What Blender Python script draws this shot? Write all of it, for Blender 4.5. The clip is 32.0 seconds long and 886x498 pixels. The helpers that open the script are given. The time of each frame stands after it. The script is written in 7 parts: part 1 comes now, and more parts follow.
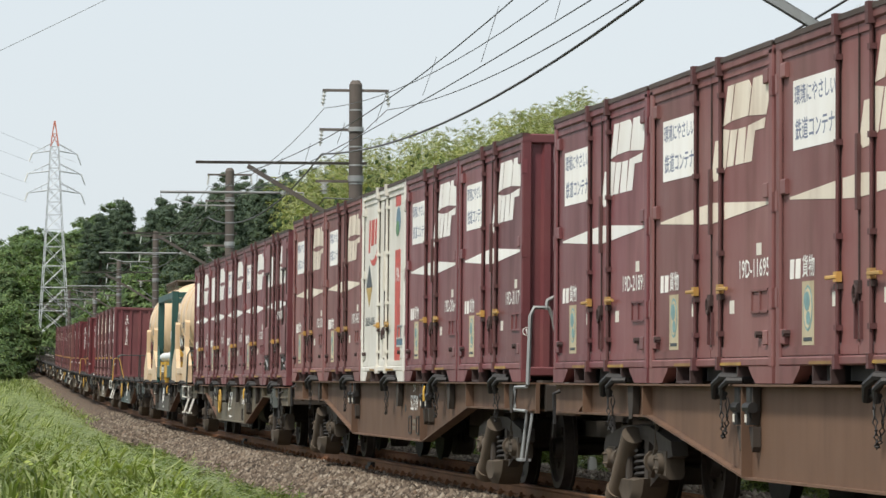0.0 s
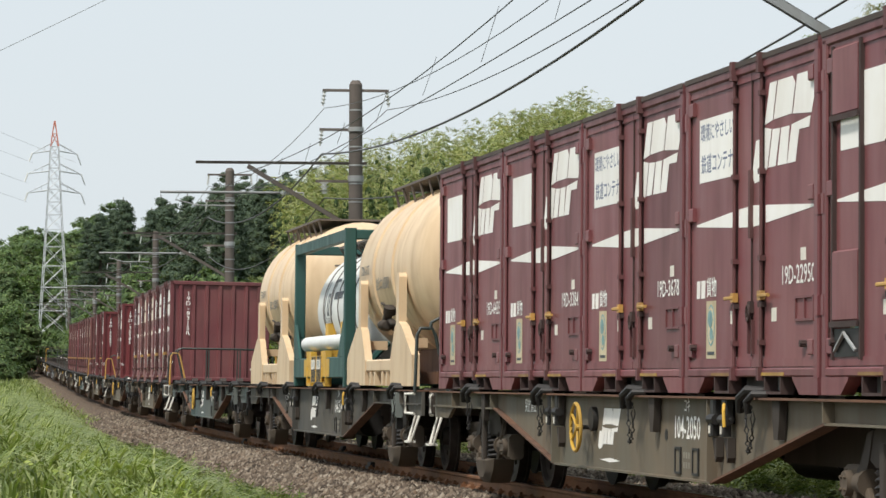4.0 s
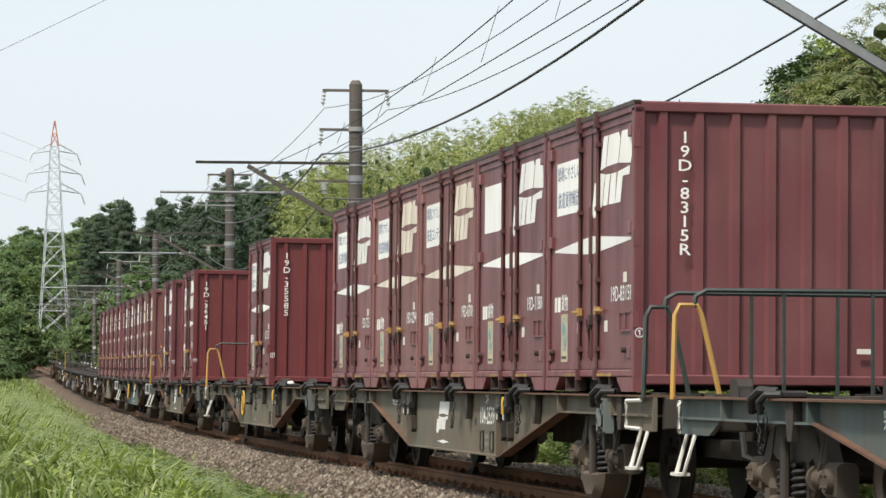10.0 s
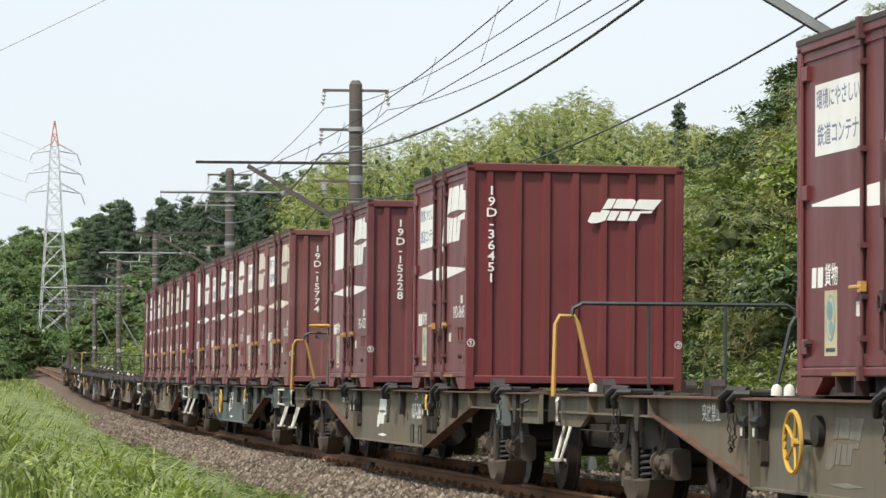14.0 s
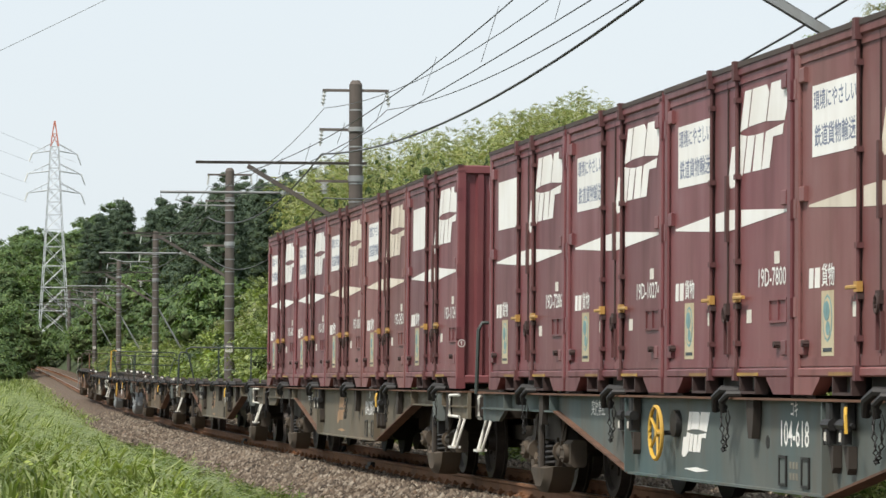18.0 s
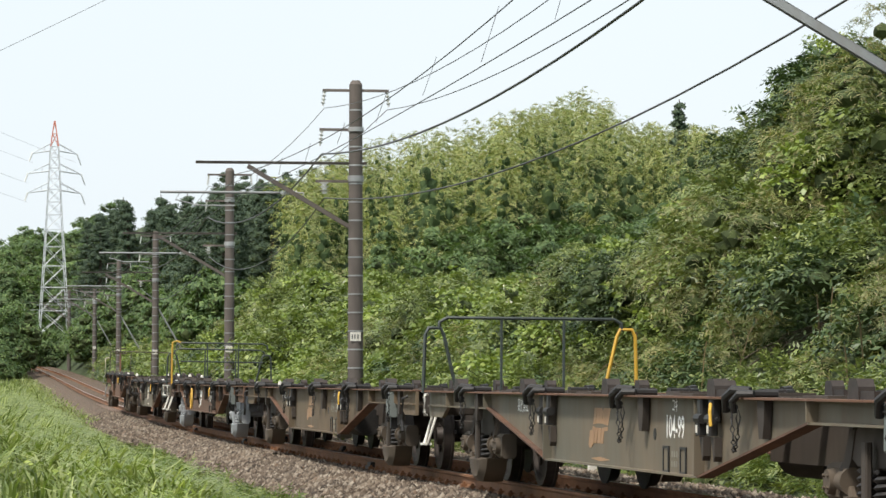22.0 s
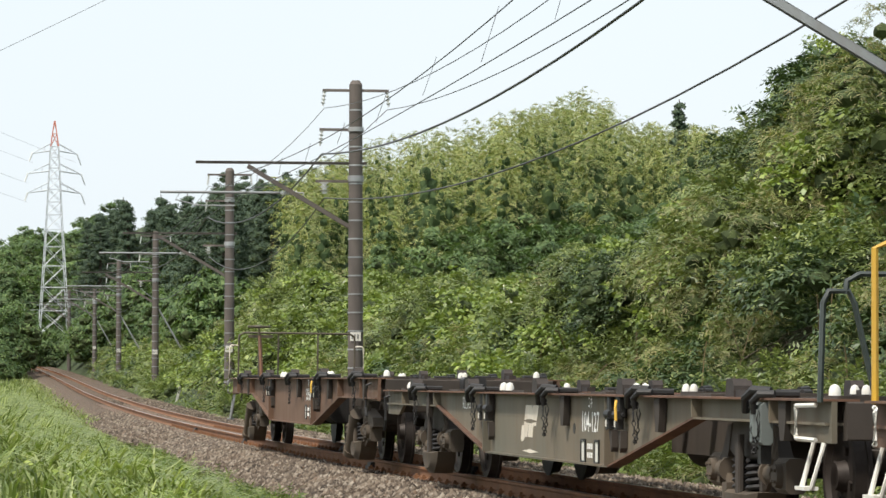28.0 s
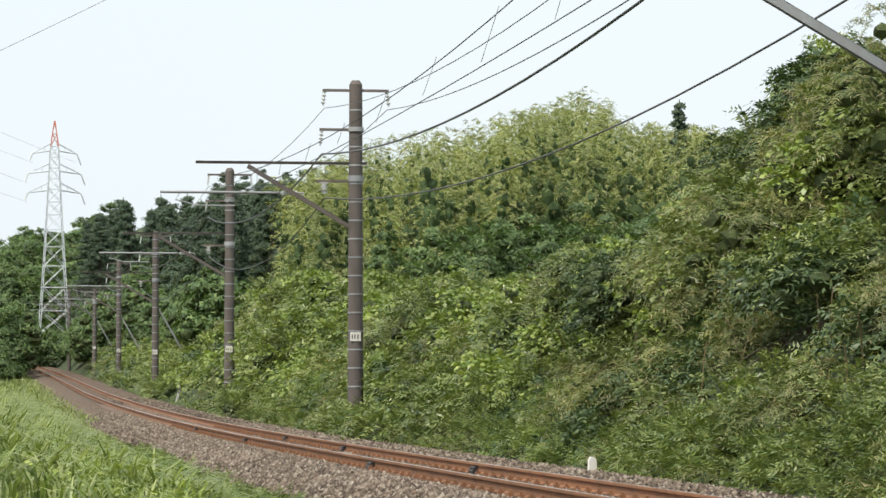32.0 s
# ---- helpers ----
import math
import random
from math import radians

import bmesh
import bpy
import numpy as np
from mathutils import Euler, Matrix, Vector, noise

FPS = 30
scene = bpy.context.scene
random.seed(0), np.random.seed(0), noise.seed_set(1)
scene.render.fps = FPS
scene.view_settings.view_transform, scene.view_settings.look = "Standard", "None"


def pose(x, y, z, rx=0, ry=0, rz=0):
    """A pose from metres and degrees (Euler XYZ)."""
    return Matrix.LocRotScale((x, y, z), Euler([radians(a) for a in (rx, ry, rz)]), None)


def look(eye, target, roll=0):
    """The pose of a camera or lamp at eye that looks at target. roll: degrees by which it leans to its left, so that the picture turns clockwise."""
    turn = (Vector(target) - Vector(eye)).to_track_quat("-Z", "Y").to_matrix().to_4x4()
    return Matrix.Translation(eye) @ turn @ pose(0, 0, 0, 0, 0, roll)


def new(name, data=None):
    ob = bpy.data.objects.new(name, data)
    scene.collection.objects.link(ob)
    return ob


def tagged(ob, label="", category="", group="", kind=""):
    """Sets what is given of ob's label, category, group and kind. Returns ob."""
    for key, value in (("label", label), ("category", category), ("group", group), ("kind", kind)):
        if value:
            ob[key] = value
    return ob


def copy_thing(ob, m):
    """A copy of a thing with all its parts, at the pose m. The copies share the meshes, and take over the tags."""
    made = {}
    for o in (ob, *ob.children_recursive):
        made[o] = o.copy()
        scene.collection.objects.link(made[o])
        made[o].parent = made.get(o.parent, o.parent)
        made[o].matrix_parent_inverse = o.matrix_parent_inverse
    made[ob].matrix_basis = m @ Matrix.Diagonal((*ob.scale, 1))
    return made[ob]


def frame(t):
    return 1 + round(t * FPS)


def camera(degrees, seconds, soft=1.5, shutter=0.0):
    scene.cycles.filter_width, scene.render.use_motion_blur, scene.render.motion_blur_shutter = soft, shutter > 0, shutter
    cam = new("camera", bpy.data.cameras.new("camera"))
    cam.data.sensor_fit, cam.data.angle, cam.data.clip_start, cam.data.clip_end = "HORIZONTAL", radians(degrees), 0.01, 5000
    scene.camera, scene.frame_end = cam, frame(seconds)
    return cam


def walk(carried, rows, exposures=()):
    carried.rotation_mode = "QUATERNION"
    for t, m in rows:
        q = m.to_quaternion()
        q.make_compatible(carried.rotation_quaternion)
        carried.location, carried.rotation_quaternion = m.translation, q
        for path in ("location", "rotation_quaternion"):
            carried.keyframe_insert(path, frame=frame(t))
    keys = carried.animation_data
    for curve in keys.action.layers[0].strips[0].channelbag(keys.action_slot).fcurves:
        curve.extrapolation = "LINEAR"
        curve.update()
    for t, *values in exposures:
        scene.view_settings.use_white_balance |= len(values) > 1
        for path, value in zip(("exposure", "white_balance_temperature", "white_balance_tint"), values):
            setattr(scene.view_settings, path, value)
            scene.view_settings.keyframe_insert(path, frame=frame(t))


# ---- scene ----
# ---------------------------------------------------------------- camera
cam = camera(15.3112, 32.0, soft=1.5, shutter=0.0)
EYE = pose(0.0, 0.0, 1.0316, 92.4122, 0, 0)
walk(cam, [(0.0, EYE), (32.0, EYE)], exposures=[(0.0, -0.03), (1.0, -0.06), (2.0, -0.1), (3.0, -0.04), (3.5, -0.04), (5.8, -0.14), (6.6, -0.08), (8.0, 0.08), (9.5, 0.13), (11.0, 0.04), (12.0, 0.06), (13.0, 0.14), (14.5, 0.16), (16.5, 0.1), (19.0, 0.06), (22.0, 0.22), (32.0, 0.22)])

# ---------------------------------------------------------------- sky and sun
SUN_EL, SUN_AZ = radians(58), radians(-115)
world = bpy.data.worlds.new("sky")
scene.world = world
world.use_nodes = True
wn, wl = world.node_tree.nodes, world.node_tree.links
wn.clear()
sky = wn.new("ShaderNodeTexSky")
sky.sky_type = "NISHITA"
sky.sun_disc = False
sky.sun_elevation, sky.sun_rotation = SUN_EL, SUN_AZ
sky.air_density, sky.dust_density = 1.0, 3.0
clear = wn.new("ShaderNodeBackground")
clear.inputs[1].default_value = 0.1
wl.new(sky.outputs[0], clear.inputs[0])
coord = wn.new("ShaderNodeTexCoord")
veil = wn.new("ShaderNodeTexNoise")
veil.inputs["Scale"].default_value, veil.inputs["Detail"].default_value = 1.6, 3
wl.new(coord.outputs["Generated"], veil.inputs["Vector"])
veil_ramp = wn.new("ShaderNodeValToRGB")
veil_ramp.color_ramp.elements[0].position, veil_ramp.color_ramp.elements[0].color = 0.3, (0.74, 0.82, 0.88, 1)
veil_ramp.color_ramp.elements[1].position, veil_ramp.color_ramp.elements[1].color = 0.7, (0.82, 0.88, 0.91, 1)
wl.new(veil.outputs[0], veil_ramp.inputs[0])
cloud = wn.new("ShaderNodeBackground")
cloud.inputs[1].default_value = 1.12
wl.new(veil_ramp.outputs[0], cloud.inputs[0])
both = wn.new("ShaderNodeMixShader")
both.inputs[0].default_value = 0.8
wl.new(clear.outputs[0], both.inputs[1])
wl.new(cloud.outputs[0], both.inputs[2])
wout = wn.new("ShaderNodeOutputWorld")
wl.new(both.outputs[0], wout.inputs[0])

sun = new("sun", bpy.data.lights.new("sun", "SUN"))
sun.data.energy, sun.data.angle, sun.data.color = 3.9, radians(7), (1.0, 0.95, 0.86)
# high sun behind the camera's left shoulder, through thin cloud
SUN_FROM = Vector((-0.62 * math.cos(SUN_EL), -0.78 * math.cos(SUN_EL), math.sin(SUN_EL)))
sun.matrix_world = look(SUN_FROM * 300, (0, 0, 0))

# ---------------------------------------------------------------- materials


def material(name, build, rough=0.6, metal=0.0, spec=0.5):
    m = bpy.data.materials.new(name)
    m.use_nodes = True
    n, l = m.node_tree.nodes, m.node_tree.links
    b = n["Principled BSDF"]
    b.inputs["Roughness"].default_value = rough
    b.inputs["Metallic"].default_value = metal
    b.inputs["Specular IOR Level"].default_value = spec
    build(n, l, b)
    return m


def noise_tex(n, l, scale, detail=4, space="Object", stretch=(1, 1, 1), rough=0.55):
    c = n.new("ShaderNodeTexCoord")
    mp = n.new("ShaderNodeMapping")
    mp.inputs["Scale"].default_value = stretch
    l.new(c.outputs[space], mp.inputs["Vector"])
    t = n.new("ShaderNodeTexNoise")
    t.inputs["Scale"].default_value, t.inputs["Detail"].default_value, t.inputs["Roughness"].default_value = scale, detail, rough
    l.new(mp.outputs[0], t.inputs["Vector"])
    return t.outputs["Fac"]


def ramp(n, l, fac, stops):
    r = n.new("ShaderNodeValToRGB")
    e = r.color_ramp.elements
    e[0].position, e[0].color = stops[0][0], (*stops[0][1], 1)
    e[1].position, e[1].color = stops[-1][0], (*stops[-1][1], 1)
    for p, c in stops[1:-1]:
        k = e.new(p)
        k.color = (*c, 1)
    l.new(fac, r.inputs[0])
    return r.outputs[0]


def mix(n, l, fac, a, b, kind="MIX"):
    x = n.new("ShaderNodeMix")
    x.data_type, x.blend_type = "RGBA", kind
    for k, s in ((0, fac), (6, a), (7, b)):
        if isinstance(s, (int, float)):
            x.inputs[k].default_value = s
        elif isinstance(s, tuple):
            x.inputs[k].default_value = (*s, 1)
        else:
            l.new(s, x.inputs[k])
    return x.outputs[2]


def bump(n, l, b, fac, strength=0.3, dist=0.01):
    k = n.new("ShaderNodeBump")
    k.inputs["Strength"].default_value, k.inputs["Distance"].default_value = strength, dist
    l.new(fac, k.inputs["Height"])
    l.new(k.outputs[0], b.inputs["Normal"])


def painted(name, col, worn, rough=0.5, dirt=(0.09, 0.06, 0.045), amount=0.55, metal=0.0, spread=0.12):
    """Weathered paint: fade blotches, vertical run stains, fine grain, a little change from piece to piece."""
    def build(n, l, b):
        big = noise_tex(n, l, 1.1, 6)
        runs = noise_tex(n, l, 1.6, 2, stretch=(2.4, 2.4, 0.5))
        fine = noise_tex(n, l, 45, 3)
        base = mix(n, l, ramp(n, l, big, [(0.35, (0, 0, 0)), (0.7, (1, 1, 1))]), col, worn)
        st = ramp(n, l, runs, [(0.48, (0, 0, 0)), (0.78, (amount * 0.8,) * 3)])
        c = mix(n, l, st, base, dirt)
        c = mix(n, l, ramp(n, l, fine, [(0.62, (0, 0, 0)), (0.75, (amount * 0.5,) * 3)]), c, dirt)
        o = n.new("ShaderNodeObjectInfo")
        v = ramp(n, l, o.outputs["Random"], [(0.0, (1 - spread,) * 3), (1.0, (1 + spread,) * 3)])
        c = mix(n, l, 1.0, c, v, "MULTIPLY")
        l.new(c, b.inputs["Base Color"])
        rr = n.new("ShaderNodeMapRange")
        rr.inputs["To Min"].default_value, rr.inputs["To Max"].default_value = rough - 0.1, min(rough + 0.25, 1)
        l.new(runs, rr.inputs["Value"])
        l.new(rr.outputs[0], b.inputs["Roughness"])
        bump(n, l, b, big, 0.12, 0.02)
    return material(name, build, rough, metal)


def plain(name, col, rough=0.5, metal=0.0, var=0.25, scale=12.0):
    def build(n, l, b):
        f = noise_tex(n, l, scale, 4)
        lo, hi = tuple(c * (1 - var) for c in col), tuple(min(c * (1 + var), 1) for c in col)
        l.new(ramp(n, l, f, [(0.3, lo), (0.7, hi)]), b.inputs["Base Color"])
        bump(n, l, b, f, 0.1, 0.004)
    return material(name, build, rough, metal)


def leafy(name, cols, rough=0.55, clear_=0.35, patch=0.6, dark=0.55):
    """Leaves: hue from leaf to leaf and from patch to patch, and some light through them."""
    def build(n, l, b):
        g = n.new("ShaderNodeNewGeometry")
        a = ramp(n, l, g.outputs["Random Per Island"], [(i / (len(cols) - 1), c) for i, c in enumerate(cols)])
        f = noise_tex(n, l, patch, 3)
        v = ramp(n, l, f, [(0.3, (dark, dark * 1.02, dark)), (0.7, (1.25, 1.2, 1.05))])
        c = mix(n, l, 1.0, a, v, "MULTIPLY")
        l.new(c, b.inputs["Base Color"])
        t = n.new("ShaderNodeBsdfTranslucent")
        l.new(mix(n, l, 1.0, c, (1.5, 1.6, 0.7), "MULTIPLY"), t.inputs["Color"])
        s = n.new("ShaderNodeMixShader")
        s.inputs[0].default_value = clear_
        l.new(b.outputs[0], s.inputs[1])
        l.new(t.outputs[0], s.inputs[2])
        l.new(s.outputs[0], n["Material Output"].inputs["Surface"])
    return material(name, build, rough, 0, 0.35)


MAROON = painted("maroon paint", (0.163, 0.044, 0.051), (0.2, 0.074, 0.073), 0.42, dirt=(0.075, 0.038, 0.034), amount=0.6, spread=0.18)
MAROON_WARM = painted("weathered maroon paint", (0.19, 0.064, 0.061), (0.235, 0.11, 0.1), 0.5, dirt=(0.09, 0.05, 0.038), amount=0.62, spread=0.18)
RED = painted("fresh red-brown paint", (0.14, 0.026, 0.03), (0.16, 0.036, 0.037), 0.4, dirt=(0.11, 0.06, 0.02), amount=0.35)
WHITE = painted("white paint", (0.74, 0.72, 0.66), (0.66, 0.63, 0.56), 0.5, dirt=(0.36, 0.28, 0.2), amount=0.4, spread=0.04)
MARK = painted("white lettering paint", (0.92, 0.91, 0.88), (0.84, 0.81, 0.75), 0.5, dirt=(0.5, 0.42, 0.37), amount=0.25, spread=0.06)
CREAM_MARK = painted("faded cream paint", (0.8, 0.73, 0.62), (0.7, 0.61, 0.49), 0.6, dirt=(0.3, 0.2, 0.14), spread=0.06)
FRAME_GREY = painted("dusty grey-green frame paint", (0.125, 0.115, 0.085), (0.165, 0.128, 0.085), 0.65, dirt=(0.12, 0.07, 0.04), amount=0.6)
BOX_GREY = painted("faded grey-green box paint", (0.2, 0.23, 0.22), (0.15, 0.17, 0.16), 0.6, dirt=(0.1, 0.08, 0.06), amount=0.5)
FRAME_SOOT = painted("sooty grey frame paint", (0.062, 0.062, 0.056), (0.1, 0.085, 0.065), 0.65, dirt=(0.07, 0.045, 0.03), amount=0.6)
FRAME_TEAL = painted("blue-green frame paint", (0.075, 0.115, 0.115), (0.12, 0.125, 0.11), 0.6, dirt=(0.13, 0.085, 0.05), amount=0.6)
FRAME_BROWN = painted("brown frame paint", (0.125, 0.068, 0.04), (0.15, 0.083, 0.05), 0.7, dirt=(0.07, 0.045, 0.035), amount=0.7)
FRAME_OLIVE = painted("olive-brown frame paint", (0.12, 0.092, 0.058), (0.155, 0.105, 0.06), 0.7, dirt=(0.08, 0.05, 0.035), amount=0.65)
RUSTY = painted("rusty steel", (0.16, 0.075, 0.04), (0.11, 0.06, 0.04), 0.8, dirt=(0.06, 0.035, 0.025), amount=0.8)
# brake dust, darkened further to carry the shadow under the wagons
GRIME_SHADE = painted("brake-dust steel darkened for shade", (0.058, 0.044, 0.034), (0.038, 0.03, 0.024), 0.75, dirt=(0.03, 0.025, 0.02), amount=0.7)
DARK = plain("black oily steel", (0.028, 0.026, 0.025), 0.55, 0.3)
SILVER = painted("light grey bogie paint", (0.36, 0.38, 0.40), (0.30, 0.31, 0.32), 0.5, dirt=(0.12, 0.09, 0.07), amount=0.5)
WHEEL = plain("worn wheel steel", (0.045, 0.035, 0.03), 0.6, 0.4)
YELLOW = painted("yellow paint", (0.62, 0.36, 0.03), (0.55, 0.33, 0.06), 0.5, dirt=(0.2, 0.12, 0.05), amount=0.5)
FADED_MARK = painted("washed-out white paint", (0.26, 0.25, 0.2), (0.16, 0.14, 0.11), 0.6, dirt=(0.12, 0.09, 0.06))
TAN_MARK = painted("faded tan paint", (0.46, 0.28, 0.15), (0.34, 0.2, 0.11), 0.6, dirt=(0.16, 0.1, 0.06))
ROD = painted("dull dark maroon steel", (0.13, 0.045, 0.047), (0.1, 0.045, 0.042), 0.6, dirt=(0.05, 0.034, 0.03), amount=0.6)
POCKET = painted("grimy maroon steel", (0.06, 0.03, 0.028), (0.045, 0.03, 0.026), 0.7, dirt=(0.03, 0.024, 0.02), amount=0.7)
YELLOW_WORN = painted("worn yellow paint", (0.13, 0.05, 0.045), (0.62, 0.40, 0.08), 0.55, dirt=(0.12, 0.07, 0.05), amount=0.8)
CAST = painted("dusty cast steel", (0.12, 0.088, 0.06), (0.065, 0.05, 0.036), 0.8, dirt=(0.04, 0.032, 0.026), amount=0.7)
ORANGE = painted("orange yellow paint", (0.56, 0.3, 0.06), (0.42, 0.27, 0.1), 0.55, dirt=(0.2, 0.1, 0.05), amount=0.5)
RAIL_BROWN = plain("weathered brown handrail paint", (0.085, 0.068, 0.045), 0.6)
RAIL_GREEN = plain("dark handrail paint", (0.035, 0.045, 0.04), 0.5)
GREEN_FRAME = painted("bottle green paint", (0.015, 0.07, 0.06), (0.025, 0.09, 0.08), 0.45, dirt=(0.05, 0.05, 0.04), amount=0.4)
CREAM = painted("cream tank paint", (0.72, 0.55, 0.36), (0.66, 0.48, 0.3), 0.38, dirt=(0.38, 0.24, 0.13), amount=0.55, spread=0.03)
STEEL_TANK = painted("pale tank paint", (0.76, 0.77, 0.75), (0.68, 0.69, 0.67), 0.4, dirt=(0.4, 0.38, 0.35), amount=0.25, spread=0.03)
MOSS = plain("blue-green print", (0.2, 0.34, 0.34), 0.6)
ALU = plain("bright aluminium", (0.55, 0.56, 0.57), 0.35, 0.8, 0.1)
GREY_RED = plain("vermilion paint", (0.5, 0.06, 0.04), 0.5)
BLUE = plain("sign blue", (0.10, 0.19, 0.26), 0.5)
BLUE_GREY = plain("faded blue lettering", (0.17, 0.20, 0.29), 0.6)
ROOF_EDGE = painted("grimy roof edge", (0.06, 0.045, 0.04), (0.09, 0.065, 0.055), 0.7)
GOLD = plain("dull gold paint", (0.45, 0.3, 0.08), 0.5)
SIGN_GREEN = plain("sign green", (0.08, 0.2, 0.08), 0.5)
PAPER = plain("paper label", (0.72, 0.68, 0.6), 0.7, 0, 0.1)
BEIGE = painted("beige sticker", (0.6, 0.53, 0.36), (0.5, 0.42, 0.27), 0.6, dirt=(0.25, 0.18, 0.1))
INK = plain("dark lettering", (0.04, 0.05, 0.06), 0.5)
CONCRETE = painted("aged pole concrete", (0.10, 0.085, 0.075), (0.14, 0.115, 0.10), 0.85, dirt=(0.07, 0.06, 0.055), amount=0.7)
GALV = painted("galvanised steel", (0.34, 0.35, 0.35), (0.26, 0.27, 0.27), 0.5, dirt=(0.16, 0.12, 0.09), metal=0.3)
OLD_STEEL = painted("tarnished steel", (0.13, 0.11, 0.10), (0.17, 0.14, 0.12), 0.6, dirt=(0.08, 0.06, 0.05), metal=0.2)
CABLE = plain("dark cable", (0.06, 0.06, 0.06), 0.5, 0.2)
CERAMIC = plain("white porcelain", (0.72, 0.72, 0.7), 0.25, 0, 0.05)
RAIL_SIDE = painted("rusty rail", (0.235, 0.105, 0.045), (0.165, 0.078, 0.038), 0.8, dirt=(0.09, 0.05, 0.035), amount=0.6)
RAIL_TOP = plain("polished rail head", (0.42, 0.36, 0.33), 0.3, 0.8, 0.15)
SLEEPER = painted("weathered sleeper", (0.17, 0.12, 0.09), (0.13, 0.09, 0.07), 0.85)
LATTICE = plain("galvanised lattice steel", (0.58, 0.6, 0.62), 0.5, 0.2, 0.1)
LATTICE_RED = plain("red lattice paint", (0.55, 0.2, 0.14), 0.5, 0.0, 0.1)
BARK = painted("bark", (0.10, 0.075, 0.055), (0.07, 0.055, 0.042), 0.9)
DRY = leafy("dry stems", [(0.18, 0.13, 0.07), (0.26, 0.2, 0.12), (0.13, 0.10, 0.06)], 0.8, 0.1)
KUDZU = leafy("broad vine leaves", [(0.11, 0.17, 0.045), (0.2, 0.275, 0.065), (0.33, 0.395, 0.12), (0.15, 0.22, 0.055)], 0.42, 0.2, 0.5, 0.5)
SHRUB = leafy("shrub leaves", [(0.085, 0.128, 0.042), (0.155, 0.205, 0.062), (0.25, 0.29, 0.1), (0.105, 0.152, 0.05)], 0.38, 0.16, 0.55, 0.55)
GLOSSY = leafy("dark glossy leaves", [(0.035, 0.065, 0.026), (0.06, 0.1, 0.038), (0.1, 0.145, 0.06), (0.045, 0.078, 0.03)], 0.45, 0.1, 0.5, 0.6)
SASA = leafy("dwarf bamboo leaves", [(0.125, 0.165, 0.06), (0.215, 0.24, 0.095), (0.33, 0.315, 0.16), (0.26, 0.215, 0.125), (0.145, 0.205, 0.07), (0.19, 0.24, 0.09)], 0.5, 0.18, 0.5, 0.6)
WEED = leafy("weed leaves", [(0.08, 0.135, 0.042), (0.145, 0.21, 0.06), (0.25, 0.3, 0.095), (0.105, 0.165, 0.05)], 0.5, 0.18, 0.6, 0.6)
BAMBOO = leafy("bamboo foliage", [(0.145, 0.2, 0.072), (0.235, 0.295, 0.11), (0.375, 0.41, 0.18), (0.34, 0.31, 0.15), (0.185, 0.24, 0.088)], 0.6, 0.22, 0.3, 0.6)
# the pale bluish lift in this green stands for haze over the far cedars
CEDAR = leafy("dark conifer foliage tinted for haze", [(0.045, 0.078, 0.055), (0.075, 0.115, 0.078), (0.12, 0.165, 0.105)], 0.7, 0.12, 0.3, 0.6)
BROAD = leafy("broadleaf foliage", [(0.06, 0.11, 0.046), (0.1, 0.165, 0.062), (0.16, 0.225, 0.085)], 0.6, 0.2, 0.3, 0.6)
# darkened green for solid lumps that stand for shade inside bushes
INNER_SHADE = leafy("dark green painted as inner shade", [(0.045, 0.062, 0.024), (0.075, 0.1, 0.037)], 0.9, 0.02, 0.6, 0.7)
# the same for the bamboo: shade inside the plumes put into a dark green
BAMBOO_SHADE = leafy("dark green painted as bamboo shade", [(0.05, 0.085, 0.036), (0.085, 0.13, 0.05)], 0.9, 0.1, 0.6, 0.7)
REED = leafy("tall grass blades", [(0.12, 0.175, 0.048), (0.2, 0.265, 0.078), (0.36, 0.41, 0.19), (0.15, 0.215, 0.062)], 0.45, 0.3, 1.1, 0.42)
BLOSSOM = plain("cream blossom", (0.7, 0.68, 0.55), 0.7)


def ground_mat():
    def build(n, l, b):
        f = noise_tex(n, l, 0.9, 6, "Object")
        g = noise_tex(n, l, 9, 4, "Object")
        a = ramp(n, l, f, [(0.35, (0.028, 0.042, 0.016)), (0.65, (0.06, 0.085, 0.03))])
        l.new(mix(n, l, ramp(n, l, g, [(0.5, (0, 0, 0)), (0.8, (0.5,) * 3)]), a, (0.05, 0.038, 0.025)), b.inputs["Base Color"])
        bump(n, l, b, g, 0.6, 0.08)
    return material("undergrowth soil", build, 0.95)


def stone_mat():
    def build(n, l, b):
        g = n.new("ShaderNodeNewGeometry")
        a = ramp(n, l, g.outputs["Random Per Island"], [(0, (0.03, 0.021, 0.015)), (0.35, (0.092, 0.068, 0.049)), (0.75, (0.185, 0.145, 0.108)), (0.92, (0.31, 0.265, 0.21)), (1, (0.12, 0.07, 0.042))])
        f = noise_tex(n, l, 0.7, 3)
        l.new(mix(n, l, ramp(n, l, f, [(0.45, (0, 0, 0)), (0.75, (0.35,) * 3)]), a, (0.13, 0.08, 0.045)), b.inputs["Base Color"])
    return material("crushed stone", build, 0.9)


def bed_mat():
    def build(n, l, b):
        f = noise_tex(n, l, 22, 4)
        c = ramp(n, l, f, [(0.38, (0.036, 0.025, 0.017)), (0.52, (0.115, 0.08, 0.055)), (0.68, (0.215, 0.16, 0.115))])
        g = noise_tex(n, l, 0.6, 3)
        l.new(mix(n, l, ramp(n, l, g, [(0.42, (0, 0, 0)), (0.7, (0.6,) * 3)]), c, (0.12, 0.066, 0.034)), b.inputs["Base Color"])
        bump(n, l, b, f, 0.9, 0.05)
    return material("ballast", build, 0.95)


SOIL, STONE, BED = ground_mat(), stone_mat(), bed_mat()

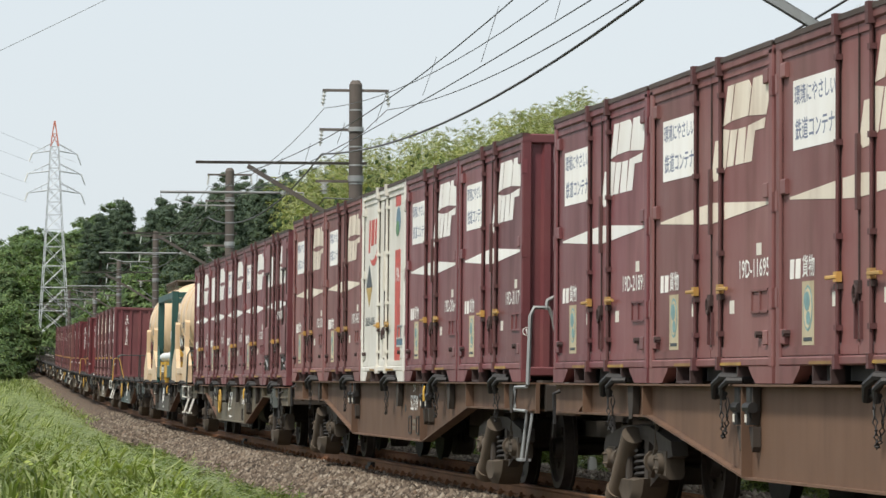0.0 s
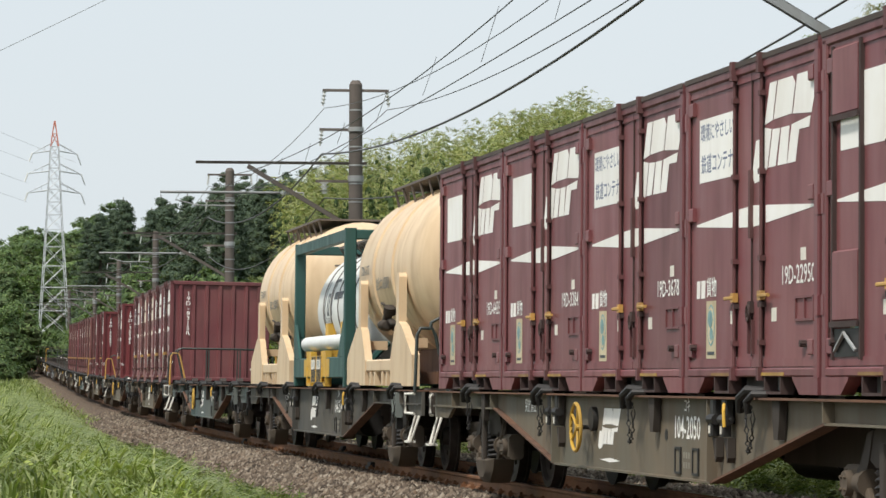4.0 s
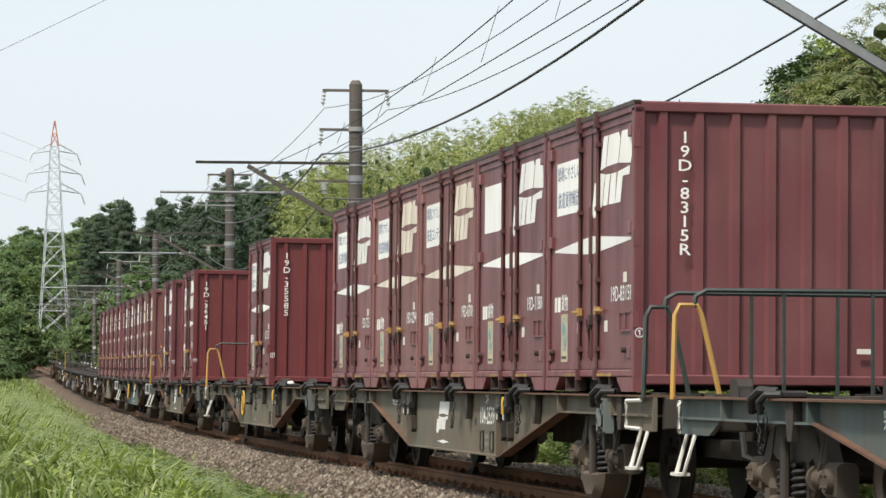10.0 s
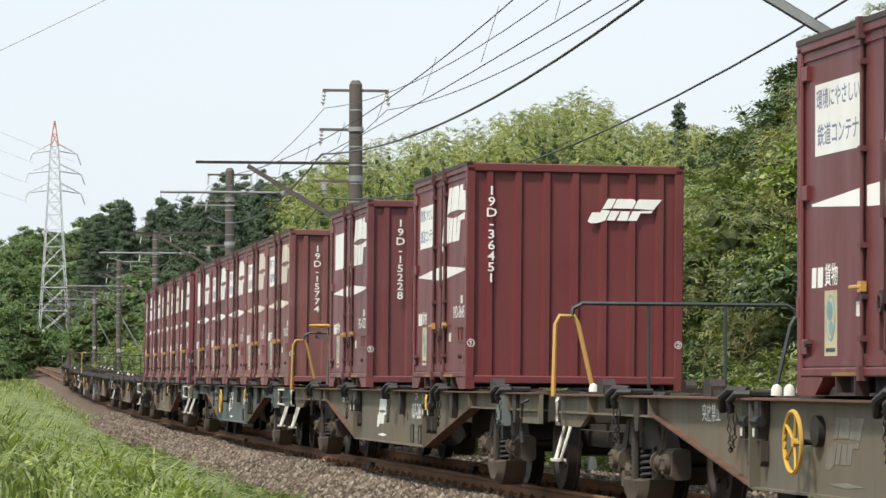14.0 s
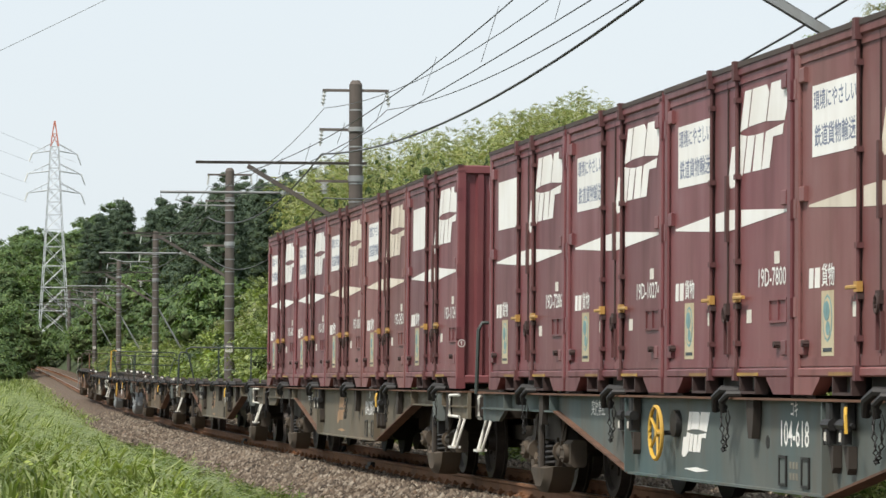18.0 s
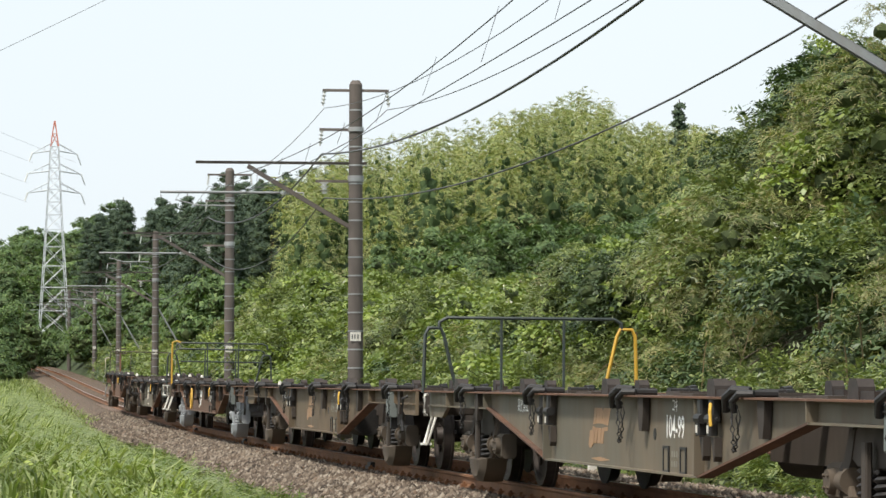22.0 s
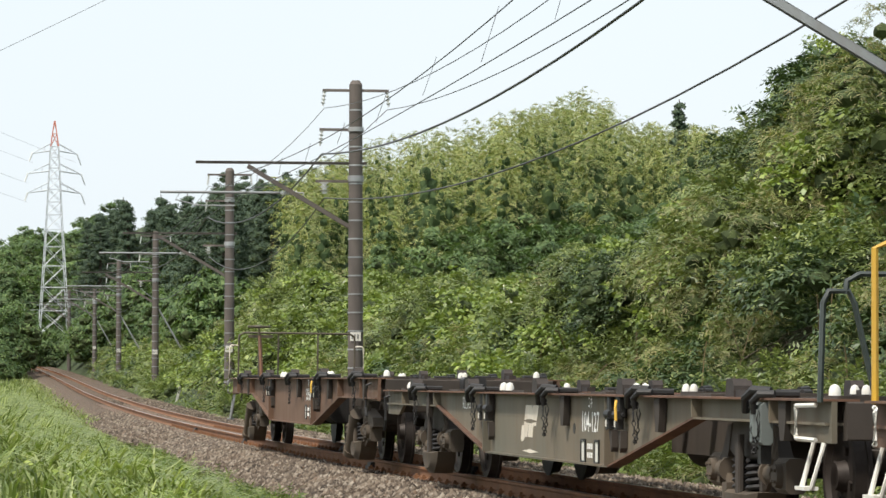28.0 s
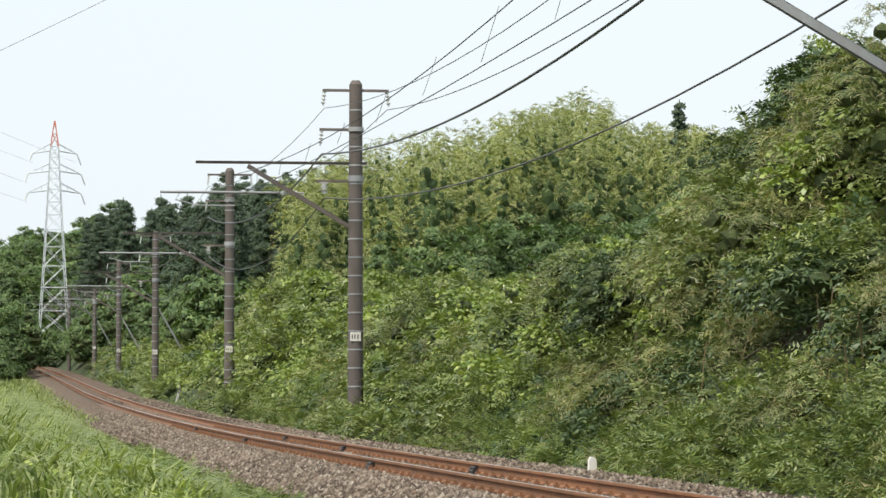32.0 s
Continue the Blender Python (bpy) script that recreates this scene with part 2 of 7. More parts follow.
# ---------------------------------------------------------------- mesh tools


class M:
    """A growing mesh: plain lists of corners and faces."""

    def __init__(self):
        self.v, self.f = [], []

    def add(self, vs, fs):
        k = len(self.v)
        self.v += [tuple(p) for p in vs]
        self.f += [tuple(i + k for i in f) for f in fs]
        return self

    def box(self, x0, x1, y0, y1, z0, z1, c=0.0):
        """A block; c bevels the four edges along its longest side."""
        d = (x1 - x0, y1 - y0, z1 - z0)
        a = d.index(max(d))
        if c <= 0:
            return self.add([(x, y, z) for x in (x0, x1) for y in (y0, y1) for z in (z0, z1)],
                            [(0, 1, 3, 2), (4, 6, 7, 5), (0, 4, 5, 1), (2, 3, 7, 6), (0, 2, 6, 4), (1, 5, 7, 3)])
        lo, hi = (x0, y0, z0), (x1, y1, z1)
        o = [i for i in range(3) if i != a]
        (p0, p1), (q0, q1) = (lo[o[0]], hi[o[0]]), (lo[o[1]], hi[o[1]])
        ring = [(p0 + c, q0), (p1 - c, q0), (p1, q0 + c), (p1, q1 - c), (p1 - c, q1), (p0 + c, q1), (p0, q1 - c), (p0, q0 + c)]
        return self.prism(ring, a, lo[a], hi[a])

    def prism(self, ring, axis, a0, a1):
        o = [i for i in range(3) if i != axis]
        n, vs = len(ring), []
        for a in (a0, a1):
            for p, q in ring:
                w = [0, 0, 0]
                w[axis], w[o[0]], w[o[1]] = a, p, q
                vs.append(w)
        fs = [(i, (i + 1) % n, n + (i + 1) % n, n + i) for i in range(n)]
        return self.add(vs, fs + [tuple(range(n - 1, -1, -1)), tuple(range(n, 2 * n))])

    def cyl(self, p, q, r, n=10, r2=None):
        p, q = Vector(p), Vector(q)
        t = (q - p).normalized().to_track_quat("Z", "Y")
        vs = []
        for c, rr in ((p, r), (q, r if r2 is None else r2)):
            vs += [c + t @ Vector((rr * math.cos(2 * math.pi * i / n), rr * math.sin(2 * math.pi * i / n), 0)) for i in range(n)]
        return self.add(vs, [(i, (i + 1) % n, n + (i + 1) % n, n + i) for i in range(n)] + [tuple(range(n - 1, -1, -1)), tuple(range(n, 2 * n))])

    def tube(self, pts, r, n=6):
        pts = [Vector(p) for p in pts]
        vs, k = [], len(pts)
        for i, c in enumerate(pts):
            d = (pts[min(i + 1, k - 1)] - pts[max(i - 1, 0)]).normalized()
            t = d.to_track_quat("Z", "Y")
            vs += [c + t @ Vector((r * math.cos(2 * math.pi * j / n), r * math.sin(2 * math.pi * j / n), 0)) for j in range(n)]
        fs = [(i * n + j, i * n + (j + 1) % n, (i + 1) * n + (j + 1) % n, (i + 1) * n + j) for i in range(k - 1) for j in range(n)]
        return self.add(vs, fs + [tuple(range(n - 1, -1, -1)), tuple(range((k - 1) * n, k * n))])

    def lathe(self, prof, axis, c, n=24):
        """prof: (along, radius) pairs turned round an axis through c."""
        o = [i for i in range(3) if i != axis]
        vs = []
        for a, r in prof:
            for i in range(n):
                w = [0, 0, 0]
                w[axis], w[o[0]], w[o[1]] = c[axis] + a, c[o[0]] + r * math.cos(2 * math.pi * i / n), c[o[1]] + r * math.sin(2 * math.pi * i / n)
                vs.append(w)
        k = len(prof)
        return self.add(vs, [(i * n + j, i * n + (j + 1) % n, (i + 1) * n + (j + 1) % n, (i + 1) * n + j) for i in range(k - 1) for j in range(n)])

    def mesh(self, name, mat, smooth=True):
        me = bpy.data.meshes.new(name)
        me.from_pydata(self.v, [], self.f)
        me.materials.append(mat)
        bm = bmesh.new()
        bm.from_mesh(me)
        bmesh.ops.recalc_face_normals(bm, faces=bm.faces)
        bm.to_mesh(me)
        bm.free()
        if smooth:
            me.polygons.foreach_set("use_smooth", [True] * len(me.polygons))
            me.set_sharp_from_angle(angle=radians(35))
        return me


def part(name, m, mat, parent, label="", smooth=True, at=None):
    ob = new(name, m.mesh(name, mat, smooth) if isinstance(m, M) else m)
    ob.parent = parent
    if at is not None:
        ob.matrix_basis = at
    if label:
        ob["label"] = label
    return ob


def thing(name, label, category, group="", kind="", m=None, mat=None):
    ob = new(name, m.mesh(name, mat) if m is not None else None)
    return tagged(ob, label, category, group, kind)


def quads(name, vs, mat, per=4, smooth=False):
    """A mesh of loose faces with per corners each, from one array of corners."""
    vs = np.asarray(vs, dtype=np.float32).reshape(-1, 3)
    me = bpy.data.meshes.new(name)
    k = len(vs) // per
    me.vertices.add(len(vs))
    me.vertices.foreach_set("co", vs.ravel())
    me.loops.add(len(vs))
    me.loops.foreach_set("vertex_index", np.arange(len(vs), dtype=np.int32))
    me.polygons.add(k)
    me.polygons.foreach_set("loop_start", np.arange(0, len(vs), per, dtype=np.int32))
    me.polygons.foreach_set("loop_total", np.full(k, per, dtype=np.int32))
    me.materials.append(mat)
    me.update(calc_edges=True)
    return me


# ---------------------------------------------------------------- the line's course
# s: metres along the track, growing towards the camera; l: metres to the camera's side; z: above the rails
KNOT_S = [-460, -300, -220, -150, -90, -55, -25, 10]
KNOT_K = [0.0, -0.000125, -0.0001312, -0.0001513, 0.0001554, -2.84e-05, 0.0006772, 0.0005218]
GRID = np.arange(-460, 60.01, 0.5)


def course():
    k = np.interp(GRID, KNOT_S, KNOT_K)
    h = np.concatenate([[0], np.cumsum((k[1:] + k[:-1]) / 2 * 0.5)])
    i = int(np.argmin(abs(GRID)))
    h = h - h[i] + 0.164598
    dx, dy = np.sin(h), -np.cos(h)
    x = np.concatenate([[0], np.cumsum((dx[1:] + dx[:-1]) / 2 * 0.5)])
    y = np.concatenate([[0], np.cumsum((dy[1:] + dy[:-1]) / 2 * 0.5)])
    return x - x[i] + 0.15589, y - y[i] + 44.059022, h


LINE_X, LINE_Y, LINE_H = course()


def rise(s):
    def soft(q):
        return np.log1p(np.exp(np.clip(q / 12, -40, 40))) * 12
    s = np.asarray(s, dtype=float)
    return -0.002631 * s + 0.006337 * soft(-60 - s) + 0.007093 * soft(-140 - s)


def cant(s):
    return np.radians(-0.552892 + 0.465161 * np.clip(s, -80, 40) / 40)


def heading(s):
    return np.interp(s, GRID, LINE_H)


def on_line(s, l=0.0, z=0.0):
    """The place in the world; takes numbers or arrays."""
    s = np.asarray(s, dtype=float)
    # past the grid's near end the line runs straight on
    e = np.clip(s - GRID[-1], 0, None)
    x, y, a = np.interp(s, GRID, LINE_X) + e * np.sin(LINE_H[-1]), np.interp(s, GRID, LINE_Y) - e * np.cos(LINE_H[-1]), np.interp(s, GRID, LINE_H)
    e = np.clip(GRID[0] - s, 0, None)
    x, y = x - e * np.sin(LINE_H[0]), y + e * np.cos(LINE_H[0])
    c = cant(s)
    lat, zz = l * np.cos(c) + z * np.sin(c), z * np.cos(c) - l * np.sin(c)
    return np.stack(np.broadcast_arrays(x - lat * np.cos(a), y - lat * np.sin(a), zz + rise(s)), axis=-1)


def P(s, l=0.0, z=0.0):
    return Vector(on_line(float(s), l, z).tolist())


def track_coords(x, y):
    """s and l of places in the plan."""
    s = np.interp(y, LINE_Y[::-1], GRID[::-1])
    for _ in range(3):
        q = on_line(s)
        a = heading(s)
        s = s + (x - q[..., 0]) * np.sin(a) - (y - q[..., 1]) * np.cos(a)
    q, a = on_line(s), heading(s)
    return s, -(x - q[..., 0]) * np.cos(a) - (y - q[..., 1]) * np.sin(a)


def frame_at(s, l=0.0, z=0.0):
    """A pose on the line: x ahead towards the camera, y to the far side, z up."""
    p = P(s, l, z)
    d = (P(s + 0.5) - P(s - 0.5)).normalized()
    q = Matrix((d, Vector((0, 0, 1)).cross(d).normalized(), d.cross(Vector((0, 0, 1)).cross(d).normalized()))).transposed().to_4x4()
    return Matrix.Translation(p) @ q @ Matrix.Rotation(float(cant(s)), 4, "X")
# ---------------------------------------------------------------- ground: one sheet
SIDE_L = [-2000, -150, -60, -25, -12, -8, -5.2, -3.6, -2.9, -2.5, -1.9, -1.3, 0, 1.25, 1.8, 2.3, 3.5, 5.0, 6.5, 9, 14, 60, 2000]
SIDE_Z = [22, 20, 14, 7.0, 3.4, 3.0, 1.75, 0.4, -0.2, -0.42, -0.62, -0.6, -0.6, -0.6, -0.6, -0.66, -0.48, -0.1, 0.0, -0.45, -0.55, -0.8, -0.8]


def ground_z(x, y):
    x, y = np.asarray(x, dtype=float), np.asarray(y, dtype=float)
    s, l = track_coords(x, y)
    base = np.interp(l, SIDE_L, SIDE_Z)
    wide = np.clip((abs(l) - 2.6) / 3, 0, 1)
    wob = 0.25 * np.sin(x * 0.9 + 1.3) * np.sin(y * 0.37) + 0.18 * np.sin(x * 2.1 + y * 0.8)
    bank = np.where(l < -3, 1 + 0.1 * np.sin(s * 0.11 + 0.6) + 0.06 * np.sin(s * 0.31), 1)
    gap = np.clip((-l - 6.5) / 3, 0, 1) * np.clip((22 + l) / 7, 0, 1) * np.clip((-22 - s) / 15, 0, 1) * 2.4
    # the shaded hollow under the evergreens
    base = base - 1.1 * np.exp(-((s + 0.6) / 1.7) ** 2 - ((l + 5.0) / 0.6) ** 2)
    base = base - gap + np.clip((s + 26) / 14, 0, 1) * np.clip((-l - 6) / 6, 0, 1) * 1.6
    open_ = np.maximum(np.clip((abs(l) - 5) / 12, 0, 1), np.clip((y - 350) / 50, 0, 1))
    far = np.clip((y - 260) / 500, 0, 1) * open_ * 26 * np.clip((x + 170) / 120, 0.35, 1)
    return rise(np.clip(s, -330, 45)) + base * bank + wob * wide * 0.6 + far


def build_ground():
    ys = np.concatenate([np.linspace(-400, -20, 12), np.arange(-15, 8, 3.0), np.arange(8, 60, 0.7), np.arange(60, 150, 1.4), np.arange(150, 330, 5.0), np.linspace(340, 900, 30), np.linspace(1000, 4500, 12)])
    ls = np.concatenate([[-4500, -2000, -900, -400, -220], np.arange(-150, -30, 10.0), np.arange(-30, -9, 1.5), np.arange(-9, -2.0, 0.35), [-1.9, -1.6, -1.3, -0.6, 0, 0.6, 1.25, 1.5, 1.8, 2.05], np.arange(2.3, 10, 0.4), np.arange(10, 40, 4.0), [60, 100, 200, 400, 900, 2000, 4500]])
    s0 = np.interp(ys, LINE_Y[::-1], GRID[::-1])
    s0 = np.where(ys < LINE_Y[-1], GRID[-1] + LINE_Y[-1] - ys, s0)
    s0 = np.where(ys > LINE_Y[0], GRID[0] - (ys - LINE_Y[0]), s0)
    q = on_line(s0)
    xx = q[:, 0][:, None] - ls[None, :]
    yy = np.repeat(ys[:, None], len(ls), 1)
    zz = ground_z(xx, yy)
    k = len(ls)
    vs = np.stack([xx, yy, zz], -1).reshape(-1, 3)
    fs = [(i * k + j, i * k + j + 1, (i + 1) * k + j + 1, (i + 1) * k + j) for i in range(len(ys) - 1) for j in range(k - 1)]
    me = bpy.data.meshes.new("ground")
    me.from_pydata(vs.tolist(), [], fs)
    me.materials.append(SOIL)
    me.polygons.foreach_set("use_smooth", [True] * len(me.polygons))
    return tagged(new("ground", me), "green overgrown ground with a cutting beside the railway", "ground", kind="structure")


build_ground()


def strip(name, prof, s_list, mat):
    """A sheet or bar with the cross-section prof [(l, z)...] along the line."""
    k = len(prof)
    vs, fs = [], []
    for s in s_list:
        vs += [tuple(on_line(s, l, z)) for l, z in prof]
    for i in range(len(s_list) - 1):
        fs += [(i * k + j, i * k + j + 1, (i + 1) * k + j + 1, (i + 1) * k + j) for j in range(k - 1)]
    me = bpy.data.meshes.new(name)
    me.from_pydata(vs, [], fs)
    me.materials.append(mat)
    return me


S_FINE = np.concatenate([np.arange(-400, -120, 4.0), np.arange(-120, 55, 1.0)])
bed = tagged(new("ballast_bed", strip("ballast_bed", [(-2.95, -0.4), (-2.5, -0.17), (-1.95, -0.12), (-1.3, -0.13), (-0.9, -0.17), (0, -0.2), (1.3, -0.19), (1.8, -0.34), (2.35, -0.55), (3.3, -0.5)][::-1], S_FINE, BED)),
             "brown-grey ballast bed under the rails", "ballast", kind="structure")


def build_stones():
    """Loose stones on the shoulders and between the rails."""
    rng = np.random.default_rng(4)
    sets = []
    for n, s0, s1, l0, l1 in ((33000, -30, 14, 0.64, 3.2), (9000, -75, -30, 0.64, 2.6), (6500, -32, 8, -0.5, 0.5), (13000, -50, 14, -2.85, -0.64), (5000, -120, -50, -2.85, 0.0)):
        s = s1 - (s1 - s0) * rng.random(n) ** 1.0
        l = l0 + (l1 - l0) * rng.random(n)
        z = np.interp(l, [-2.95, -2.5, -1.95, -1.3, -0.9, 0, 1.3, 1.8, 2.35, 3.3], [-0.4, -0.17, -0.12, -0.13, -0.17, -0.2, -0.19, -0.34, -0.55, -0.48])
        sets.append((on_line(s, l, z + 0.01), 0.024 + 0.042 * rng.random(n) ** 1.6))
    c = np.concatenate([a for a, _ in sets])
    r = np.concatenate([b for _, b in sets])
    n = len(c)
    base = np.array([(1, 0, 0), (-0.5, 0.87, 0), (-0.5, -0.87, 0), (0.15, 0.1, 1), (0, 0, -0.8)])
    tris = np.array([(0, 1, 3), (1, 2, 3), (2, 0, 3), (1, 0, 4), (2, 1, 4), (0, 2, 4)])
    jit = base[None] * (0.65 + 0.7 * rng.random((n, 5, 3)))
    a = rng.random(n) * 6.28
    ca, sa = np.cos(a)[:, None], np.sin(a)[:, None]
    x, y = jit[:, :, 0] * ca - jit[:, :, 1] * sa, jit[:, :, 0] * sa + jit[:, :, 1] * ca
    v = np.stack([x, y, jit[:, :, 2] * 0.8], -1) * r[:, None, None] + c[:, None]
    me = bpy.data.meshes.new("stones")
    f = (tris[None] + 5 * np.arange(n)[:, None, None]).reshape(-1, 3)
    me.vertices.add(n * 5)
    me.vertices.foreach_set("co", v.astype(np.float32).ravel())
    me.loops.add(f.size)
    me.loops.foreach_set("vertex_index", f.ravel().astype(np.int32))
    me.polygons.add(len(f))
    me.polygons.foreach_set("loop_start", np.arange(0, f.size, 3, dtype=np.int32))
    me.polygons.foreach_set("loop_total", np.full(len(f), 3, dtype=np.int32))
    me.materials.append(STONE)
    me.update(calc_edges=True)
    tagged(new("ballast_stones", me), "grey-brown crushed stone ballast beside the rails", "ballast", kind="stuff")


build_stones()

# rails: foot, web, head as one bar each, with a polished running strip
RAIL_PROF = [(-0.063, -0.153), (-0.063, -0.14), (-0.012, -0.12), (-0.009, -0.045), (-0.033, -0.032), (-0.033, -0.006), (-0.026, 0), (0.026, 0), (0.033, -0.006), (0.033, -0.032), (0.009, -0.045), (0.012, -0.12), (0.063, -0.14), (0.063, -0.153)]
for side in (0.5675, -0.5675):
    rail = tagged(new("rail", strip("rail", [(side + a, z) for a, z in RAIL_PROF][::-1], S_FINE, RAIL_SIDE)), "rust-brown steel rail on a curve", "rail", "track rails", kind="structure")
    part("running_band", strip("running_band", [(side - 0.02, 0.002), (side + 0.02, 0.002)][::-1], S_FINE, RAIL_TOP), None, rail, "dull polished rail head")


def build_sleepers():
    m = M()
    m.box(-0.11, 0.11, -1.0, 1.0, -0.3, -0.158, 0.02)
    me = m.mesh("sleeper", SLEEPER)
    clips = []
    for y in (-0.5675, 0.5675):
        for k in (-1, 1):
            c = M()
            clips.append(c)
            c.box(-0.05, 0.05, y + k * 0.075 - 0.035, y + k * 0.075 + 0.035, -0.158, -0.115)
            c.box(-0.018, 0.018, y + k * 0.075 - 0.016, y + k * 0.075 + 0.016, -0.115, -0.09)
    ces = [c.mesh("rail_clip", RAIL_SIDE) for c in clips]
    for i, s in enumerate(np.arange(14, -95, -0.6)):
        ob = tagged(new("sleeper", me), "weathered brown railway sleeper in ballast", "sleeper", "sleepers under the track")
        ob.matrix_basis = frame_at(s)
        for ce in ces if s > -45 else ces[:0]:
            part("rail_clip", ce, None, ob)


build_sleepers()


def build_joints():
    """Dark rail anchors and an insulated joint on the rail webs."""
    for s, l in ((-3.6, 0.5675), (-1.5, -0.5675), (-22.3, 0.5675), (-25.5, -0.5675), (-36.0, 0.5675), (-15.5, -0.5675)):
        m = M()
        m.box(-0.16, 0.16, -0.075, 0.075, -0.15, -0.05, 0.015)
        m.box(-0.2, 0.2, -0.1, -0.06, -0.16, -0.1, 0.01)
        ob = thing("rail_anchor", "black rail anchor clamped on the rail", "anchor", "rail anchors", m=m, mat=DARK)
        ob.matrix_basis = frame_at(s, l)


build_joints()


def marker(s, l, z, h, lean, label):
    m = M()
    m.prism([(-0.055, 0), (0.055, 0), (0.055, h - 0.05), (0.025, h), (-0.025, h), (-0.055, h - 0.05)], 1, -0.05, 0.05)
    ob = thing("marker_post", label, "marker post", "trackside markers", m=m, mat=WHITE)
    ob.matrix_basis = Matrix.Translation(P(s, l, z)) @ Matrix.Rotation(float(heading(s)), 4, "Z") @ pose(0, 0, 0, 0, lean, 0)


marker(-2.0, -2.3, -0.19, 0.27, 0, "short white concrete post beside the ballast")
marker(-105, -2.9, -0.2, 0.85, 14, "leaning white trackside marker post in the grass")

# ---------------------------------------------------------------- overhead line
POLES = [(11.5, -3.1, 8.6), (-31.0, -2.67, 7.9), (-69.0, -2.68, 8.25), (-120.2, -2.7, 8.05), (-167.7, -2.72, 7.85), (-209.5, -2.75, 6.6), (-262, -2.7, 7.2)]


def insulator(m, p, d, n=4, r=0.06, step=0.07):
    """A string of discs from p along d."""
    p, d = Vector(p), Vector(d).normalized()
    for i in range(n):
        c = p + d * (step * i)
        m.cyl(c, c + d * step * 0.45, r, 10, r * 0.5)
        m.cyl(c + d * step * 0.45, c + d * step, r * 0.4, 8)


PLATE_TURN = radians(173)


def line_pole(s, l, h, near):
    ob = thing("catenary_pole", "dark concrete catenary pole with steel bands and brackets", "pole", "overhead line poles")
    r0 = 0.165
    base = P(s, l)
    gz = float(ground_z(base.x, base.y))
    z0 = min(gz - base.z, 0) - 0.3
    part("shaft", M().cyl((0, 0, z0), (0, 0, h), r0 + 0.02, 20, r0 - 0.015), CONCRETE, ob)
    part("cap", M().cyl((0, 0, h), (0, 0, h + 0.1), r0 - 0.012, 20, r0 - 0.07), CONCRETE, ob)
    z = 1.0
    i = 0
    while z < h - 0.3:
        rr = r0 + 0.02 - 0.035 * z / h + 0.008
        part("step_band", M().cyl((0, 0, z), (0, 0, z + 0.035), rr, 16), GALV, ob)
        z += 0.42
    for z, w in ((h - 1.02, 0.1), (5.75, 0.14)):
        part("clamp", M().cyl((0, 0, z - w / 2), (0, 0, z + w / 2), r0 + 0.02, 20), GALV, ob)
    # the long beam over the track and its strut
    bz = 6.4 if s > 0 else 6.1
    long_ = -4.4 if s > 0 else -3.65
    beam = M().box(-0.03, 0.03, long_, 0.25, bz - 0.03, bz + 0.03)
    beam.box(-0.05, 0.05, long_, 0.25, bz + 0.02, bz + 0.032)
    part("beam", beam, OLD_STEEL, ob)
    z0s, y1s, bz = (4.0, -4.2, 6.4) if s > 0 else (4.65, -2.45, 6.1)
    a, b = Vector((0.0, -0.05, z0s)), Vector((0.0, y1s, bz - 0.04))
    u = (b - a).normalized().cross(Vector((1, 0, 0)))
    strut = M()
    for p0, p1, q0, q1 in ((-0.05, 0.05, -0.005, 0.005), (0.04, 0.05, -0.09, 0.005), (-0.05, -0.04, -0.09, 0.005)):
        ring = [(p0, q0), (p1, q0), (p1, q1), (p0, q1)]
        strut.add([e + Vector((p, 0, 0)) + u * q for e in (a, b) for p, q in ring], [(0, 1, 5, 4), (1, 2, 6, 5), (2, 3, 7, 6), (3, 0, 4, 7), (3, 2, 1, 0), (4, 5, 6, 7)])
    part("strut", strut, OLD_STEEL if s < 0 else GALV, ob)
    if s < -100:
        part("brace", M().tube([(0, 0.1, 4.4), (0, 2.1, 0.9)], 0.05, 6), GALV, ob, "pale steel brace")
    # pull-off arm on its insulator
    arm = M().tube([(-0.05, -1.72, 5.42), (-0.05, -4.45, 5.42)], 0.03, 8)
    part("registration_arm", arm, GALV, ob, "pale horizontal steel tube")
    ins = M()
    insulator(ins, (-0.05, -1.35, 5.42), (0, -1, 0), 6, 0.075, 0.062)
    part("arm_insulator", ins, CERAMIC, ob)
    part("link", M().tube([(-0.05, -1.35, 5.42), (0.0, -1.2, 5.42), (0.02, -1.2, 5.35)], 0.02, 6), GALV, ob)
    hook = M().tube([(-0.05, -4.0, 5.42), (-0.05, -4.1, 5.25), (-0.05, -3.6, 5.12), (-0.05, -2.75, 5.12)], 0.018, 6)
    part("steady_arm", hook, GALV, ob)
    # stub with the large feeder insulator
    part("feeder_stub", M().box(-0.03, 0.03, -0.92, -0.1, 5.66, 5.72), OLD_STEEL, ob)
    fi = M()
    insulator(fi, (0, -0.72, 5.66), (0, 0, -1), 3, 0.13, 0.085)
    part("feeder_insulator", fi, CERAMIC, ob)
    # cross-arm at the top and the short one below it
    part("crossarm", M().box(-0.035, 0.035, -0.76, 0.76, h - 0.16, h - 0.1), OLD_STEEL, ob)
    part("short_arm", M().box(-0.035, 0.035, -0.83, -0.05, h - 1.06, h - 1.0), OLD_STEEL, ob)
    for y, z in ((-0.72, h - 0.16), (0.72, h - 0.16), (-0.78, h - 1.06)):
        k = M()
        insulator(k, (0, y, z), (0.0, -0.12 if y < 0 else 0.12, -1), 4, 0.055, 0.085)
        part("insulator", k, CERAMIC, ob)
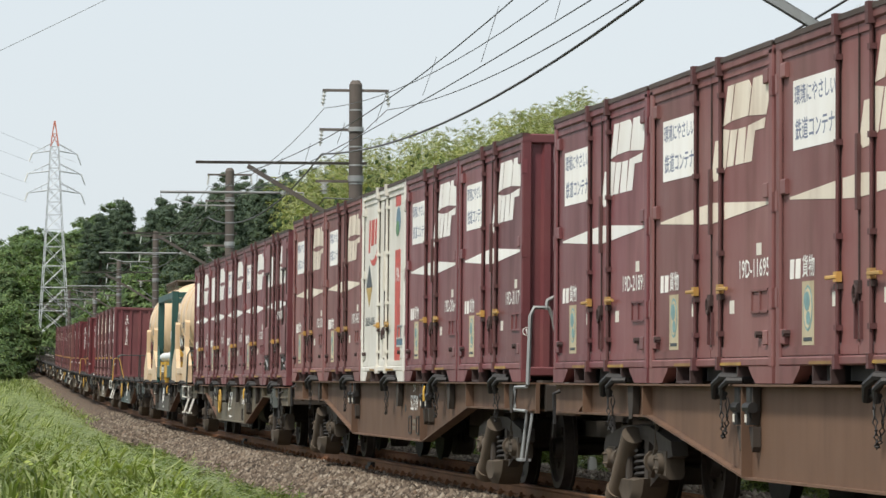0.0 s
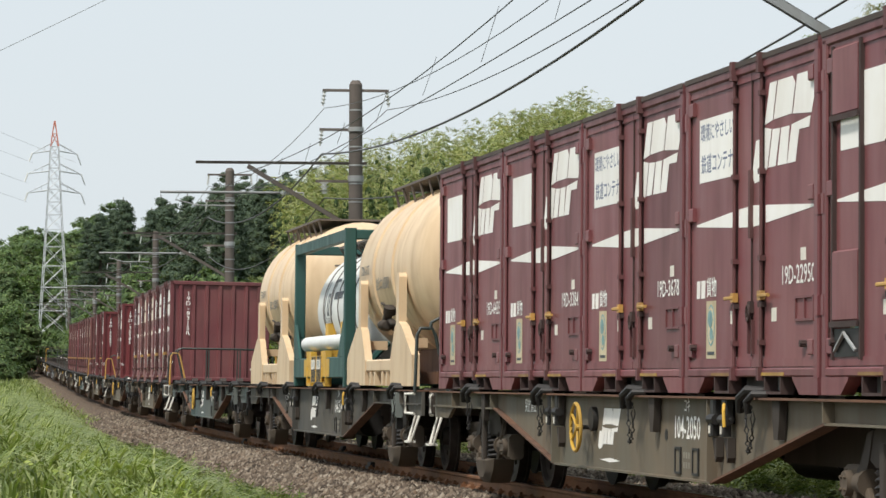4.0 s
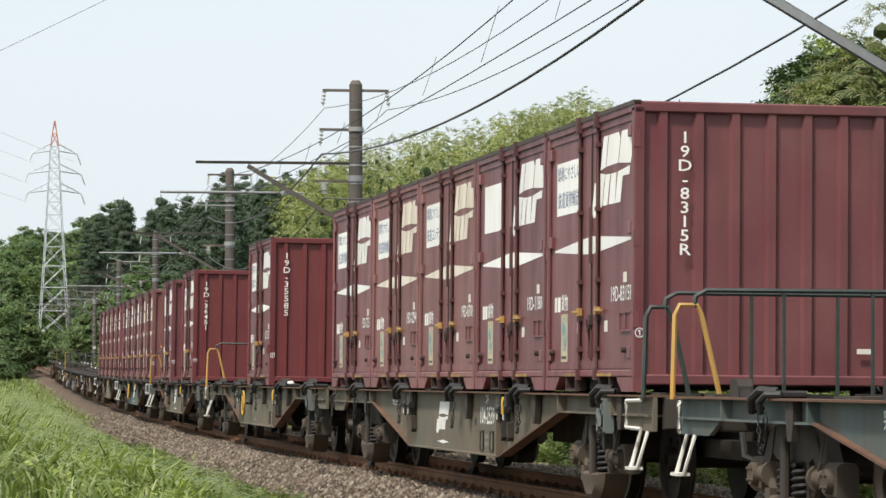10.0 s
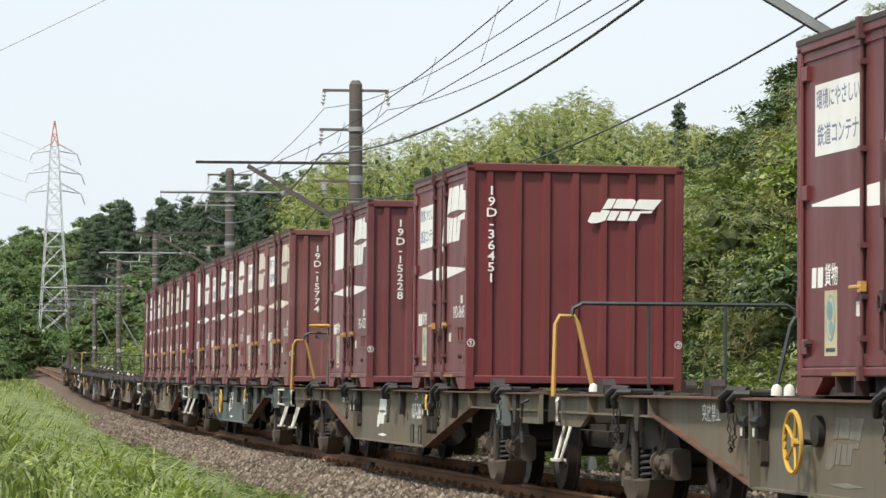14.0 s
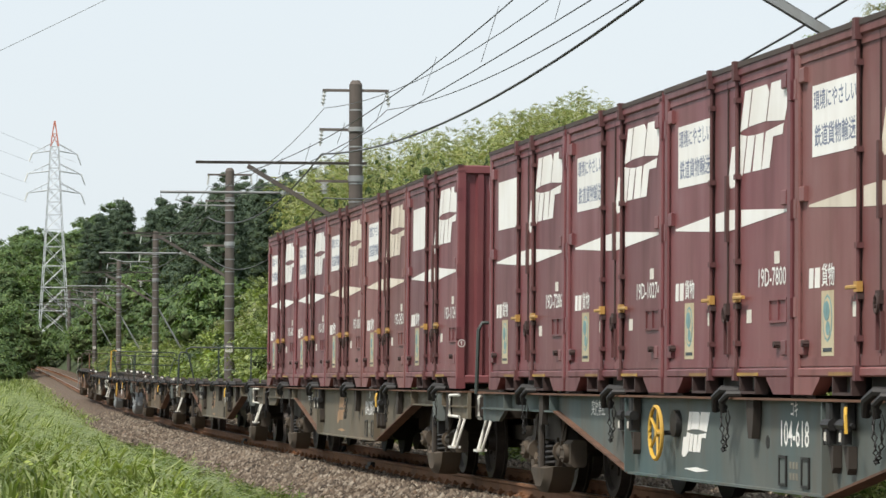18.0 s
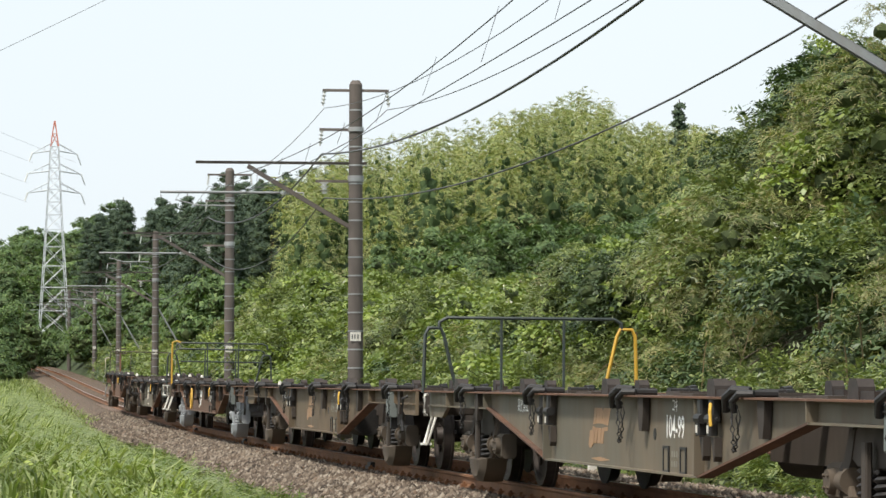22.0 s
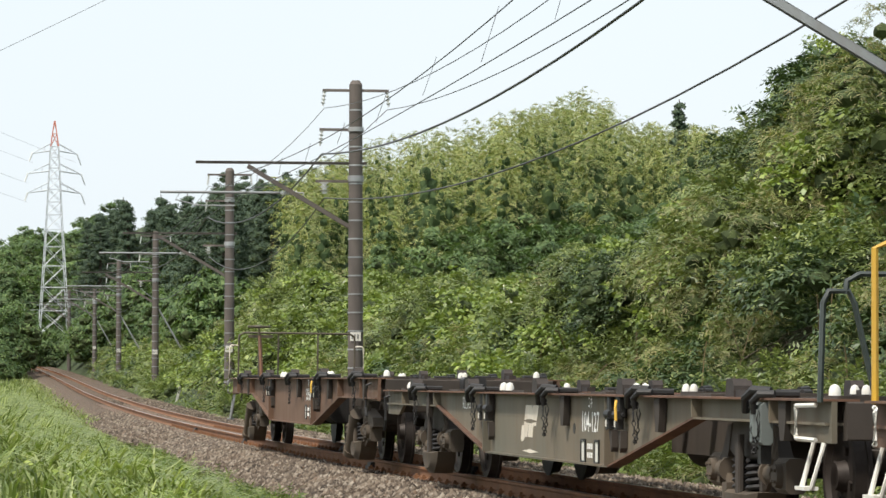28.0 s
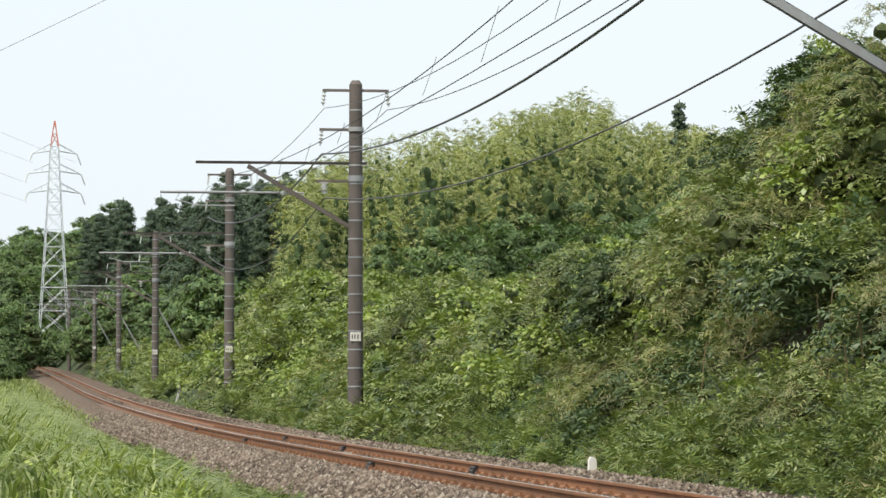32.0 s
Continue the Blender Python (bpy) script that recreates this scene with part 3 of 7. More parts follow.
    if near:
        part("number_plate", M().box(-0.19, -0.175, -0.12, 0.12, 2.05, 2.25), WHITE, ob, "small white enamel plate", at=Matrix.Rotation(PLATE_TURN, 4, "Z"))
        marks = M()
        for y in (-0.07, 0.0, 0.06):
            marks.box(-0.197, -0.191, y, y + 0.025, 2.1, 2.2)
        part("plate_bars", marks, INK, ob, at=Matrix.Rotation(PLATE_TURN, 4, "Z"))
    ob.matrix_basis = Matrix.Translation(base) @ Matrix.Rotation(float(heading(s)) - math.pi / 2, 4, "Z")
    return ob


for i, (s, l, h) in enumerate(POLES):
    line_pole(s, l, h, i > 0)


def wire(name, pts, r, label, sag=0.0, group="overhead wires", mat=None):
    """A wire through the points, hanging a little in each span."""
    path = []
    for a, b in zip(pts[:-1], pts[1:]):
        a, b = Vector(a), Vector(b)
        n = 14
        for i in range(n + (b is pts[-1])):
            t = i / n
            p = a.lerp(b, t)
            p.z -= sag * 4 * t * (1 - t)
            path.append(p)
    path.append(Vector(pts[-1]))
    return thing(name, label, "wire", group, m=M().tube(path, r, 5), mat=mat or CABLE)


def upright(s, l, z):
    """A place z above the track's level, plumb over its foot."""
    return P(s, l) + Vector((0, 0, z))


def at_pole(k, dl, z):
    s, l, _ = POLES[k]
    return upright(s, l + dl, z)



def run(name, label, r, dl, z, sag, first, first_sag, mat=None):
    """A wire along the poles; the nearest span has a height and a sag of its own."""
    ks = range(1, len(POLES))
    pts = [at_pole(k, dl, z if z > 0 else POLES[k][2] + z) for k in ks]
    head = upright(POLES[0][0], *first)
    path = [upright(55, first[0], first[1] + 0.6), head]
    t_in = [head.lerp(pts[0], t) - Vector((0, 0, first_sag * 4 * t * (1 - t))) for t in (i / 16 for i in range(1, 16))]
    path += t_in
    for a, b in zip(pts[:-1], pts[1:]):
        path += [a.lerp(b, t) - Vector((0, 0, sag * 4 * t * (1 - t))) for t in (i / 10 for i in range(10))]
    path.append(pts[-1])
    return thing(name, label, "wire", "overhead wires", m=M().tube(path, r, 5), mat=mat or CABLE)


run("contact_wire", "thin copper contact wire above the track", 0.008, 2.7, 5.3, 0.03, (0.0, 5.3), 0.15)
run("messenger_wire", "thin messenger wire above the contact wire", 0.009, 2.7, 5.8, 0.4, (-0.3, 6.5), 0.6)
for i in range(1, 9):
    t = i / 9
    s = POLES[0][0] + (POLES[1][0] - POLES[0][0]) * t
    lo, hi = 5.3 - 0.6 * t * (1 - t), 6.5 - 0.7 * t - 2.4 * t * (1 - t)
    if hi - lo > 0.1:
        thing("dropper", "thin wire dropper between the overhead wires", "wire", "droppers", m=M().tube([upright(s, 0.03 * t, lo), upright(s, -0.3 + 0.33 * t, hi)], 0.004, 4), mat=CABLE)
run("feeder_cable", "thick dark feeder cable sagging between poles", 0.021, 0.78, -1.6, 0.75, (-1.5, 6.2), 0.7)
run("lower_cable", "dark cable sagging between poles", 0.015, 0.72, 5.3, 0.95, (-3.0, 5.6), 0.8)
run("top_wire", "thin wire between the pole crossarms", 0.009, -0.72, -0.55, 0.5, (-0.5, 5.4), 0.3)
run("top_wire", "thin wire between the pole crossarms", 0.008, 0.72, -0.55, 0.5, (-1.0, 6.6), 0.6)

# ---------------------------------------------------------------- pylon on the far hill
def pylon(x, y, z, h):
    ob = thing("lattice_pylon", "tall grey lattice power pylon with a red tip", "pylon")
    def half(t):
        return 0.105 * h * (1 - t) ** 1.25 * 0.5 + 0.016 * h if t < 0.88 else 0.016 * h * (1 - (t - 0.88) / 0.12) + 0.05
    levels = [0, 0.11, 0.22, 0.32, 0.41, 0.49, 0.56, 0.62, 0.68, 0.73, 0.78, 0.83, 0.88, 0.94, 1.0]
    body, tip = M(), M()
    for a, b in zip(levels[:-1], levels[1:]):
        m = tip if a >= 0.88 else body
        ca = [(sx * half(a), sy * half(a), a * h) for sx, sy in ((1, 1), (-1, 1), (-1, -1), (1, -1))]
        cb = [(sx * half(b), sy * half(b), b * h) for sx, sy in ((1, 1), (-1, 1), (-1, -1), (1, -1))]
        for i in range(4):
            j = (i + 1) % 4
            m.tube([ca[i], cb[i]], 0.05, 4)
            m.tube([ca[i], cb[j]], 0.024, 4)
            m.tube([ca[j], cb[i]], 0.024, 4)
            m.tube([cb[i], cb[j]], 0.024, 4)
    part("lattice", body, LATTICE, ob)
    part("tip", tip, LATTICE_RED, ob, "red painted lattice tip")
    for t, w in ((0.86, 0.105), (0.765, 0.125), (0.675, 0.125)):
        for k in (-1, 1):
            a = M()
            e = (k * w * h, 0, t * h - 0.3)
            for y0 in (-1, 1):
                a.tube([(k * half(t), y0 * half(t), t * h), e], 0.045, 4)
                a.tube([(k * half(t + 0.035), y0 * half(t), (t + 0.035) * h), e], 0.035, 4)
            for q in (0.33, 0.66):
                a.tube([(k * (half(t) + (w * h - half(t)) * q), 0, t * h), (k * (half(t) + (w * h - half(t)) * q), 0, (t + 0.035 * (1 - q)) * h)], 0.03, 4)
            part("crossarm", a, LATTICE, ob)
            g = M()
            insulator(g, e, (k * 0.25, -0.6 if k < 0 else 0.3, -0.6), 8, 0.1, 0.16)
            part("insulator_string", g, CERAMIC, ob)
    ob.matrix_basis = pose(x, y, z, 0, 0, 12)
    return ob


def sight(px, py, d):
    """The place seen at a part of the picture, d metres ahead."""
    t = radians(2.4122)
    a, b = (px - 784) / 5832.61, (441 - py) / 5832.61
    fy, fz = math.cos(t) - b * math.sin(t), math.sin(t) + b * math.cos(t)
    return Vector((a * d / fy, d, 1.0316 + d * fz / fy))


PYL = sight(95, 592, 330)
pylon(PYL.x, PYL.y, PYL.z, 21.4)
for k, (dx, t) in enumerate(((-2.2, 0.86), (-2.7, 0.765), (-2.7, 0.675), (2.2, 0.86))):
    a = PYL + Vector((dx, 0, t * 21.4 - 1.2))
    b = a + Vector((-40, -130, 20))
    wire("power_line", [a, b], 0.012, "thin power line leaving the far pylon", 2.0, "power lines", GALV)
wire("power_line", [sight(-120, 146, 130), sight(330, -71, 120)], 0.011, "thin overhead power line across the sky", 0.05, "power lines", GALV)
# ---------------------------------------------------------------- lettering
WAGON_NO = ["", "52739", "104-2050", "104-2577", "104-653", "104-2539", "104-1467", "107-283", "104-618", "104-2873", "104-99", "104-1380", "106-257", "104-127", "50936"]
BOX_NO = {(0, 0): "19D-20417", (0, 1): "19D-9042", (0, 2): "19D-22063", (0, 3): "19D-11695", (0, 4): "19D-21891",
          (1, 0): "19D-31179", (1, 1): "19D-3064", (1, 3): "19D-34033", (1, 4): "19D-3388",
          (2, 0): "V19A-898", (2, 1): "19D-22950", (2, 2): "19D-3678", (2, 3): "19D-3384", (2, 4): "19D-6435",
          (5, 0): "19D-8315R", (5, 1): "19D-11806", (5, 2): "19D-6706", (5, 3): "19D-22944", (5, 4): "19D-7233",
          (6, 2): "19D-35585", (7, 1): "19D-36451", (7, 3): "19D-15228",
          (8, 0): "19D-15774", (8, 1): "19D-1363", (8, 2): "19D-7800", (8, 3): "19D-10274", (8, 4): "19D-7286",
          (9, 0): "19D-11247", (9, 1): "19D-24266", (9, 2): "19D-30615", (9, 3): "19D-1389", (9, 4): "19D-16007"}


def glyphs(words):
    """Flat meshes of words in the built-in font; a word with line breaks is a column."""
    made, obs = {}, []
    for w in words:
        cu = bpy.data.curves.new("text", "FONT")
        cu.body, cu.size, cu.align_x, cu.align_y = w, 1.0, "CENTER", "CENTER"
        cu.resolution_u = 2
        cu.space_line = 0.86
        cu.offset = 0.012
        ob = bpy.data.objects.new("text", cu)
        scene.collection.objects.link(ob)
        obs.append((w, ob, cu))
    dg = bpy.context.evaluated_depsgraph_get()
    for w, ob, cu in obs:
        made[w] = bpy.data.meshes.new_from_object(ob.evaluated_get(dg))
        made[w].name = "lettering"
        made[w].materials.clear()
        made[w].materials.append(MARK)
    for w, ob, cu in obs:
        bpy.data.objects.remove(ob)
        bpy.data.curves.remove(cu)
    return made


def column(no):
    return "\n".join(no)


GLYPH = glyphs(sorted(set(BOX_NO.values()) | {column(n) for n in BOX_NO.values()} | set(w for w in WAGON_NO if w) | {"UR19A-16195", "UT20A-5137", "UT20A-5191", "JT14G-95001", "19A", "貨物", "①", "②", "コキ", "突放禁止", "環境にやさしい", "鉄道貨物輸送", "鉄道コンテナ", "フォーク", "使用禁止", "塩化ビニル樹脂専用"}))
SIDE_TEXT = Matrix.Rotation(radians(90), 4, "X")
END_TEXT = Matrix.Rotation(radians(90), 4, "Z") @ Matrix.Rotation(radians(90), 4, "X")


def on_side(x, y, z, size, wide=1.0):
    return Matrix.Translation((x, y, z)) @ SIDE_TEXT @ Matrix.Diagonal((size * wide, size, size, 1))


def on_end(x, y, z, size, wide=1.0):
    return Matrix.Translation((x, y, z)) @ END_TEXT @ Matrix.Diagonal((size * wide, size, size, 1))


def lettering(word, parent, at, mat=None, name="lettering"):
    me = GLYPH[word]
    if mat is not None:
        me = me.copy()
        me.materials[0] = mat
    return part(name, me, None, parent, at=at)


def poly_side(m, pts, y, t=0.003):
    """A thin painted patch on a side wall from a ring of (x, z), standing t proud of y."""
    return m.prism(pts, 1, y - t, y)


# ---------------------------------------------------------------- containers
CL, CW, CH = 3.76, 2.45, 2.5


def emblem(m, x0, z0, w, h, y, lean=0.18):
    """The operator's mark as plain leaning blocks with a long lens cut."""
    def sh(x, z):
        return (x0 + x * w + lean * w * (z - 0.5), z0 + z * h)
    for ring in (
            [(0.0, 0.36), (0.0, -0.06), (0.07, -0.15), (0.18, -0.13), (0.285, 0.0), (0.285, 0.45), (0.14, 0.485), (0.13, 0.36)], [(0.14, 0.52), (0.285, 0.55), (0.285, 1.0), (0.15, 1.0)],
            [(0.305, 0.0), (0.44, 0.0), (0.45, 0.435), (0.305, 0.445)], [(0.48, 0.0), (0.65, 0.0), (0.62, 0.435), (0.47, 0.435)], [(0.305, 0.555), (0.64, 0.565), (0.64, 0.9), (0.57, 1.0), (0.305, 1.0)],
            [(0.66, 0.0), (0.81, 0.0), (0.81, 0.36), (0.99, 0.36), (0.99, 0.485), (0.66, 0.44)], [(0.66, 0.56), (1.0, 0.515), (1.05, 1.0), (0.66, 1.0)]):
        poly_side(m, [sh(*p) for p in ring], y)


def container(paint, kind="maroon"):
    """A twelve-foot goods container with side doors; its foot is at the origin, its front end at +x."""
    white = kind == "white"
    ob = new("goods_container")
    hx, hy = CL / 2, CW / 2
    frame_ = M()
    for x in (-1, 1):
        for y in (-1, 1):
            frame_.box(min(x * hx, x * (hx - 0.11)), max(x * hx, x * (hx - 0.11)), min(y * hy, y * (hy - 0.1)), max(y * hy, y * (hy - 0.1)), 0.12, CH - 0.06, 0.012)
    for y in (-1, 1):
        frame_.box(-hx, hx, min(y * hy, y * (hy - 0.09)), max(y * hy, y * (hy - 0.09)), CH - 0.1, CH - 0.005, 0.012)
    for x in (-1, 1):
        frame_.box(min(x * hx, x * (hx - 0.09)), max(x * hx, x * (hx - 0.09)), -hy + 0.09, hy - 0.09, CH - 0.1, CH - 0.005, 0.012)
        frame_.box(min(x * hx, x * (hx - 0.1)), max(x * hx, x * (hx - 0.1)), -hy + 0.1, hy - 0.1, 0.06, 0.15, 0.012)
    part("frame", frame_, paint, ob)
    # sills with their fork pockets, trapezoid feet
    for y in (-1, 1):
        sill = M()
        y0, y1 = (-hy, -hy + 0.1) if y < 0 else (hy - 0.1, hy)
        sill.prism([(-hx, 0.0), (-hx + 0.45, 0.0), (-hx + 0.62, 0.1), (-hx + 0.64, 0.125), (-hx, 0.125)], 1, y0, y1)
        sill.prism([(hx, 0.0), (hx, 0.125), (hx - 0.64, 0.125), (hx - 0.62, 0.1), (hx - 0.45, 0.0)], 1, y0, y1)
        sill.box(-hx + 0.1, hx - 0.1, y0, y1, 0.127, 0.19, 0.01)
        for c in (-0.72, 0.72):
            pocket = M().box(c - 0.225, c + 0.225, y0, y1, 0.0, 0.02)
            for a, b in ((-0.225, -0.2), (0.2, 0.225)):
                pocket.box(c + a, c + b, y0, y1, 0.02, 0.127)
            part("fork_pocket", pocket, POCKET, ob, "grimy fork pocket frame")
        part("sill", sill, paint, ob)
        for c in (-0.72, 0.72):
            lip = M().box(c - 0.29, c + 0.31, y0 - 0.006 if y < 0 else y1 - 0.02, y0 + 0.02 if y < 0 else y1 + 0.006, 0.135, 0.158)
            part("fork_pocket_lip", lip, YELLOW_WORN, ob, "worn yellow strip over the fork pocket")
    # black blocks added under the floor stand for the shade inside the fork pockets
    part("floor", M().box(-hx + 0.1, hx - 0.1, -hy + 0.1, hy - 0.1, 0.125, 0.2).box(-0.49, 0.49, -hy + 0.14, hy - 0.14, 0.02, 0.125).box(-1.3, -0.95, -hy + 0.14, hy - 0.14, 0.02, 0.125).box(0.95, 1.3, -hy + 0.14, hy - 0.14, 0.02, 0.125).box(-1.3, 1.3, -0.1, 0.1, 0.02, 0.125), DARK, ob)
    roof = M()
    roof.box(-hx + 0.09, hx - 0.09, -hy + 0.09, hy - 0.09, CH - 0.05, CH - 0.02)
    for i in range(9):
        x = -hx + 0.3 + i * (CL - 0.6) / 8
        roof.box(x - 0.05, x + 0.05, -hy + 0.12, hy - 0.12, CH - 0.02, CH - 0.006)
    part("roof", roof, ROOF_EDGE, ob, "grimy dark roof")
    for y in (-1, 1):
        part("roof_edge", M().box(-hx, hx, min(y * (hy + 0.008), y * (hy - 0.06)), max(y * (hy + 0.008), y * (hy - 0.06)), CH - 0.035, CH + 0.004), ROOF_EDGE, ob, "grimy dark roof edge")
    # pressed end walls
    for x in (-1, 1):
        ring, n = [], 7
        w = (CW - 0.2) / n
        for i in range(n):
            a = -hy + 0.1 + i * w
            ring += [(a, 0.04), (a + 0.32 * w, 0.04), (a + 0.4 * w, 0.0), (a + 0.6 * w, 0.0), (a + 0.68 * w, 0.04)]
        ring.append((hy - 0.1, 0.04))
        vs = [(x * (hx - 0.012 - d), yy, z) for yy, d in ring for z in (0.15, CH - 0.1)]
        end = M().add(vs, [(2 * i, 2 * i + 2, 2 * i + 3, 2 * i + 1) for i in range(len(ring) - 1)])
        end.box(min(x * (hx - 0.09), x * (hx - 0.07)), max(x * (hx - 0.09), x * (hx - 0.07)), -hy + 0.1, hy - 0.1, 0.15, CH - 0.1)
        part("end_wall", end, paint, ob, smooth=False)
        for z in (0.55, 1.25, 2.1):
            hinge = M().box(min(x * (hx - 0.06), x * (hx + 0.004)), max(x * (hx - 0.06), x * (hx + 0.004)), -hy - 0.004, -hy + 0.05, z, z + 0.14)
            part("corner_hinge", hinge, paint, ob)
    # side doors: two leaves, with rods, handles and keepers
    for y in (-1, 1):
        yo = y * (hy - 0.03)
        for a, b in ((-hx + 0.11, -0.36), (-0.355, 0.06), (0.075, 0.395), (0.4, hx - 0.11)):
            leaf = M().box(a, b, min(yo, yo - y * 0.03), max(yo, yo - y * 0.03), 0.19, CH - 0.1)
            leaf.box(a, b, min(yo, yo + y * 0.012), max(yo, yo + y * 0.012), 0.2, 0.26)
            leaf.box(a, b, min(yo, yo + y * 0.012), max(yo, yo + y * 0.012), CH - 0.16, CH - 0.1)
            part("door_leaf", leaf, paint, ob)
            seal = M().box(a - 0.01, a, min(yo - y * 0.01, yo + y * 0.013), max(yo - y * 0.01, yo + y * 0.013), 0.28, CH - 0.1)
            part("door_seal", seal, POCKET, ob)
        for x in (-0.35, 0.41):
            rod = M().cyl((x, yo + y * 0.03, 0.14), (x, yo + y * 0.03, CH - 0.03), 0.0145, 8)
            rod.box(x - 0.035, x + 0.035, min(yo, yo + y * 0.065), max(yo, yo + y * 0.065), CH - 0.13, CH + 0.016)
            rod.box(x - 0.03, x + 0.03, min(yo, yo + y * 0.06), max(yo, yo + y * 0.06), 0.1, 0.2)
            for z in (0.36, 0.98, 1.62, 2.2):
                rod.box(x - 0.03, x + 0.03, min(yo, yo + y * 0.05), max(yo, yo + y * 0.05), z, z + 0.04)
            part("locking_rod", rod, ROD if not white else WHITE, ob, "grimy dark locking rod" if not white else "")
            k = M().box(x - 0.22 if x < 0 else x - 0.03, x + 0.03 if x < 0 else x + 0.24, min(yo + y * 0.03, yo + y * 0.055), max(yo + y * 0.03, yo + y * 0.055), 0.71, 0.737, 0.006)
            k.box(x - 0.04, x + 0.04, min(yo + y * 0.01, yo + y * 0.05), max(yo + y * 0.01, yo + y * 0.05), 0.69, 0.76)
            part("rod_handle", k, ORANGE if kind != "warm" else GALV, ob, "orange-yellow door handle" if kind != "warm" else "worn steel door handle")
            part("handle_catch", M().box(x - 0.06, x + 0.04, min(yo, yo + y * 0.04), max(yo, yo + y * 0.04), 0.64, 0.68), POCKET, ob)
        metal = ROD if not white else WHITE
        part("door_keeper", M().box(0.04, 0.09, min(yo, yo + y * 0.03), max(yo, yo + y * 0.03), 1.16, 1.67), metal, ob)
        latch = M().box(0.02, 0.11, min(yo, yo + y * 0.03), max(yo, yo + y * 0.03), 0.6, 0.69)
        latch.tube([(0.065 + 0.04 * math.cos(a), yo + y * 0.035, 0.6 + 0.06 * math.sin(a)) for a in np.linspace(0, 6.283, 13)], 0.012, 5)
        part("latch_box", latch, POCKET, ob)
        for x in (0.0, 0.115):
            part("latch_bar", M().box(x, x + 0.018, min(yo, yo + y * 0.025), max(yo, yo + y * 0.025), 0.3, 0.55), metal, ob)
        for x in (-1.62, 1.5):
            k = M().cyl((x, yo, 0.36), (x, yo + y * 0.05, 0.36), 0.025, 8).box(x - 0.07, x + 0.02, min(yo, yo + y * 0.035), max(yo, yo + y * 0.035), 0.34, 0.38)
            part("door_stop", k, POCKET, ob)
        for x in (-1, 1):
            for z in (0.28, 1.36, 2.2):
                part("door_hinge", M().box(min(x * 1.63, x * 1.76), max(x * 1.63, x * 1.76), min(yo, yo + y * 0.032), max(yo, yo + y * 0.032), z, z + 0.11, 0.008), paint, ob)
    ys = -hy + 0.03
    dark = INK if white else None
    # marks on the side that faces the camera
    if not white:
        em = M()
        emblem(em, 0.2, 1.66, 1.42, 0.62, ys)
        part("emblem", em, CREAM_MARK if paint is MAROON_WARM else MARK, ob, "pale leaning block mark")
        band = M()
        for a, b, ha, hb in ((-1.6, -0.38, 0.008, 0.066), (-0.32, 0.05, 0.069, 0.08), (0.09, 0.38, 0.08, 0.07), (0.44, 1.72, 0.066, 0.008)):
            poly_side(band, [(a, 1.325 - ha), (b, 1.325 - hb), (b, 1.325 + hb), (a, 1.325 + ha)], ys)
        part("side_band", band, CREAM_MARK if paint is MAROON_WARM else MARK, ob, "cream tapering stripe")
        card = M()
        poly_side(card, [(-1.52, 1.66), (-0.44, 1.66), (-0.44, 2.16), (-1.52, 2.16)], ys)
        part("slogan_panel", card, MARK, ob, "faded white panel")
        for x, w in ((-1.6, 0.11), (-1.46, 0.13)):
            part("owner_bar", poly_side(M(), [(x, 0.745), (x + w - 0.01, 0.745), (x + w, 0.885), (x + 0.01, 0.885)], ys), MARK, ob)
        lettering("貨物", ob, on_side(-1.13, ys - 0.004, 0.815, 0.165, 0.95))
        eco = M()
        poly_side(eco, [(-1.29, 0.27), (-1.0, 0.27), (-1.0, 0.72), (-1.29, 0.72)], ys)
        eco_ob = part("sticker", eco, BEIGE, ob, "beige sticker with a blue-green tree in an oval")
        for x, z, rx, rz, mat, out in ((-1.145, 0.53, 0.115, 0.165, MOSS, 0.004), (-1.145, 0.53, 0.095, 0.145, BEIGE, 0.006), (-1.155, 0.58, 0.07, 0.07, MOSS, 0.008), (-1.125, 0.46, 0.05, 0.05, MOSS, 0.008)):
            oval = M().prism([(x + rx * math.cos(i * 0.524), z + rz * math.sin(i * 0.524)) for i in range(12)], 1, ys - out, ys - 0.003)
            part("oval", oval, mat, eco_ob)
        part("print_bar", poly_side(M(), [(-1.25, 0.3), (-1.04, 0.3), (-1.04, 0.325), (-1.25, 0.325)], ys - 0.003), INK, eco_ob)
    else:
        for z0, z1 in ((0.23, 1.65), (2.2, 2.39)):
            part("red_stripe", poly_side(M(), [(0.95, z0), (1.38, z0), (1.38, z1), (0.95, z1)], ys), GREY_RED, ob, "red vertical stripe")
        dia = M()
        poly_side(dia, [(-1.61, 1.24), (-1.33, 1.24), (-1.05, 1.24), (-1.33, 1.54)], ys)
        part("diamond_mark", dia, INK, ob, "dark half of a diamond mark")
        low = M()
        poly_side(low, [(-1.33, 0.98), (-1.05, 1.24), (-1.61, 1.24)], ys)
        part("diamond_mark", low, GOLD, ob, "gold half of a diamond mark")
        swash = M()
        for i in range(10):
            a0, a1 = -2.2 + i * 0.27, -2.2 + (i + 1) * 0.27
            w0, w1 = 0.006 + 0.05 * math.sin(math.pi * i / 10), 0.006 + 0.05 * math.sin(math.pi * (i + 1) / 10)
            ring = [(a0, 0.45 + w0, 0.27 + w0), (a1, 0.45 + w1, 0.27 + w1), (a1, 0.45 - w1, 0.27 - w1), (a0, 0.45 - w0, 0.27 - w0)]
            poly_side(swash, [(-1.0 + rx * math.cos(a), 1.83 + rz * math.sin(a)) for a, rx, rz in ring], ys)
        part("red_swash", swash, GREY_RED, ob, "red curved swash")
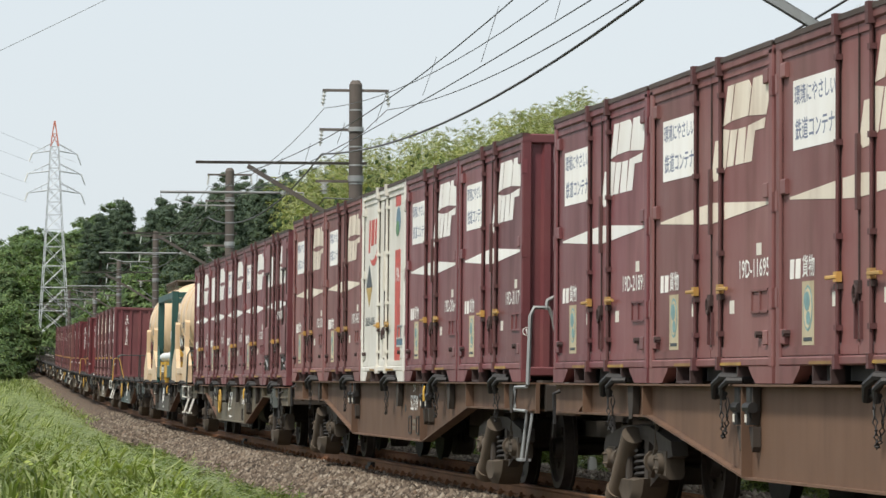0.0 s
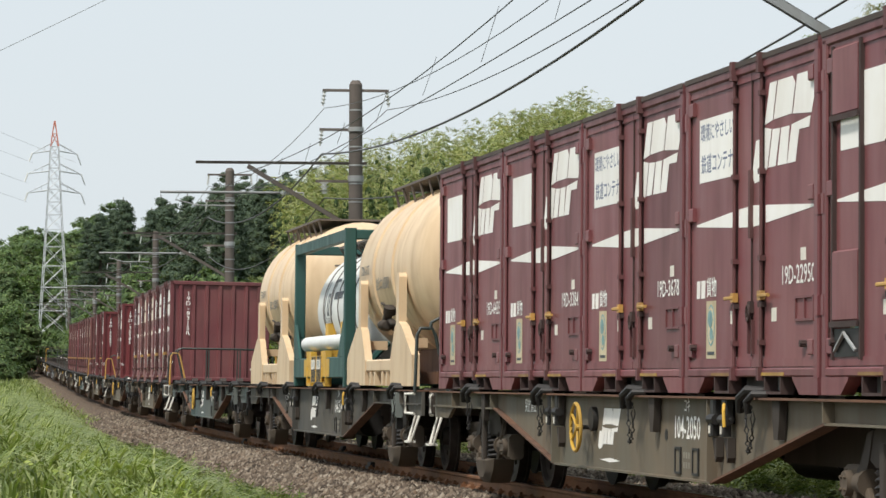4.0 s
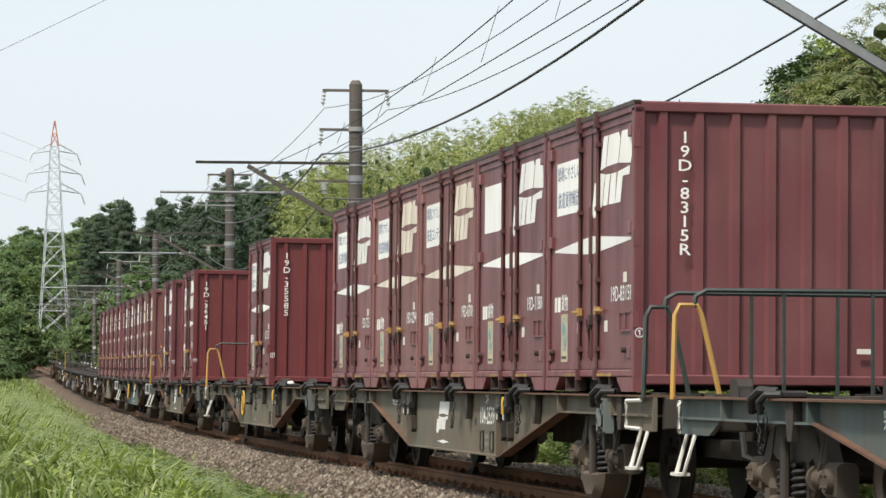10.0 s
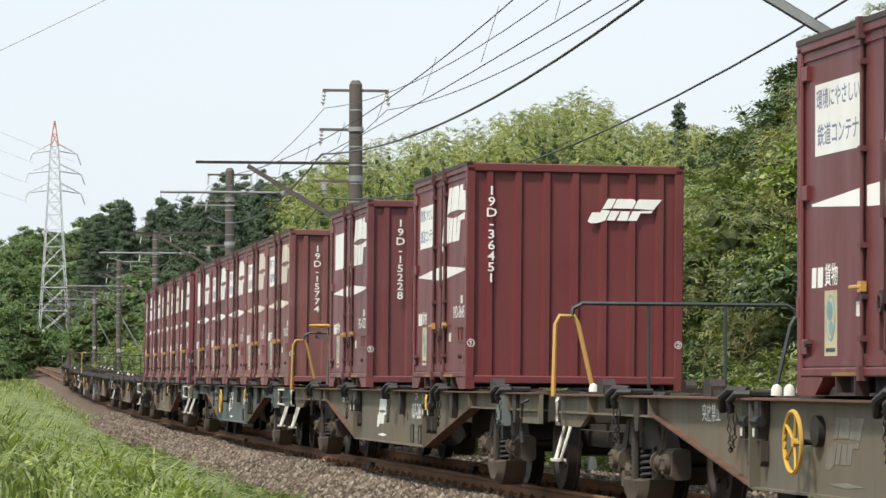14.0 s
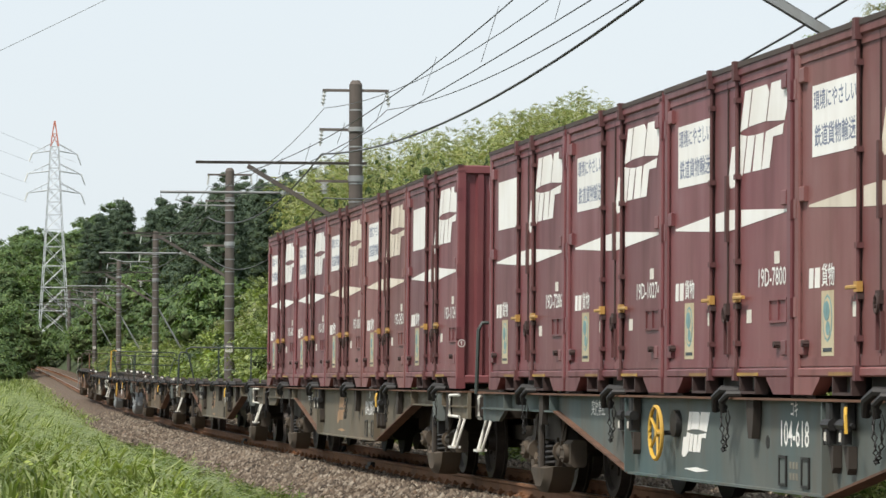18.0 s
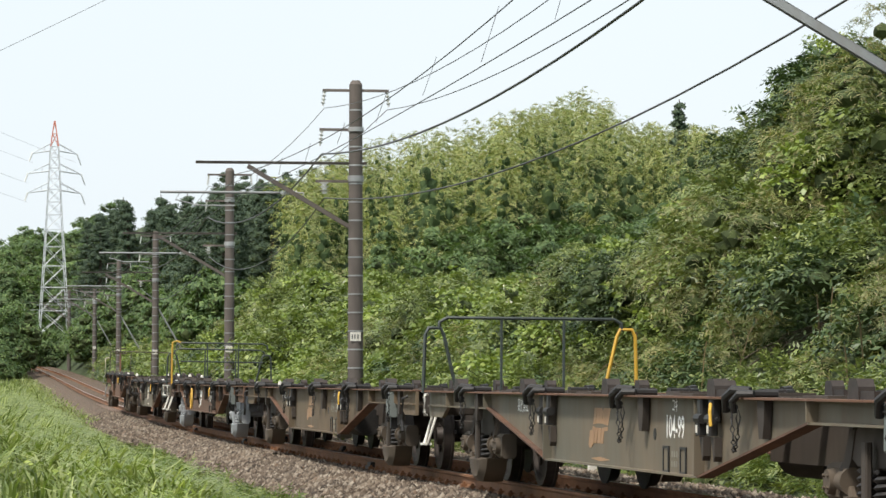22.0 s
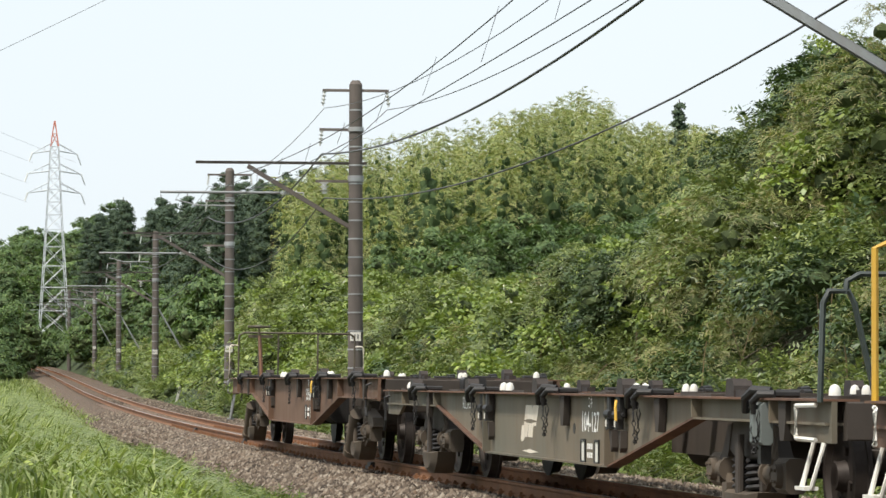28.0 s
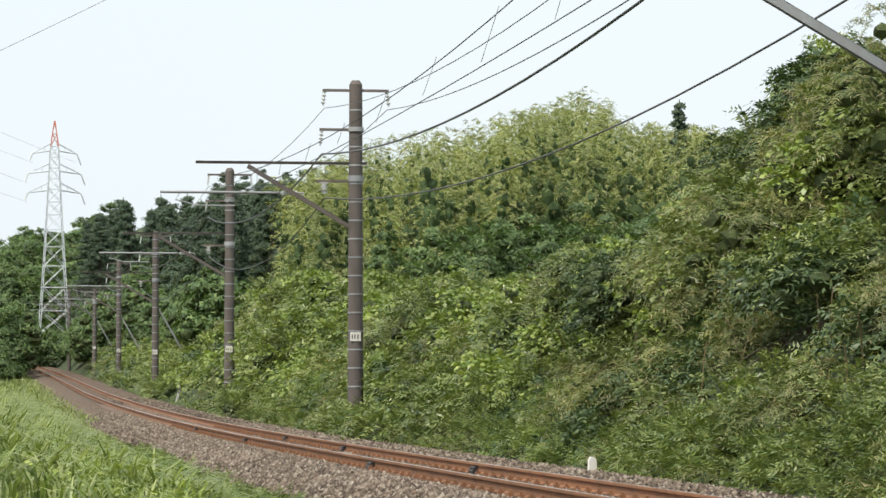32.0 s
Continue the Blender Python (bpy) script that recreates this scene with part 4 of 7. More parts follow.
        for x0, w, z0 in ((-1.42, 0.13, 1.7), (-1.2, 0.26, 1.79), (-0.86, 0.13, 1.8)):
            part("red_mark", poly_side(M(), [(x0, z0), (x0 + w, z0), (x0 + w + 0.06, 2.13), (x0 + 0.06, 2.13)], ys), GREY_RED, ob, "dark red upright bar")
        blue = M().prism([(1.19 + 0.18 * math.cos(i * 0.524), 2.02 + 0.17 * math.sin(i * 0.524)) for i in range(12)], 1, ys - 0.003, ys)
        part("blue_mark", blue, BLUE, ob, "blue-green oval mark")
        green = M().prism([(1.13 + 0.13 * math.cos(i * 0.524), 1.92 + 0.1 * math.sin(i * 0.524)) for i in range(12)], 1, ys - 0.006, ys - 0.003)
        part("green_mark", green, SIGN_GREEN, ob)
        panel = M()
        poly_side(panel, [(1.14, 0.43), (1.74, 0.43), (1.74, 0.55), (1.14, 0.55)], ys - 0.004)
        part("owner_panel", panel, WHITE, ob)
        bars = M()
        for i in range(7):
            poly_side(bars, [(1.17 + i * 0.08, 0.45), (1.225 + i * 0.08, 0.45), (1.225 + i * 0.08, 0.53), (1.17 + i * 0.08, 0.53)], ys - 0.008)
        part("owner_bars", bars, BLUE, ob)
        lettering("19A", ob, on_side(1.165, ys - 0.005, 1.33, 0.25, 0.8))
    for x, z, w, h in ((-0.56, 0.53, 0.13, 0.1), (0.6, 0.53, 0.13, 0.1), (1.36, 0.95, 0.13, 0.09)):
        labels = poly_side(M(), [(x, z), (x + w, z), (x + w, z + h), (x, z + h)], ys)
        part("paper_label", labels, PAPER, ob, "small white paper label")
    if kind == "warm":
        part("paper_label", poly_side(M(), [(1.47, 0.46), (1.62, 0.46), (1.62, 0.55), (1.47, 0.55)], ys), ORANGE, ob, "small orange paper label")
    grid = M()
    for x in (1.24, 1.47, 1.69):
        grid.box(x, x + 0.02, ys - 0.014, ys, 0.52, 0.7)
    grid.box(1.24, 1.71, ys - 0.014, ys, 0.52, 0.538)
    grid.box(1.24, 1.71, ys - 0.014, ys, 0.682, 0.7)
    part("card_holder", grid, paint if not white else GALV, ob)
    if kind == "vent":
        for x0, x1 in ((-1.66, -0.98), (0.98, 1.66)):
            rails = M()
            for x in (x0, x1 - 0.04):
                rails.box(x, x + 0.04, ys - 0.03, ys, 0.24, 2.38)
            part("vent_rail", rails, POCKET, ob, "grimy slide rail of the vent")
            for z0, z1 in ((1.9, 2.36), (0.5, 0.98)):
                part("vent_cover", M().box(x0 + 0.05, x1 - 0.05, ys - 0.035, ys, z0, z1, 0.012), paint, ob)
                part("cover_lip", M().box(x0 + 0.02, x1 - 0.02, ys - 0.05, ys - 0.036, z0 - 0.04, z0), POCKET, ob)
            part("vent_opening", M().box(x0 + 0.05, x1 - 0.05, ys - 0.02, ys, 0.26, 0.45), DARK, ob, "dark vent opening")
            part("vent_link", M().tube([(x0 + 0.1, ys - 0.03, 0.3), (x0 + 0.34, ys - 0.04, 0.42), (x1 - 0.1, ys - 0.03, 0.3)], 0.014, 5), GALV, ob)
    return ob


def tank_container():
    """A cream twenty-foot tank on saddles, with a walkway on top."""
    ob = new("tank_container")
    r, hx = 1.13, 3.1
    zc = 1.52
    prof = [(-hx + 0.04, 0.0), (-hx + 0.06, 0.5), (-hx + 0.17, 0.88), (-hx + 0.36, 1.06), (-hx + 0.62, r), (hx - 0.62, r), (hx - 0.36, 1.06), (hx - 0.17, 0.88), (hx - 0.06, 0.5), (hx - 0.04, 0.0)]
    part("shell", M().lathe(prof, 0, (0, 0, zc), 48), CREAM, ob)
    for x in (-1.03, 0.69):
        part("hoop", M().lathe([(-0.045, r), (-0.035, r + 0.028), (0.035, r + 0.028), (0.045, r)], 0, (x, 0, zc), 48), CREAM, ob)
    for x in (-1, 1):
        for y in (-1, 1):
            leg = M()
            y0, y1 = (-1.22, -1.12) if y < 0 else (1.12, 1.22)
            xo, xi = x * 2.95, x * 1.15
            ring = [(xo, 0.02), (xi, 0.02), (xi, 0.36), (x * 1.5, 0.74), (x * 1.62, 0.8), (x * 1.62, 1.38), (x * 1.66, 1.43), (x * 1.8, 1.43), (x * 1.84, 1.38), (x * 1.84, 0.82), (x * 2.1, 0.76), (xo, 0.4)]
            leg.prism(ring, 1, y0, y1)
            leg.box(min(x * 1.62, x * 1.84), max(x * 1.62, x * 1.84), -1.11 if y < 0 else 0.85, -0.85 if y < 0 else 1.11, 0.5, 0.62)
            part("saddle_leg", leg, CREAM, ob)
    for y in (-1, 1):
        y0, y1 = (-1.22, -1.1) if y < 0 else (1.1, 1.22)
        b = M().box(-1.147, 1.147, y0 + 0.012, y1 - 0.012, 0.2, 0.36, 0.02)
        for x in (-0.75, -0.35, 0.35, 0.75):
            b.box(x - 0.05, x + 0.05, y0 + 0.012, y1 - 0.012, 0.02, 0.2)
        part("base_beam", b, CREAM, ob)
    part("underframe", M().box(-2.9, 2.9, -0.9, 0.9, 0.05, 0.2).box(-2.0, 2.0, -0.5, 0.5, 0.2, 0.5), RUSTY, ob)
    val = M().lathe([(-0.14, 0.0), (-0.13, 0.07), (-0.05, 0.11), (0.05, 0.11), (0.13, 0.07), (0.14, 0.0)], 0, (-0.1, -1.16, 0.78), 14)
    val.tube([(-0.1, -1.16, 0.8), (-0.02, -1.15, 0.95), (0.14, -1.14, 1.02)], 0.06, 10).cyl((0.12, -1.14, 0.98), (0.2, -1.14, 1.1), 0.085, 12)
    val.tube([(0.06, -1.15, 1.0), (0.05, -1.2, 1.14), (-0.08, -1.22, 1.17)], 0.022, 6).tube([(0.1, -1.12, 0.86), (0.3, -1.1, 0.8), (0.34, -0.95, 0.76)], 0.05, 8)
    val.tube([(-0.1, -1.0, 0.7), (-0.1, -1.16, 0.78)], 0.05, 8)
    val = M().add([(0.05 + (a - 0.05) * 0.72, b_ + 0.06, 0.88 + (c - 0.88) * 0.72) for a, b_, c in val.v], val.f)
    part("valve", val, GRIME_SHADE, ob, "dark valve and pipe fittings")
    part("walkway", M().box(-2.3, 2.3, -0.7, 0.7, zc + r + 0.03, zc + r + 0.06), OLD_STEEL, ob, "dark steel top walkway")
    for x in np.arange(-2.2, 2.3, 0.73):
        for y in (-1, 1):
            part("walkway_strut", M().tube([(x, y * 0.68, zc + r + 0.03), (x, y * 0.62, zc + 0.93)], 0.018, 5), OLD_STEEL, ob)
    part("hatch", M().cyl((0, 0, zc + r), (0, 0, zc + r + 0.14), 0.25, 16), OLD_STEEL, ob)
    pipe = M().tube([(-2.35, -0.5, zc + r + 0.1), (-2.75, -0.4, zc + r - 0.35)], 0.03, 6)
    part("handrail", pipe, OLD_STEEL, ob)
    return ob


def frame_tank():
    """A pale tank in a green frame with yellow fork pockets."""
    ob = new("framed_tank_container")
    hx, hy, h = 3.03, 1.22, 2.22
    r, zc = 0.92, 1.18
    prof = [(-2.9, 0.0), (-2.86, 0.4), (-2.72, 0.72), (-2.45, r), (2.45, r), (2.72, 0.72), (2.86, 0.4), (2.9, 0.0)]
    part("shell", M().lathe(prof, 0, (0, 0, zc), 40), STEEL_TANK, ob)
    for x in (-1.7, -0.85, 0, 0.85, 1.7):
        part("hoop", M().lathe([(-0.02, r), (-0.02, r + 0.012), (0.02, r + 0.012), (0.02, r)], 0, (x, 0, zc), 40), OLD_STEEL, ob)
    for x in (-1, 1):
        f = M()
        for y in (-1, 1):
            f.box(min(x * hx, x * (hx - 0.16)), max(x * hx, x * (hx - 0.16)), min(y * hy, y * (hy - 0.16)), max(y * hy, y * (hy - 0.16)), 0, h, 0.015)
        for z in (0.02, h - 0.16):
            f.box(min(x * hx, x * (hx - 0.14)), max(x * hx, x * (hx - 0.14)), -hy + 0.16, hy - 0.16, z, z + 0.14, 0.015)
        f.tube([(x * (hx - 0.08), -hy + 0.1, 0.1), (x * (hx - 0.5), -0.4, 0.75)], 0.05, 6)
        f.tube([(x * (hx - 0.08), hy - 0.1, 0.1), (x * (hx - 0.5), 0.4, 0.75)], 0.05, 6)
        part("end_frame", f, GREEN_FRAME, ob)
    for y in (-1, 1):
        b = M().box(-hx + 0.16, hx - 0.16, min(y * hy, y * (hy - 0.12)), max(y * hy, y * (hy - 0.12)), 0.12, 0.42, 0.015)
        b.prism([(-hx + 0.16, 0.42), (-hx + 0.75, 0.42), (-hx + 0.16, 0.95)], 1, y * hy if y < 0 else y * hy - 0.04, y * hy + 0.04 if y < 0 else y * hy)
        b.prism([(hx - 0.16, 0.42), (hx - 0.16, 0.95), (hx - 0.75, 0.42)], 1, y * hy if y < 0 else y * hy - 0.04, y * hy + 0.04 if y < 0 else y * hy)
        part("bottom_rail", b, GREEN_FRAME, ob)
        part("top_rail", M().box(-hx + 0.16, hx - 0.16, min(y * hy, y * (hy - 0.12)), max(y * hy, y * (hy - 0.12)), h - 0.17, h - 0.02), GREEN_FRAME, ob)
    for x in (-1.0, 0.75):
        fork = M().box(x - 0.25, x + 0.3, -hy - 0.012, -hy + 0.08, 0.3, 0.52)
        for a in (-0.25, 0.24):
            fork.box(x + a, x + a + 0.06, -hy - 0.012, -hy + 0.08, 0.02, 0.3)
        fork.box(x - 0.25, x + 0.3, -hy - 0.012, -hy + 0.08, 0.0, 0.05)
        part("fork_pocket", fork, YELLOW, ob, "yellow fork pocket")
        part("pipe_bracket", M().box(x - 0.14, x + 0.2, -0.96, -0.7, 0.4, 0.95), YELLOW, ob, "yellow steel pipe bracket")
    part("fork_beam", M().box(-1.6, 1.4, -hy - 0.006, -hy + 0.06, 0.14, 0.4), YELLOW, ob, "yellow steel beam")
    st = M()
    for x0 in (-0.62, 0.02):
        for i in range(7):
            x = x0 + i * 0.075
            st.prism([(x, 0.06), (x + 0.032, 0.06), (x + 0.1, 0.44), (x + 0.068, 0.44)], 1, -hy - 0.02, -hy - 0.016)
    for x0 in (-0.62, 0.02):
        part("warning_panel", M().box(x0 - 0.03, x0 + 0.58, -hy - 0.016, -hy - 0.007, 0.05, 0.45), YELLOW, ob, "yellow panel with black diagonal stripes")
    part("warning_stripes", st, INK, ob)
    for x0, word in ((-0.34, "フォーク"), (0.3, "使用禁止")):
        plate = part("warning_plate", M().box(x0 - 0.22, x0 + 0.22, -hy - 0.028, -hy - 0.021, 0.25, 0.39), PAPER, ob, "small white warning plate")
        lettering(word, plate, on_side(x0, -hy - 0.0285, 0.32, 0.1, 0.95), BLUE)
    part("side_pipe", M().cyl((-2.3, -1.08, 0.64), (2.5, -1.08, 0.64), 0.115, 16), STEEL_TANK, ob, "bright aluminium pipe jacket")
    part("walkway", M().box(-2.4, 1.9, -0.6, 0.6, zc + r + 0.04, zc + r + 0.07), OLD_STEEL, ob, "dark steel top walkway")
    for x in np.arange(-2.3, 1.9, 0.6):
        part("walkway_strut", M().tube([(x, -0.6, zc + r + 0.05), (x, -0.45, zc + 0.78)], 0.016, 5), OLD_STEEL, ob)
    for z in np.arange(0.4, 2.1, 0.3):
        part("ladder_rung", M().tube([(-2.9, -0.6, z), (-2.9, -0.25, z)], 0.016, 5), OLD_STEEL, ob)
    mark = M()
    for x0, x1, z0, z1 in ((-1.6, -1.54, 0.95, 1.6), (-1.72, -1.57, 0.9, 0.95), (-1.3, -1.25, 1.12, 1.36), (-1.12, -1.07, 1.12, 1.36), (-1.3, -1.09, 1.36, 1.41), (-1.27, -1.07, 1.07, 1.12), (-0.8, -0.74, 1.07, 1.58), (-1.05, -0.45, 1.57, 1.62)):
        curved_patch(mark, x0, x1, z0, z1, r, zc, 0.22)
    part("owner_mark", mark, INK, ob, "dark leaning block mark")
    lines = M()
    for i in range(6):
        curved_patch(lines, -0.5 + i * 0.16, -0.39 + i * 0.16, 1.3, 1.41, r, zc, 0.0)
    part("lettering_bars", lines, INK, ob)
    return ob


def curved_patch(m, x0, x1, z0, z1, r, zc, lean):
    """A painted patch that follows a lying tank's round side."""
    n = 5
    vs = []
    for i in range(n + 1):
        z = z0 + (z1 - z0) * i / n
        y = -math.sqrt(r * r - (z - zc) ** 2) - 0.004
        d = lean * (z - zc)
        vs += [(x0 + d, y, z), (x1 + d, y, z), (x0 + d, y + 0.02, z), (x1 + d, y + 0.02, z)]
    m.add(vs, [(4 * i, 4 * i + 1, 4 * i + 5, 4 * i + 4) for i in range(n)] + [(4 * i, 4 * i + 4, 4 * i + 6, 4 * i + 2) for i in range(n)] + [(4 * i + 1, 4 * i + 3, 4 * i + 7, 4 * i + 5) for i in range(n)])
    return m


# ---------------------------------------------------------------- wagons
def wheelset():
    m = M().cyl((0, -0.66, 0.0), (0, 0.66, 0.0), 0.075, 10)
    for y in (-1, 1):
        m.lathe([(y * 0.5, 0.0), (y * 0.5, 0.455), (y * 0.53, 0.455), (y * 0.535, 0.43), (y * 0.625, 0.422), (y * 0.628, 0.36), (y * 0.59, 0.33), (y * 0.58, 0.12), (y * 0.66, 0.1), (y * 0.66, 0.0)], 1, (0, 0, 0), 24)
        for a in range(4):
            m.box(0.2 * math.cos(a * 1.571) - 0.03, 0.2 * math.cos(a * 1.571) + 0.03, min(y * 0.585, y * 0.605), max(y * 0.585, y * 0.605), 0.2 * math.sin(a * 1.571) - 0.03, 0.2 * math.sin(a * 1.571) + 0.03)
    return m.mesh("wheelset", WHEEL)


WHEELS = wheelset()


def bogie(parent, x, mat, style):
    """Two wheelsets in cast side frames; the wheelsets turn."""
    b = M().box(-0.25, 0.25, -0.85, 0.85, 0.5, 0.72, 0.02)
    b.box(-0.2, 0.2, -1.02, 1.02, 0.42, 0.6, 0.03)
    ob = part("bogie", b, mat, parent, at=Matrix.Translation((x, 0, 0)))
    # lighter steel paints light on the low parts; the upper frame keeps the dark one
    arm = mat if mat is SILVER else CAST
    for y in (-1, 1):
        f = M()
        y0, y1 = (-1.06, -0.92) if y < 0 else (0.92, 1.06)
        if style == "bar":
            f.prism([(-1.28, 0.5), (-1.22, 0.62), (-0.45, 0.74), (0.45, 0.74), (1.22, 0.62), (1.28, 0.5), (1.05, 0.47), (0.42, 0.62), (-0.42, 0.62), (-1.05, 0.47)], 1, y0, y1)
            for e in (-1, 1):
                f.prism([(e * 0.28, 0.2), (e * 0.4, 0.22), (e * 0.44, 0.66), (e * 0.3, 0.66)], 1, y0, y1)
                f.prism([(e * 0.36, 0.2), (e * 0.86, 0.36), (e * 0.86, 0.5), (e * 0.4, 0.4)], 1, y0 + 0.02, y1 - 0.02)
        else:
            f.prism([(-0.6, 0.62), (-0.5, 0.78), (-0.36, 0.82), (0.36, 0.82), (0.5, 0.78), (0.6, 0.62), (0.4, 0.55), (-0.4, 0.55)], 1, y0, y1)
            for e in (-1, 1):
                f.prism([(e * 0.44, 0.8), (e * 0.56, 0.78), (e * 0.72, 0.58), (e * 0.84, 0.5), (e * 0.8, 0.4), (e * 0.66, 0.44), (e * 0.54, 0.58)], 1, y0 - 0.01, y1 + 0.01)
                f.box(min(e * 0.3, e * 0.37), max(e * 0.3, e * 0.37), y0 + 0.01, y1 - 0.01, 0.26, 0.56)
        part("side_frame", f, mat, ob)
        yo, yi = (-1.16, -0.88) if y < 0 else (1.16, 0.88)
        ring = [(-0.44, 0.29), (0.44, 0.29), (0.38, 0.17), (0.18, 0.03), (-0.18, 0.03), (-0.38, 0.17)]
        ring2 = [(-0.32, 0.27), (0.32, 0.27), (0.26, 0.18), (0.12, 0.09), (-0.12, 0.09), (-0.26, 0.18)]
        pan = M().add([(a, yi, z) for a, z in ring] + [(a, yo + (0.06 if y < 0 else -0.06), z) for a, z in ring] + [(a, yo, z) for a, z in ring2],
                      [(i, (i + 1) % 6, 6 + (i + 1) % 6, 6 + i) for i in range(6)] + [(6 + i, 6 + (i + 1) % 6, 12 + (i + 1) % 6, 12 + i) for i in range(6)] + [tuple(range(12, 18)), tuple(range(5, -1, -1))])
        part("spring_pan", pan, arm, ob, "cast spring pan")
        if style == "bar":
            slant = M().cyl((0.12, y * 1.12, 0.66), (-0.4, y * 1.12, 0.18), 0.1, 14).cyl((-0.4, y * 1.12, 0.18), (-0.47, y * 1.12, 0.115), 0.115, 14)
            part("brake_cylinder", slant, CAST, ob, "dusty slanting brake cylinder")
        part("damper", M().box(-0.05, 0.06, min(y * 1.1, y * 1.15), max(y * 1.1, y * 1.15), 0.27, 0.72, 0.012), mat, ob)
        for xx in (-0.95, 0.95):
            ax = M().box(xx - 0.15, xx + 0.15, y0 - 0.01, y1 + 0.01, 0.3, 0.56, 0.03)
            e = y0 - 0.01 if y < 0 else y1 + 0.01
            ax.cyl((xx, e, 0.43), (xx, e + y * 0.05, 0.43), 0.095, 14, 0.085)
            for q in range(4):
                bx, bz = xx + 0.06 * math.cos(0.785 + q * 1.571), 0.43 + 0.06 * math.sin(0.785 + q * 1.571)
                ax.cyl((bx, e + y * 0.05, bz), (bx, e + y * 0.066, bz), 0.014, 6)
            part("axle_box", ax, arm, ob)
            k = 1 if xx > 0 else -1
            part("axle_spring", M().cyl((xx - k * 0.34, y * 1.04, 0.44), (xx - k * 0.15, y * 1.04, 0.44), 0.075, 12).cyl((xx - k * 0.38, y * 1.04, 0.44), (xx - k * 0.34, y * 1.04, 0.44), 0.1, 12), arm, ob, "round rubber axle spring")
        for xx in (-0.19, 0.19):
            sp = M()
            sp.tube([(xx + 0.085 * math.cos(a), y * 1.03 + 0.085 * math.sin(a), 0.28 + 0.0082 * a) for a in np.linspace(0, 30, 49)], 0.019, 4)
            part("coil_spring", sp, DARK if mat is not SILVER else SILVER, ob)
        br = M().tube([(-0.62, y * 1.02, 0.75), (-0.7, y * 1.05, 0.5), (-0.5, y * 1.05, 0.3)], 0.035, 6)
        br2 = M().tube([(0.62, y * 1.02, 0.78), (0.75, y * 1.06, 0.55), (0.55, y * 1.06, 0.32)], 0.035, 6)
        br.box(-0.62, -0.48, min(y * 0.98, y * 1.1), max(y * 0.98, y * 1.1), 0.2, 0.34)
        part("brake_lever", br2, arm, ob)
        part("brake_rigging", br, arm, ob)
    for xx in (-0.95, 0.95):
        w = part("wheelset", WHEELS, None, ob, at=Matrix.Translation((xx, 0, 0.43)))
        ROLLING.append(w)
    return ob


ROLLING = []


def lock_mesh(y):
    """A container lock on the deck's edge: a block, and a bent hook over the sill."""
    m = M().box(-0.02, 0.16, min(y * 1.0, y * 1.24), max(y * 1.0, y * 1.24), 1.005, 1.06, 0.015)
    m.tube([(0.1, y * 1.2, 1.05), (0.0, y * 1.31, 1.06), (-0.1, y * 1.34, 1.0), (-0.15, y * 1.32, 0.9)], 0.034, 8)
    m.tube([(0.2, y * 1.2, 1.03), (0.13, y * 1.3, 1.03), (0.06, y * 1.33, 0.97), (0.04, y * 1.31, 0.89)], 0.028, 8)
    m.cyl((-0.17, y * 1.3, 0.93), (0.06, y * 1.3, 0.93), 0.02, 6)
    return m.mesh("container_lock", DARK)


def chain_mesh(y):
    """A hanging loop of chain links."""
    m = M()
    pts = [Vector((-0.1 + 0.2 * t + 0.02 * math.sin(9 * t), y * 1.3, 0.9 - 0.3 * math.sin(math.pi * t) ** 0.7)) for t in np.linspace(0, 1, 15)]
    for i, (p, q) in enumerate(zip(pts[:-1], pts[1:])):
        c, h = (p + q) / 2, (q - p) * 0.62
        w = Vector((0, 0.017, 0)) if i % 2 else h.cross(Vector((0, 1, 0))).normalized() * 0.017
        m.tube([c - h, c + w, c + h, c - w, c - h], 0.006, 4)
    return m.mesh("lock_chain", DARK)


def hanger_mesh(y):
    """A tapered bracket plate under the deck's edge."""
    return M().prism([(-0.1, 0.985), (0.1, 0.985), (0.09, 0.84), (0.05, 0.7), (-0.05, 0.7), (-0.09, 0.84)], 1, min(y * 1.18, y * 1.24), max(y * 1.18, y * 1.24)).mesh("bracket_plate", GRIME_SHADE)


HANGER = {y: hanger_mesh(y) for y in (-1, 1)}


def lever_case(ob, x):
    """A lock's housing on the sill with its drum, tag and the gusset under it."""
    case = M().box(x - 0.06, x + 0.06, -1.255, -1.175, 0.8, 0.98, 0.015).box(x - 0.035, x + 0.045, -1.27, -1.2, 0.7, 0.8, 0.012)
    case.cyl((x - 0.09, -1.24, 0.83), (x + 0.09, -1.24, 0.83), 0.042, 10)
    ob_ = part("lever_case", case, DARK, ob, "black lock housing")
    part("gusset", M().prism([(x - 0.05, 0.69), (x + 0.07, 0.69), (x + 0.07, 0.54), (x + 0.04, 0.5)], 1, -1.235, -1.175), GRIME_SHADE, ob_)
    part("tag", M().box(x - 0.02, x + 0.02, -1.276, -1.271, 0.72, 0.78), PAPER, ob_, "pale worn tag")


def lever_group(ob, x):
    """Release levers on the sill: a cross rod, two hanging cases and a bent handle."""
    rod = M().cyl((x - 0.3, -1.225, 0.83), (x + 0.3, -1.225, 0.83), 0.016, 8).tube([(x - 0.28, -1.225, 0.83), (x - 0.33, -1.235, 0.82), (x - 0.36, -1.235, 0.64)], 0.016, 6)
    part("release_rod", rod, DARK, ob)
    for d in (-0.2, 0.15):
        lever_case(ob, x + d)
    part("lever_tag", M().tube([(x + 0.5, -1.34, 0.95), (x + 0.56, -1.36, 0.9), (x + 0.58, -1.36, 0.78)], 0.013, 6), YELLOW, ob, "yellow lever tip")


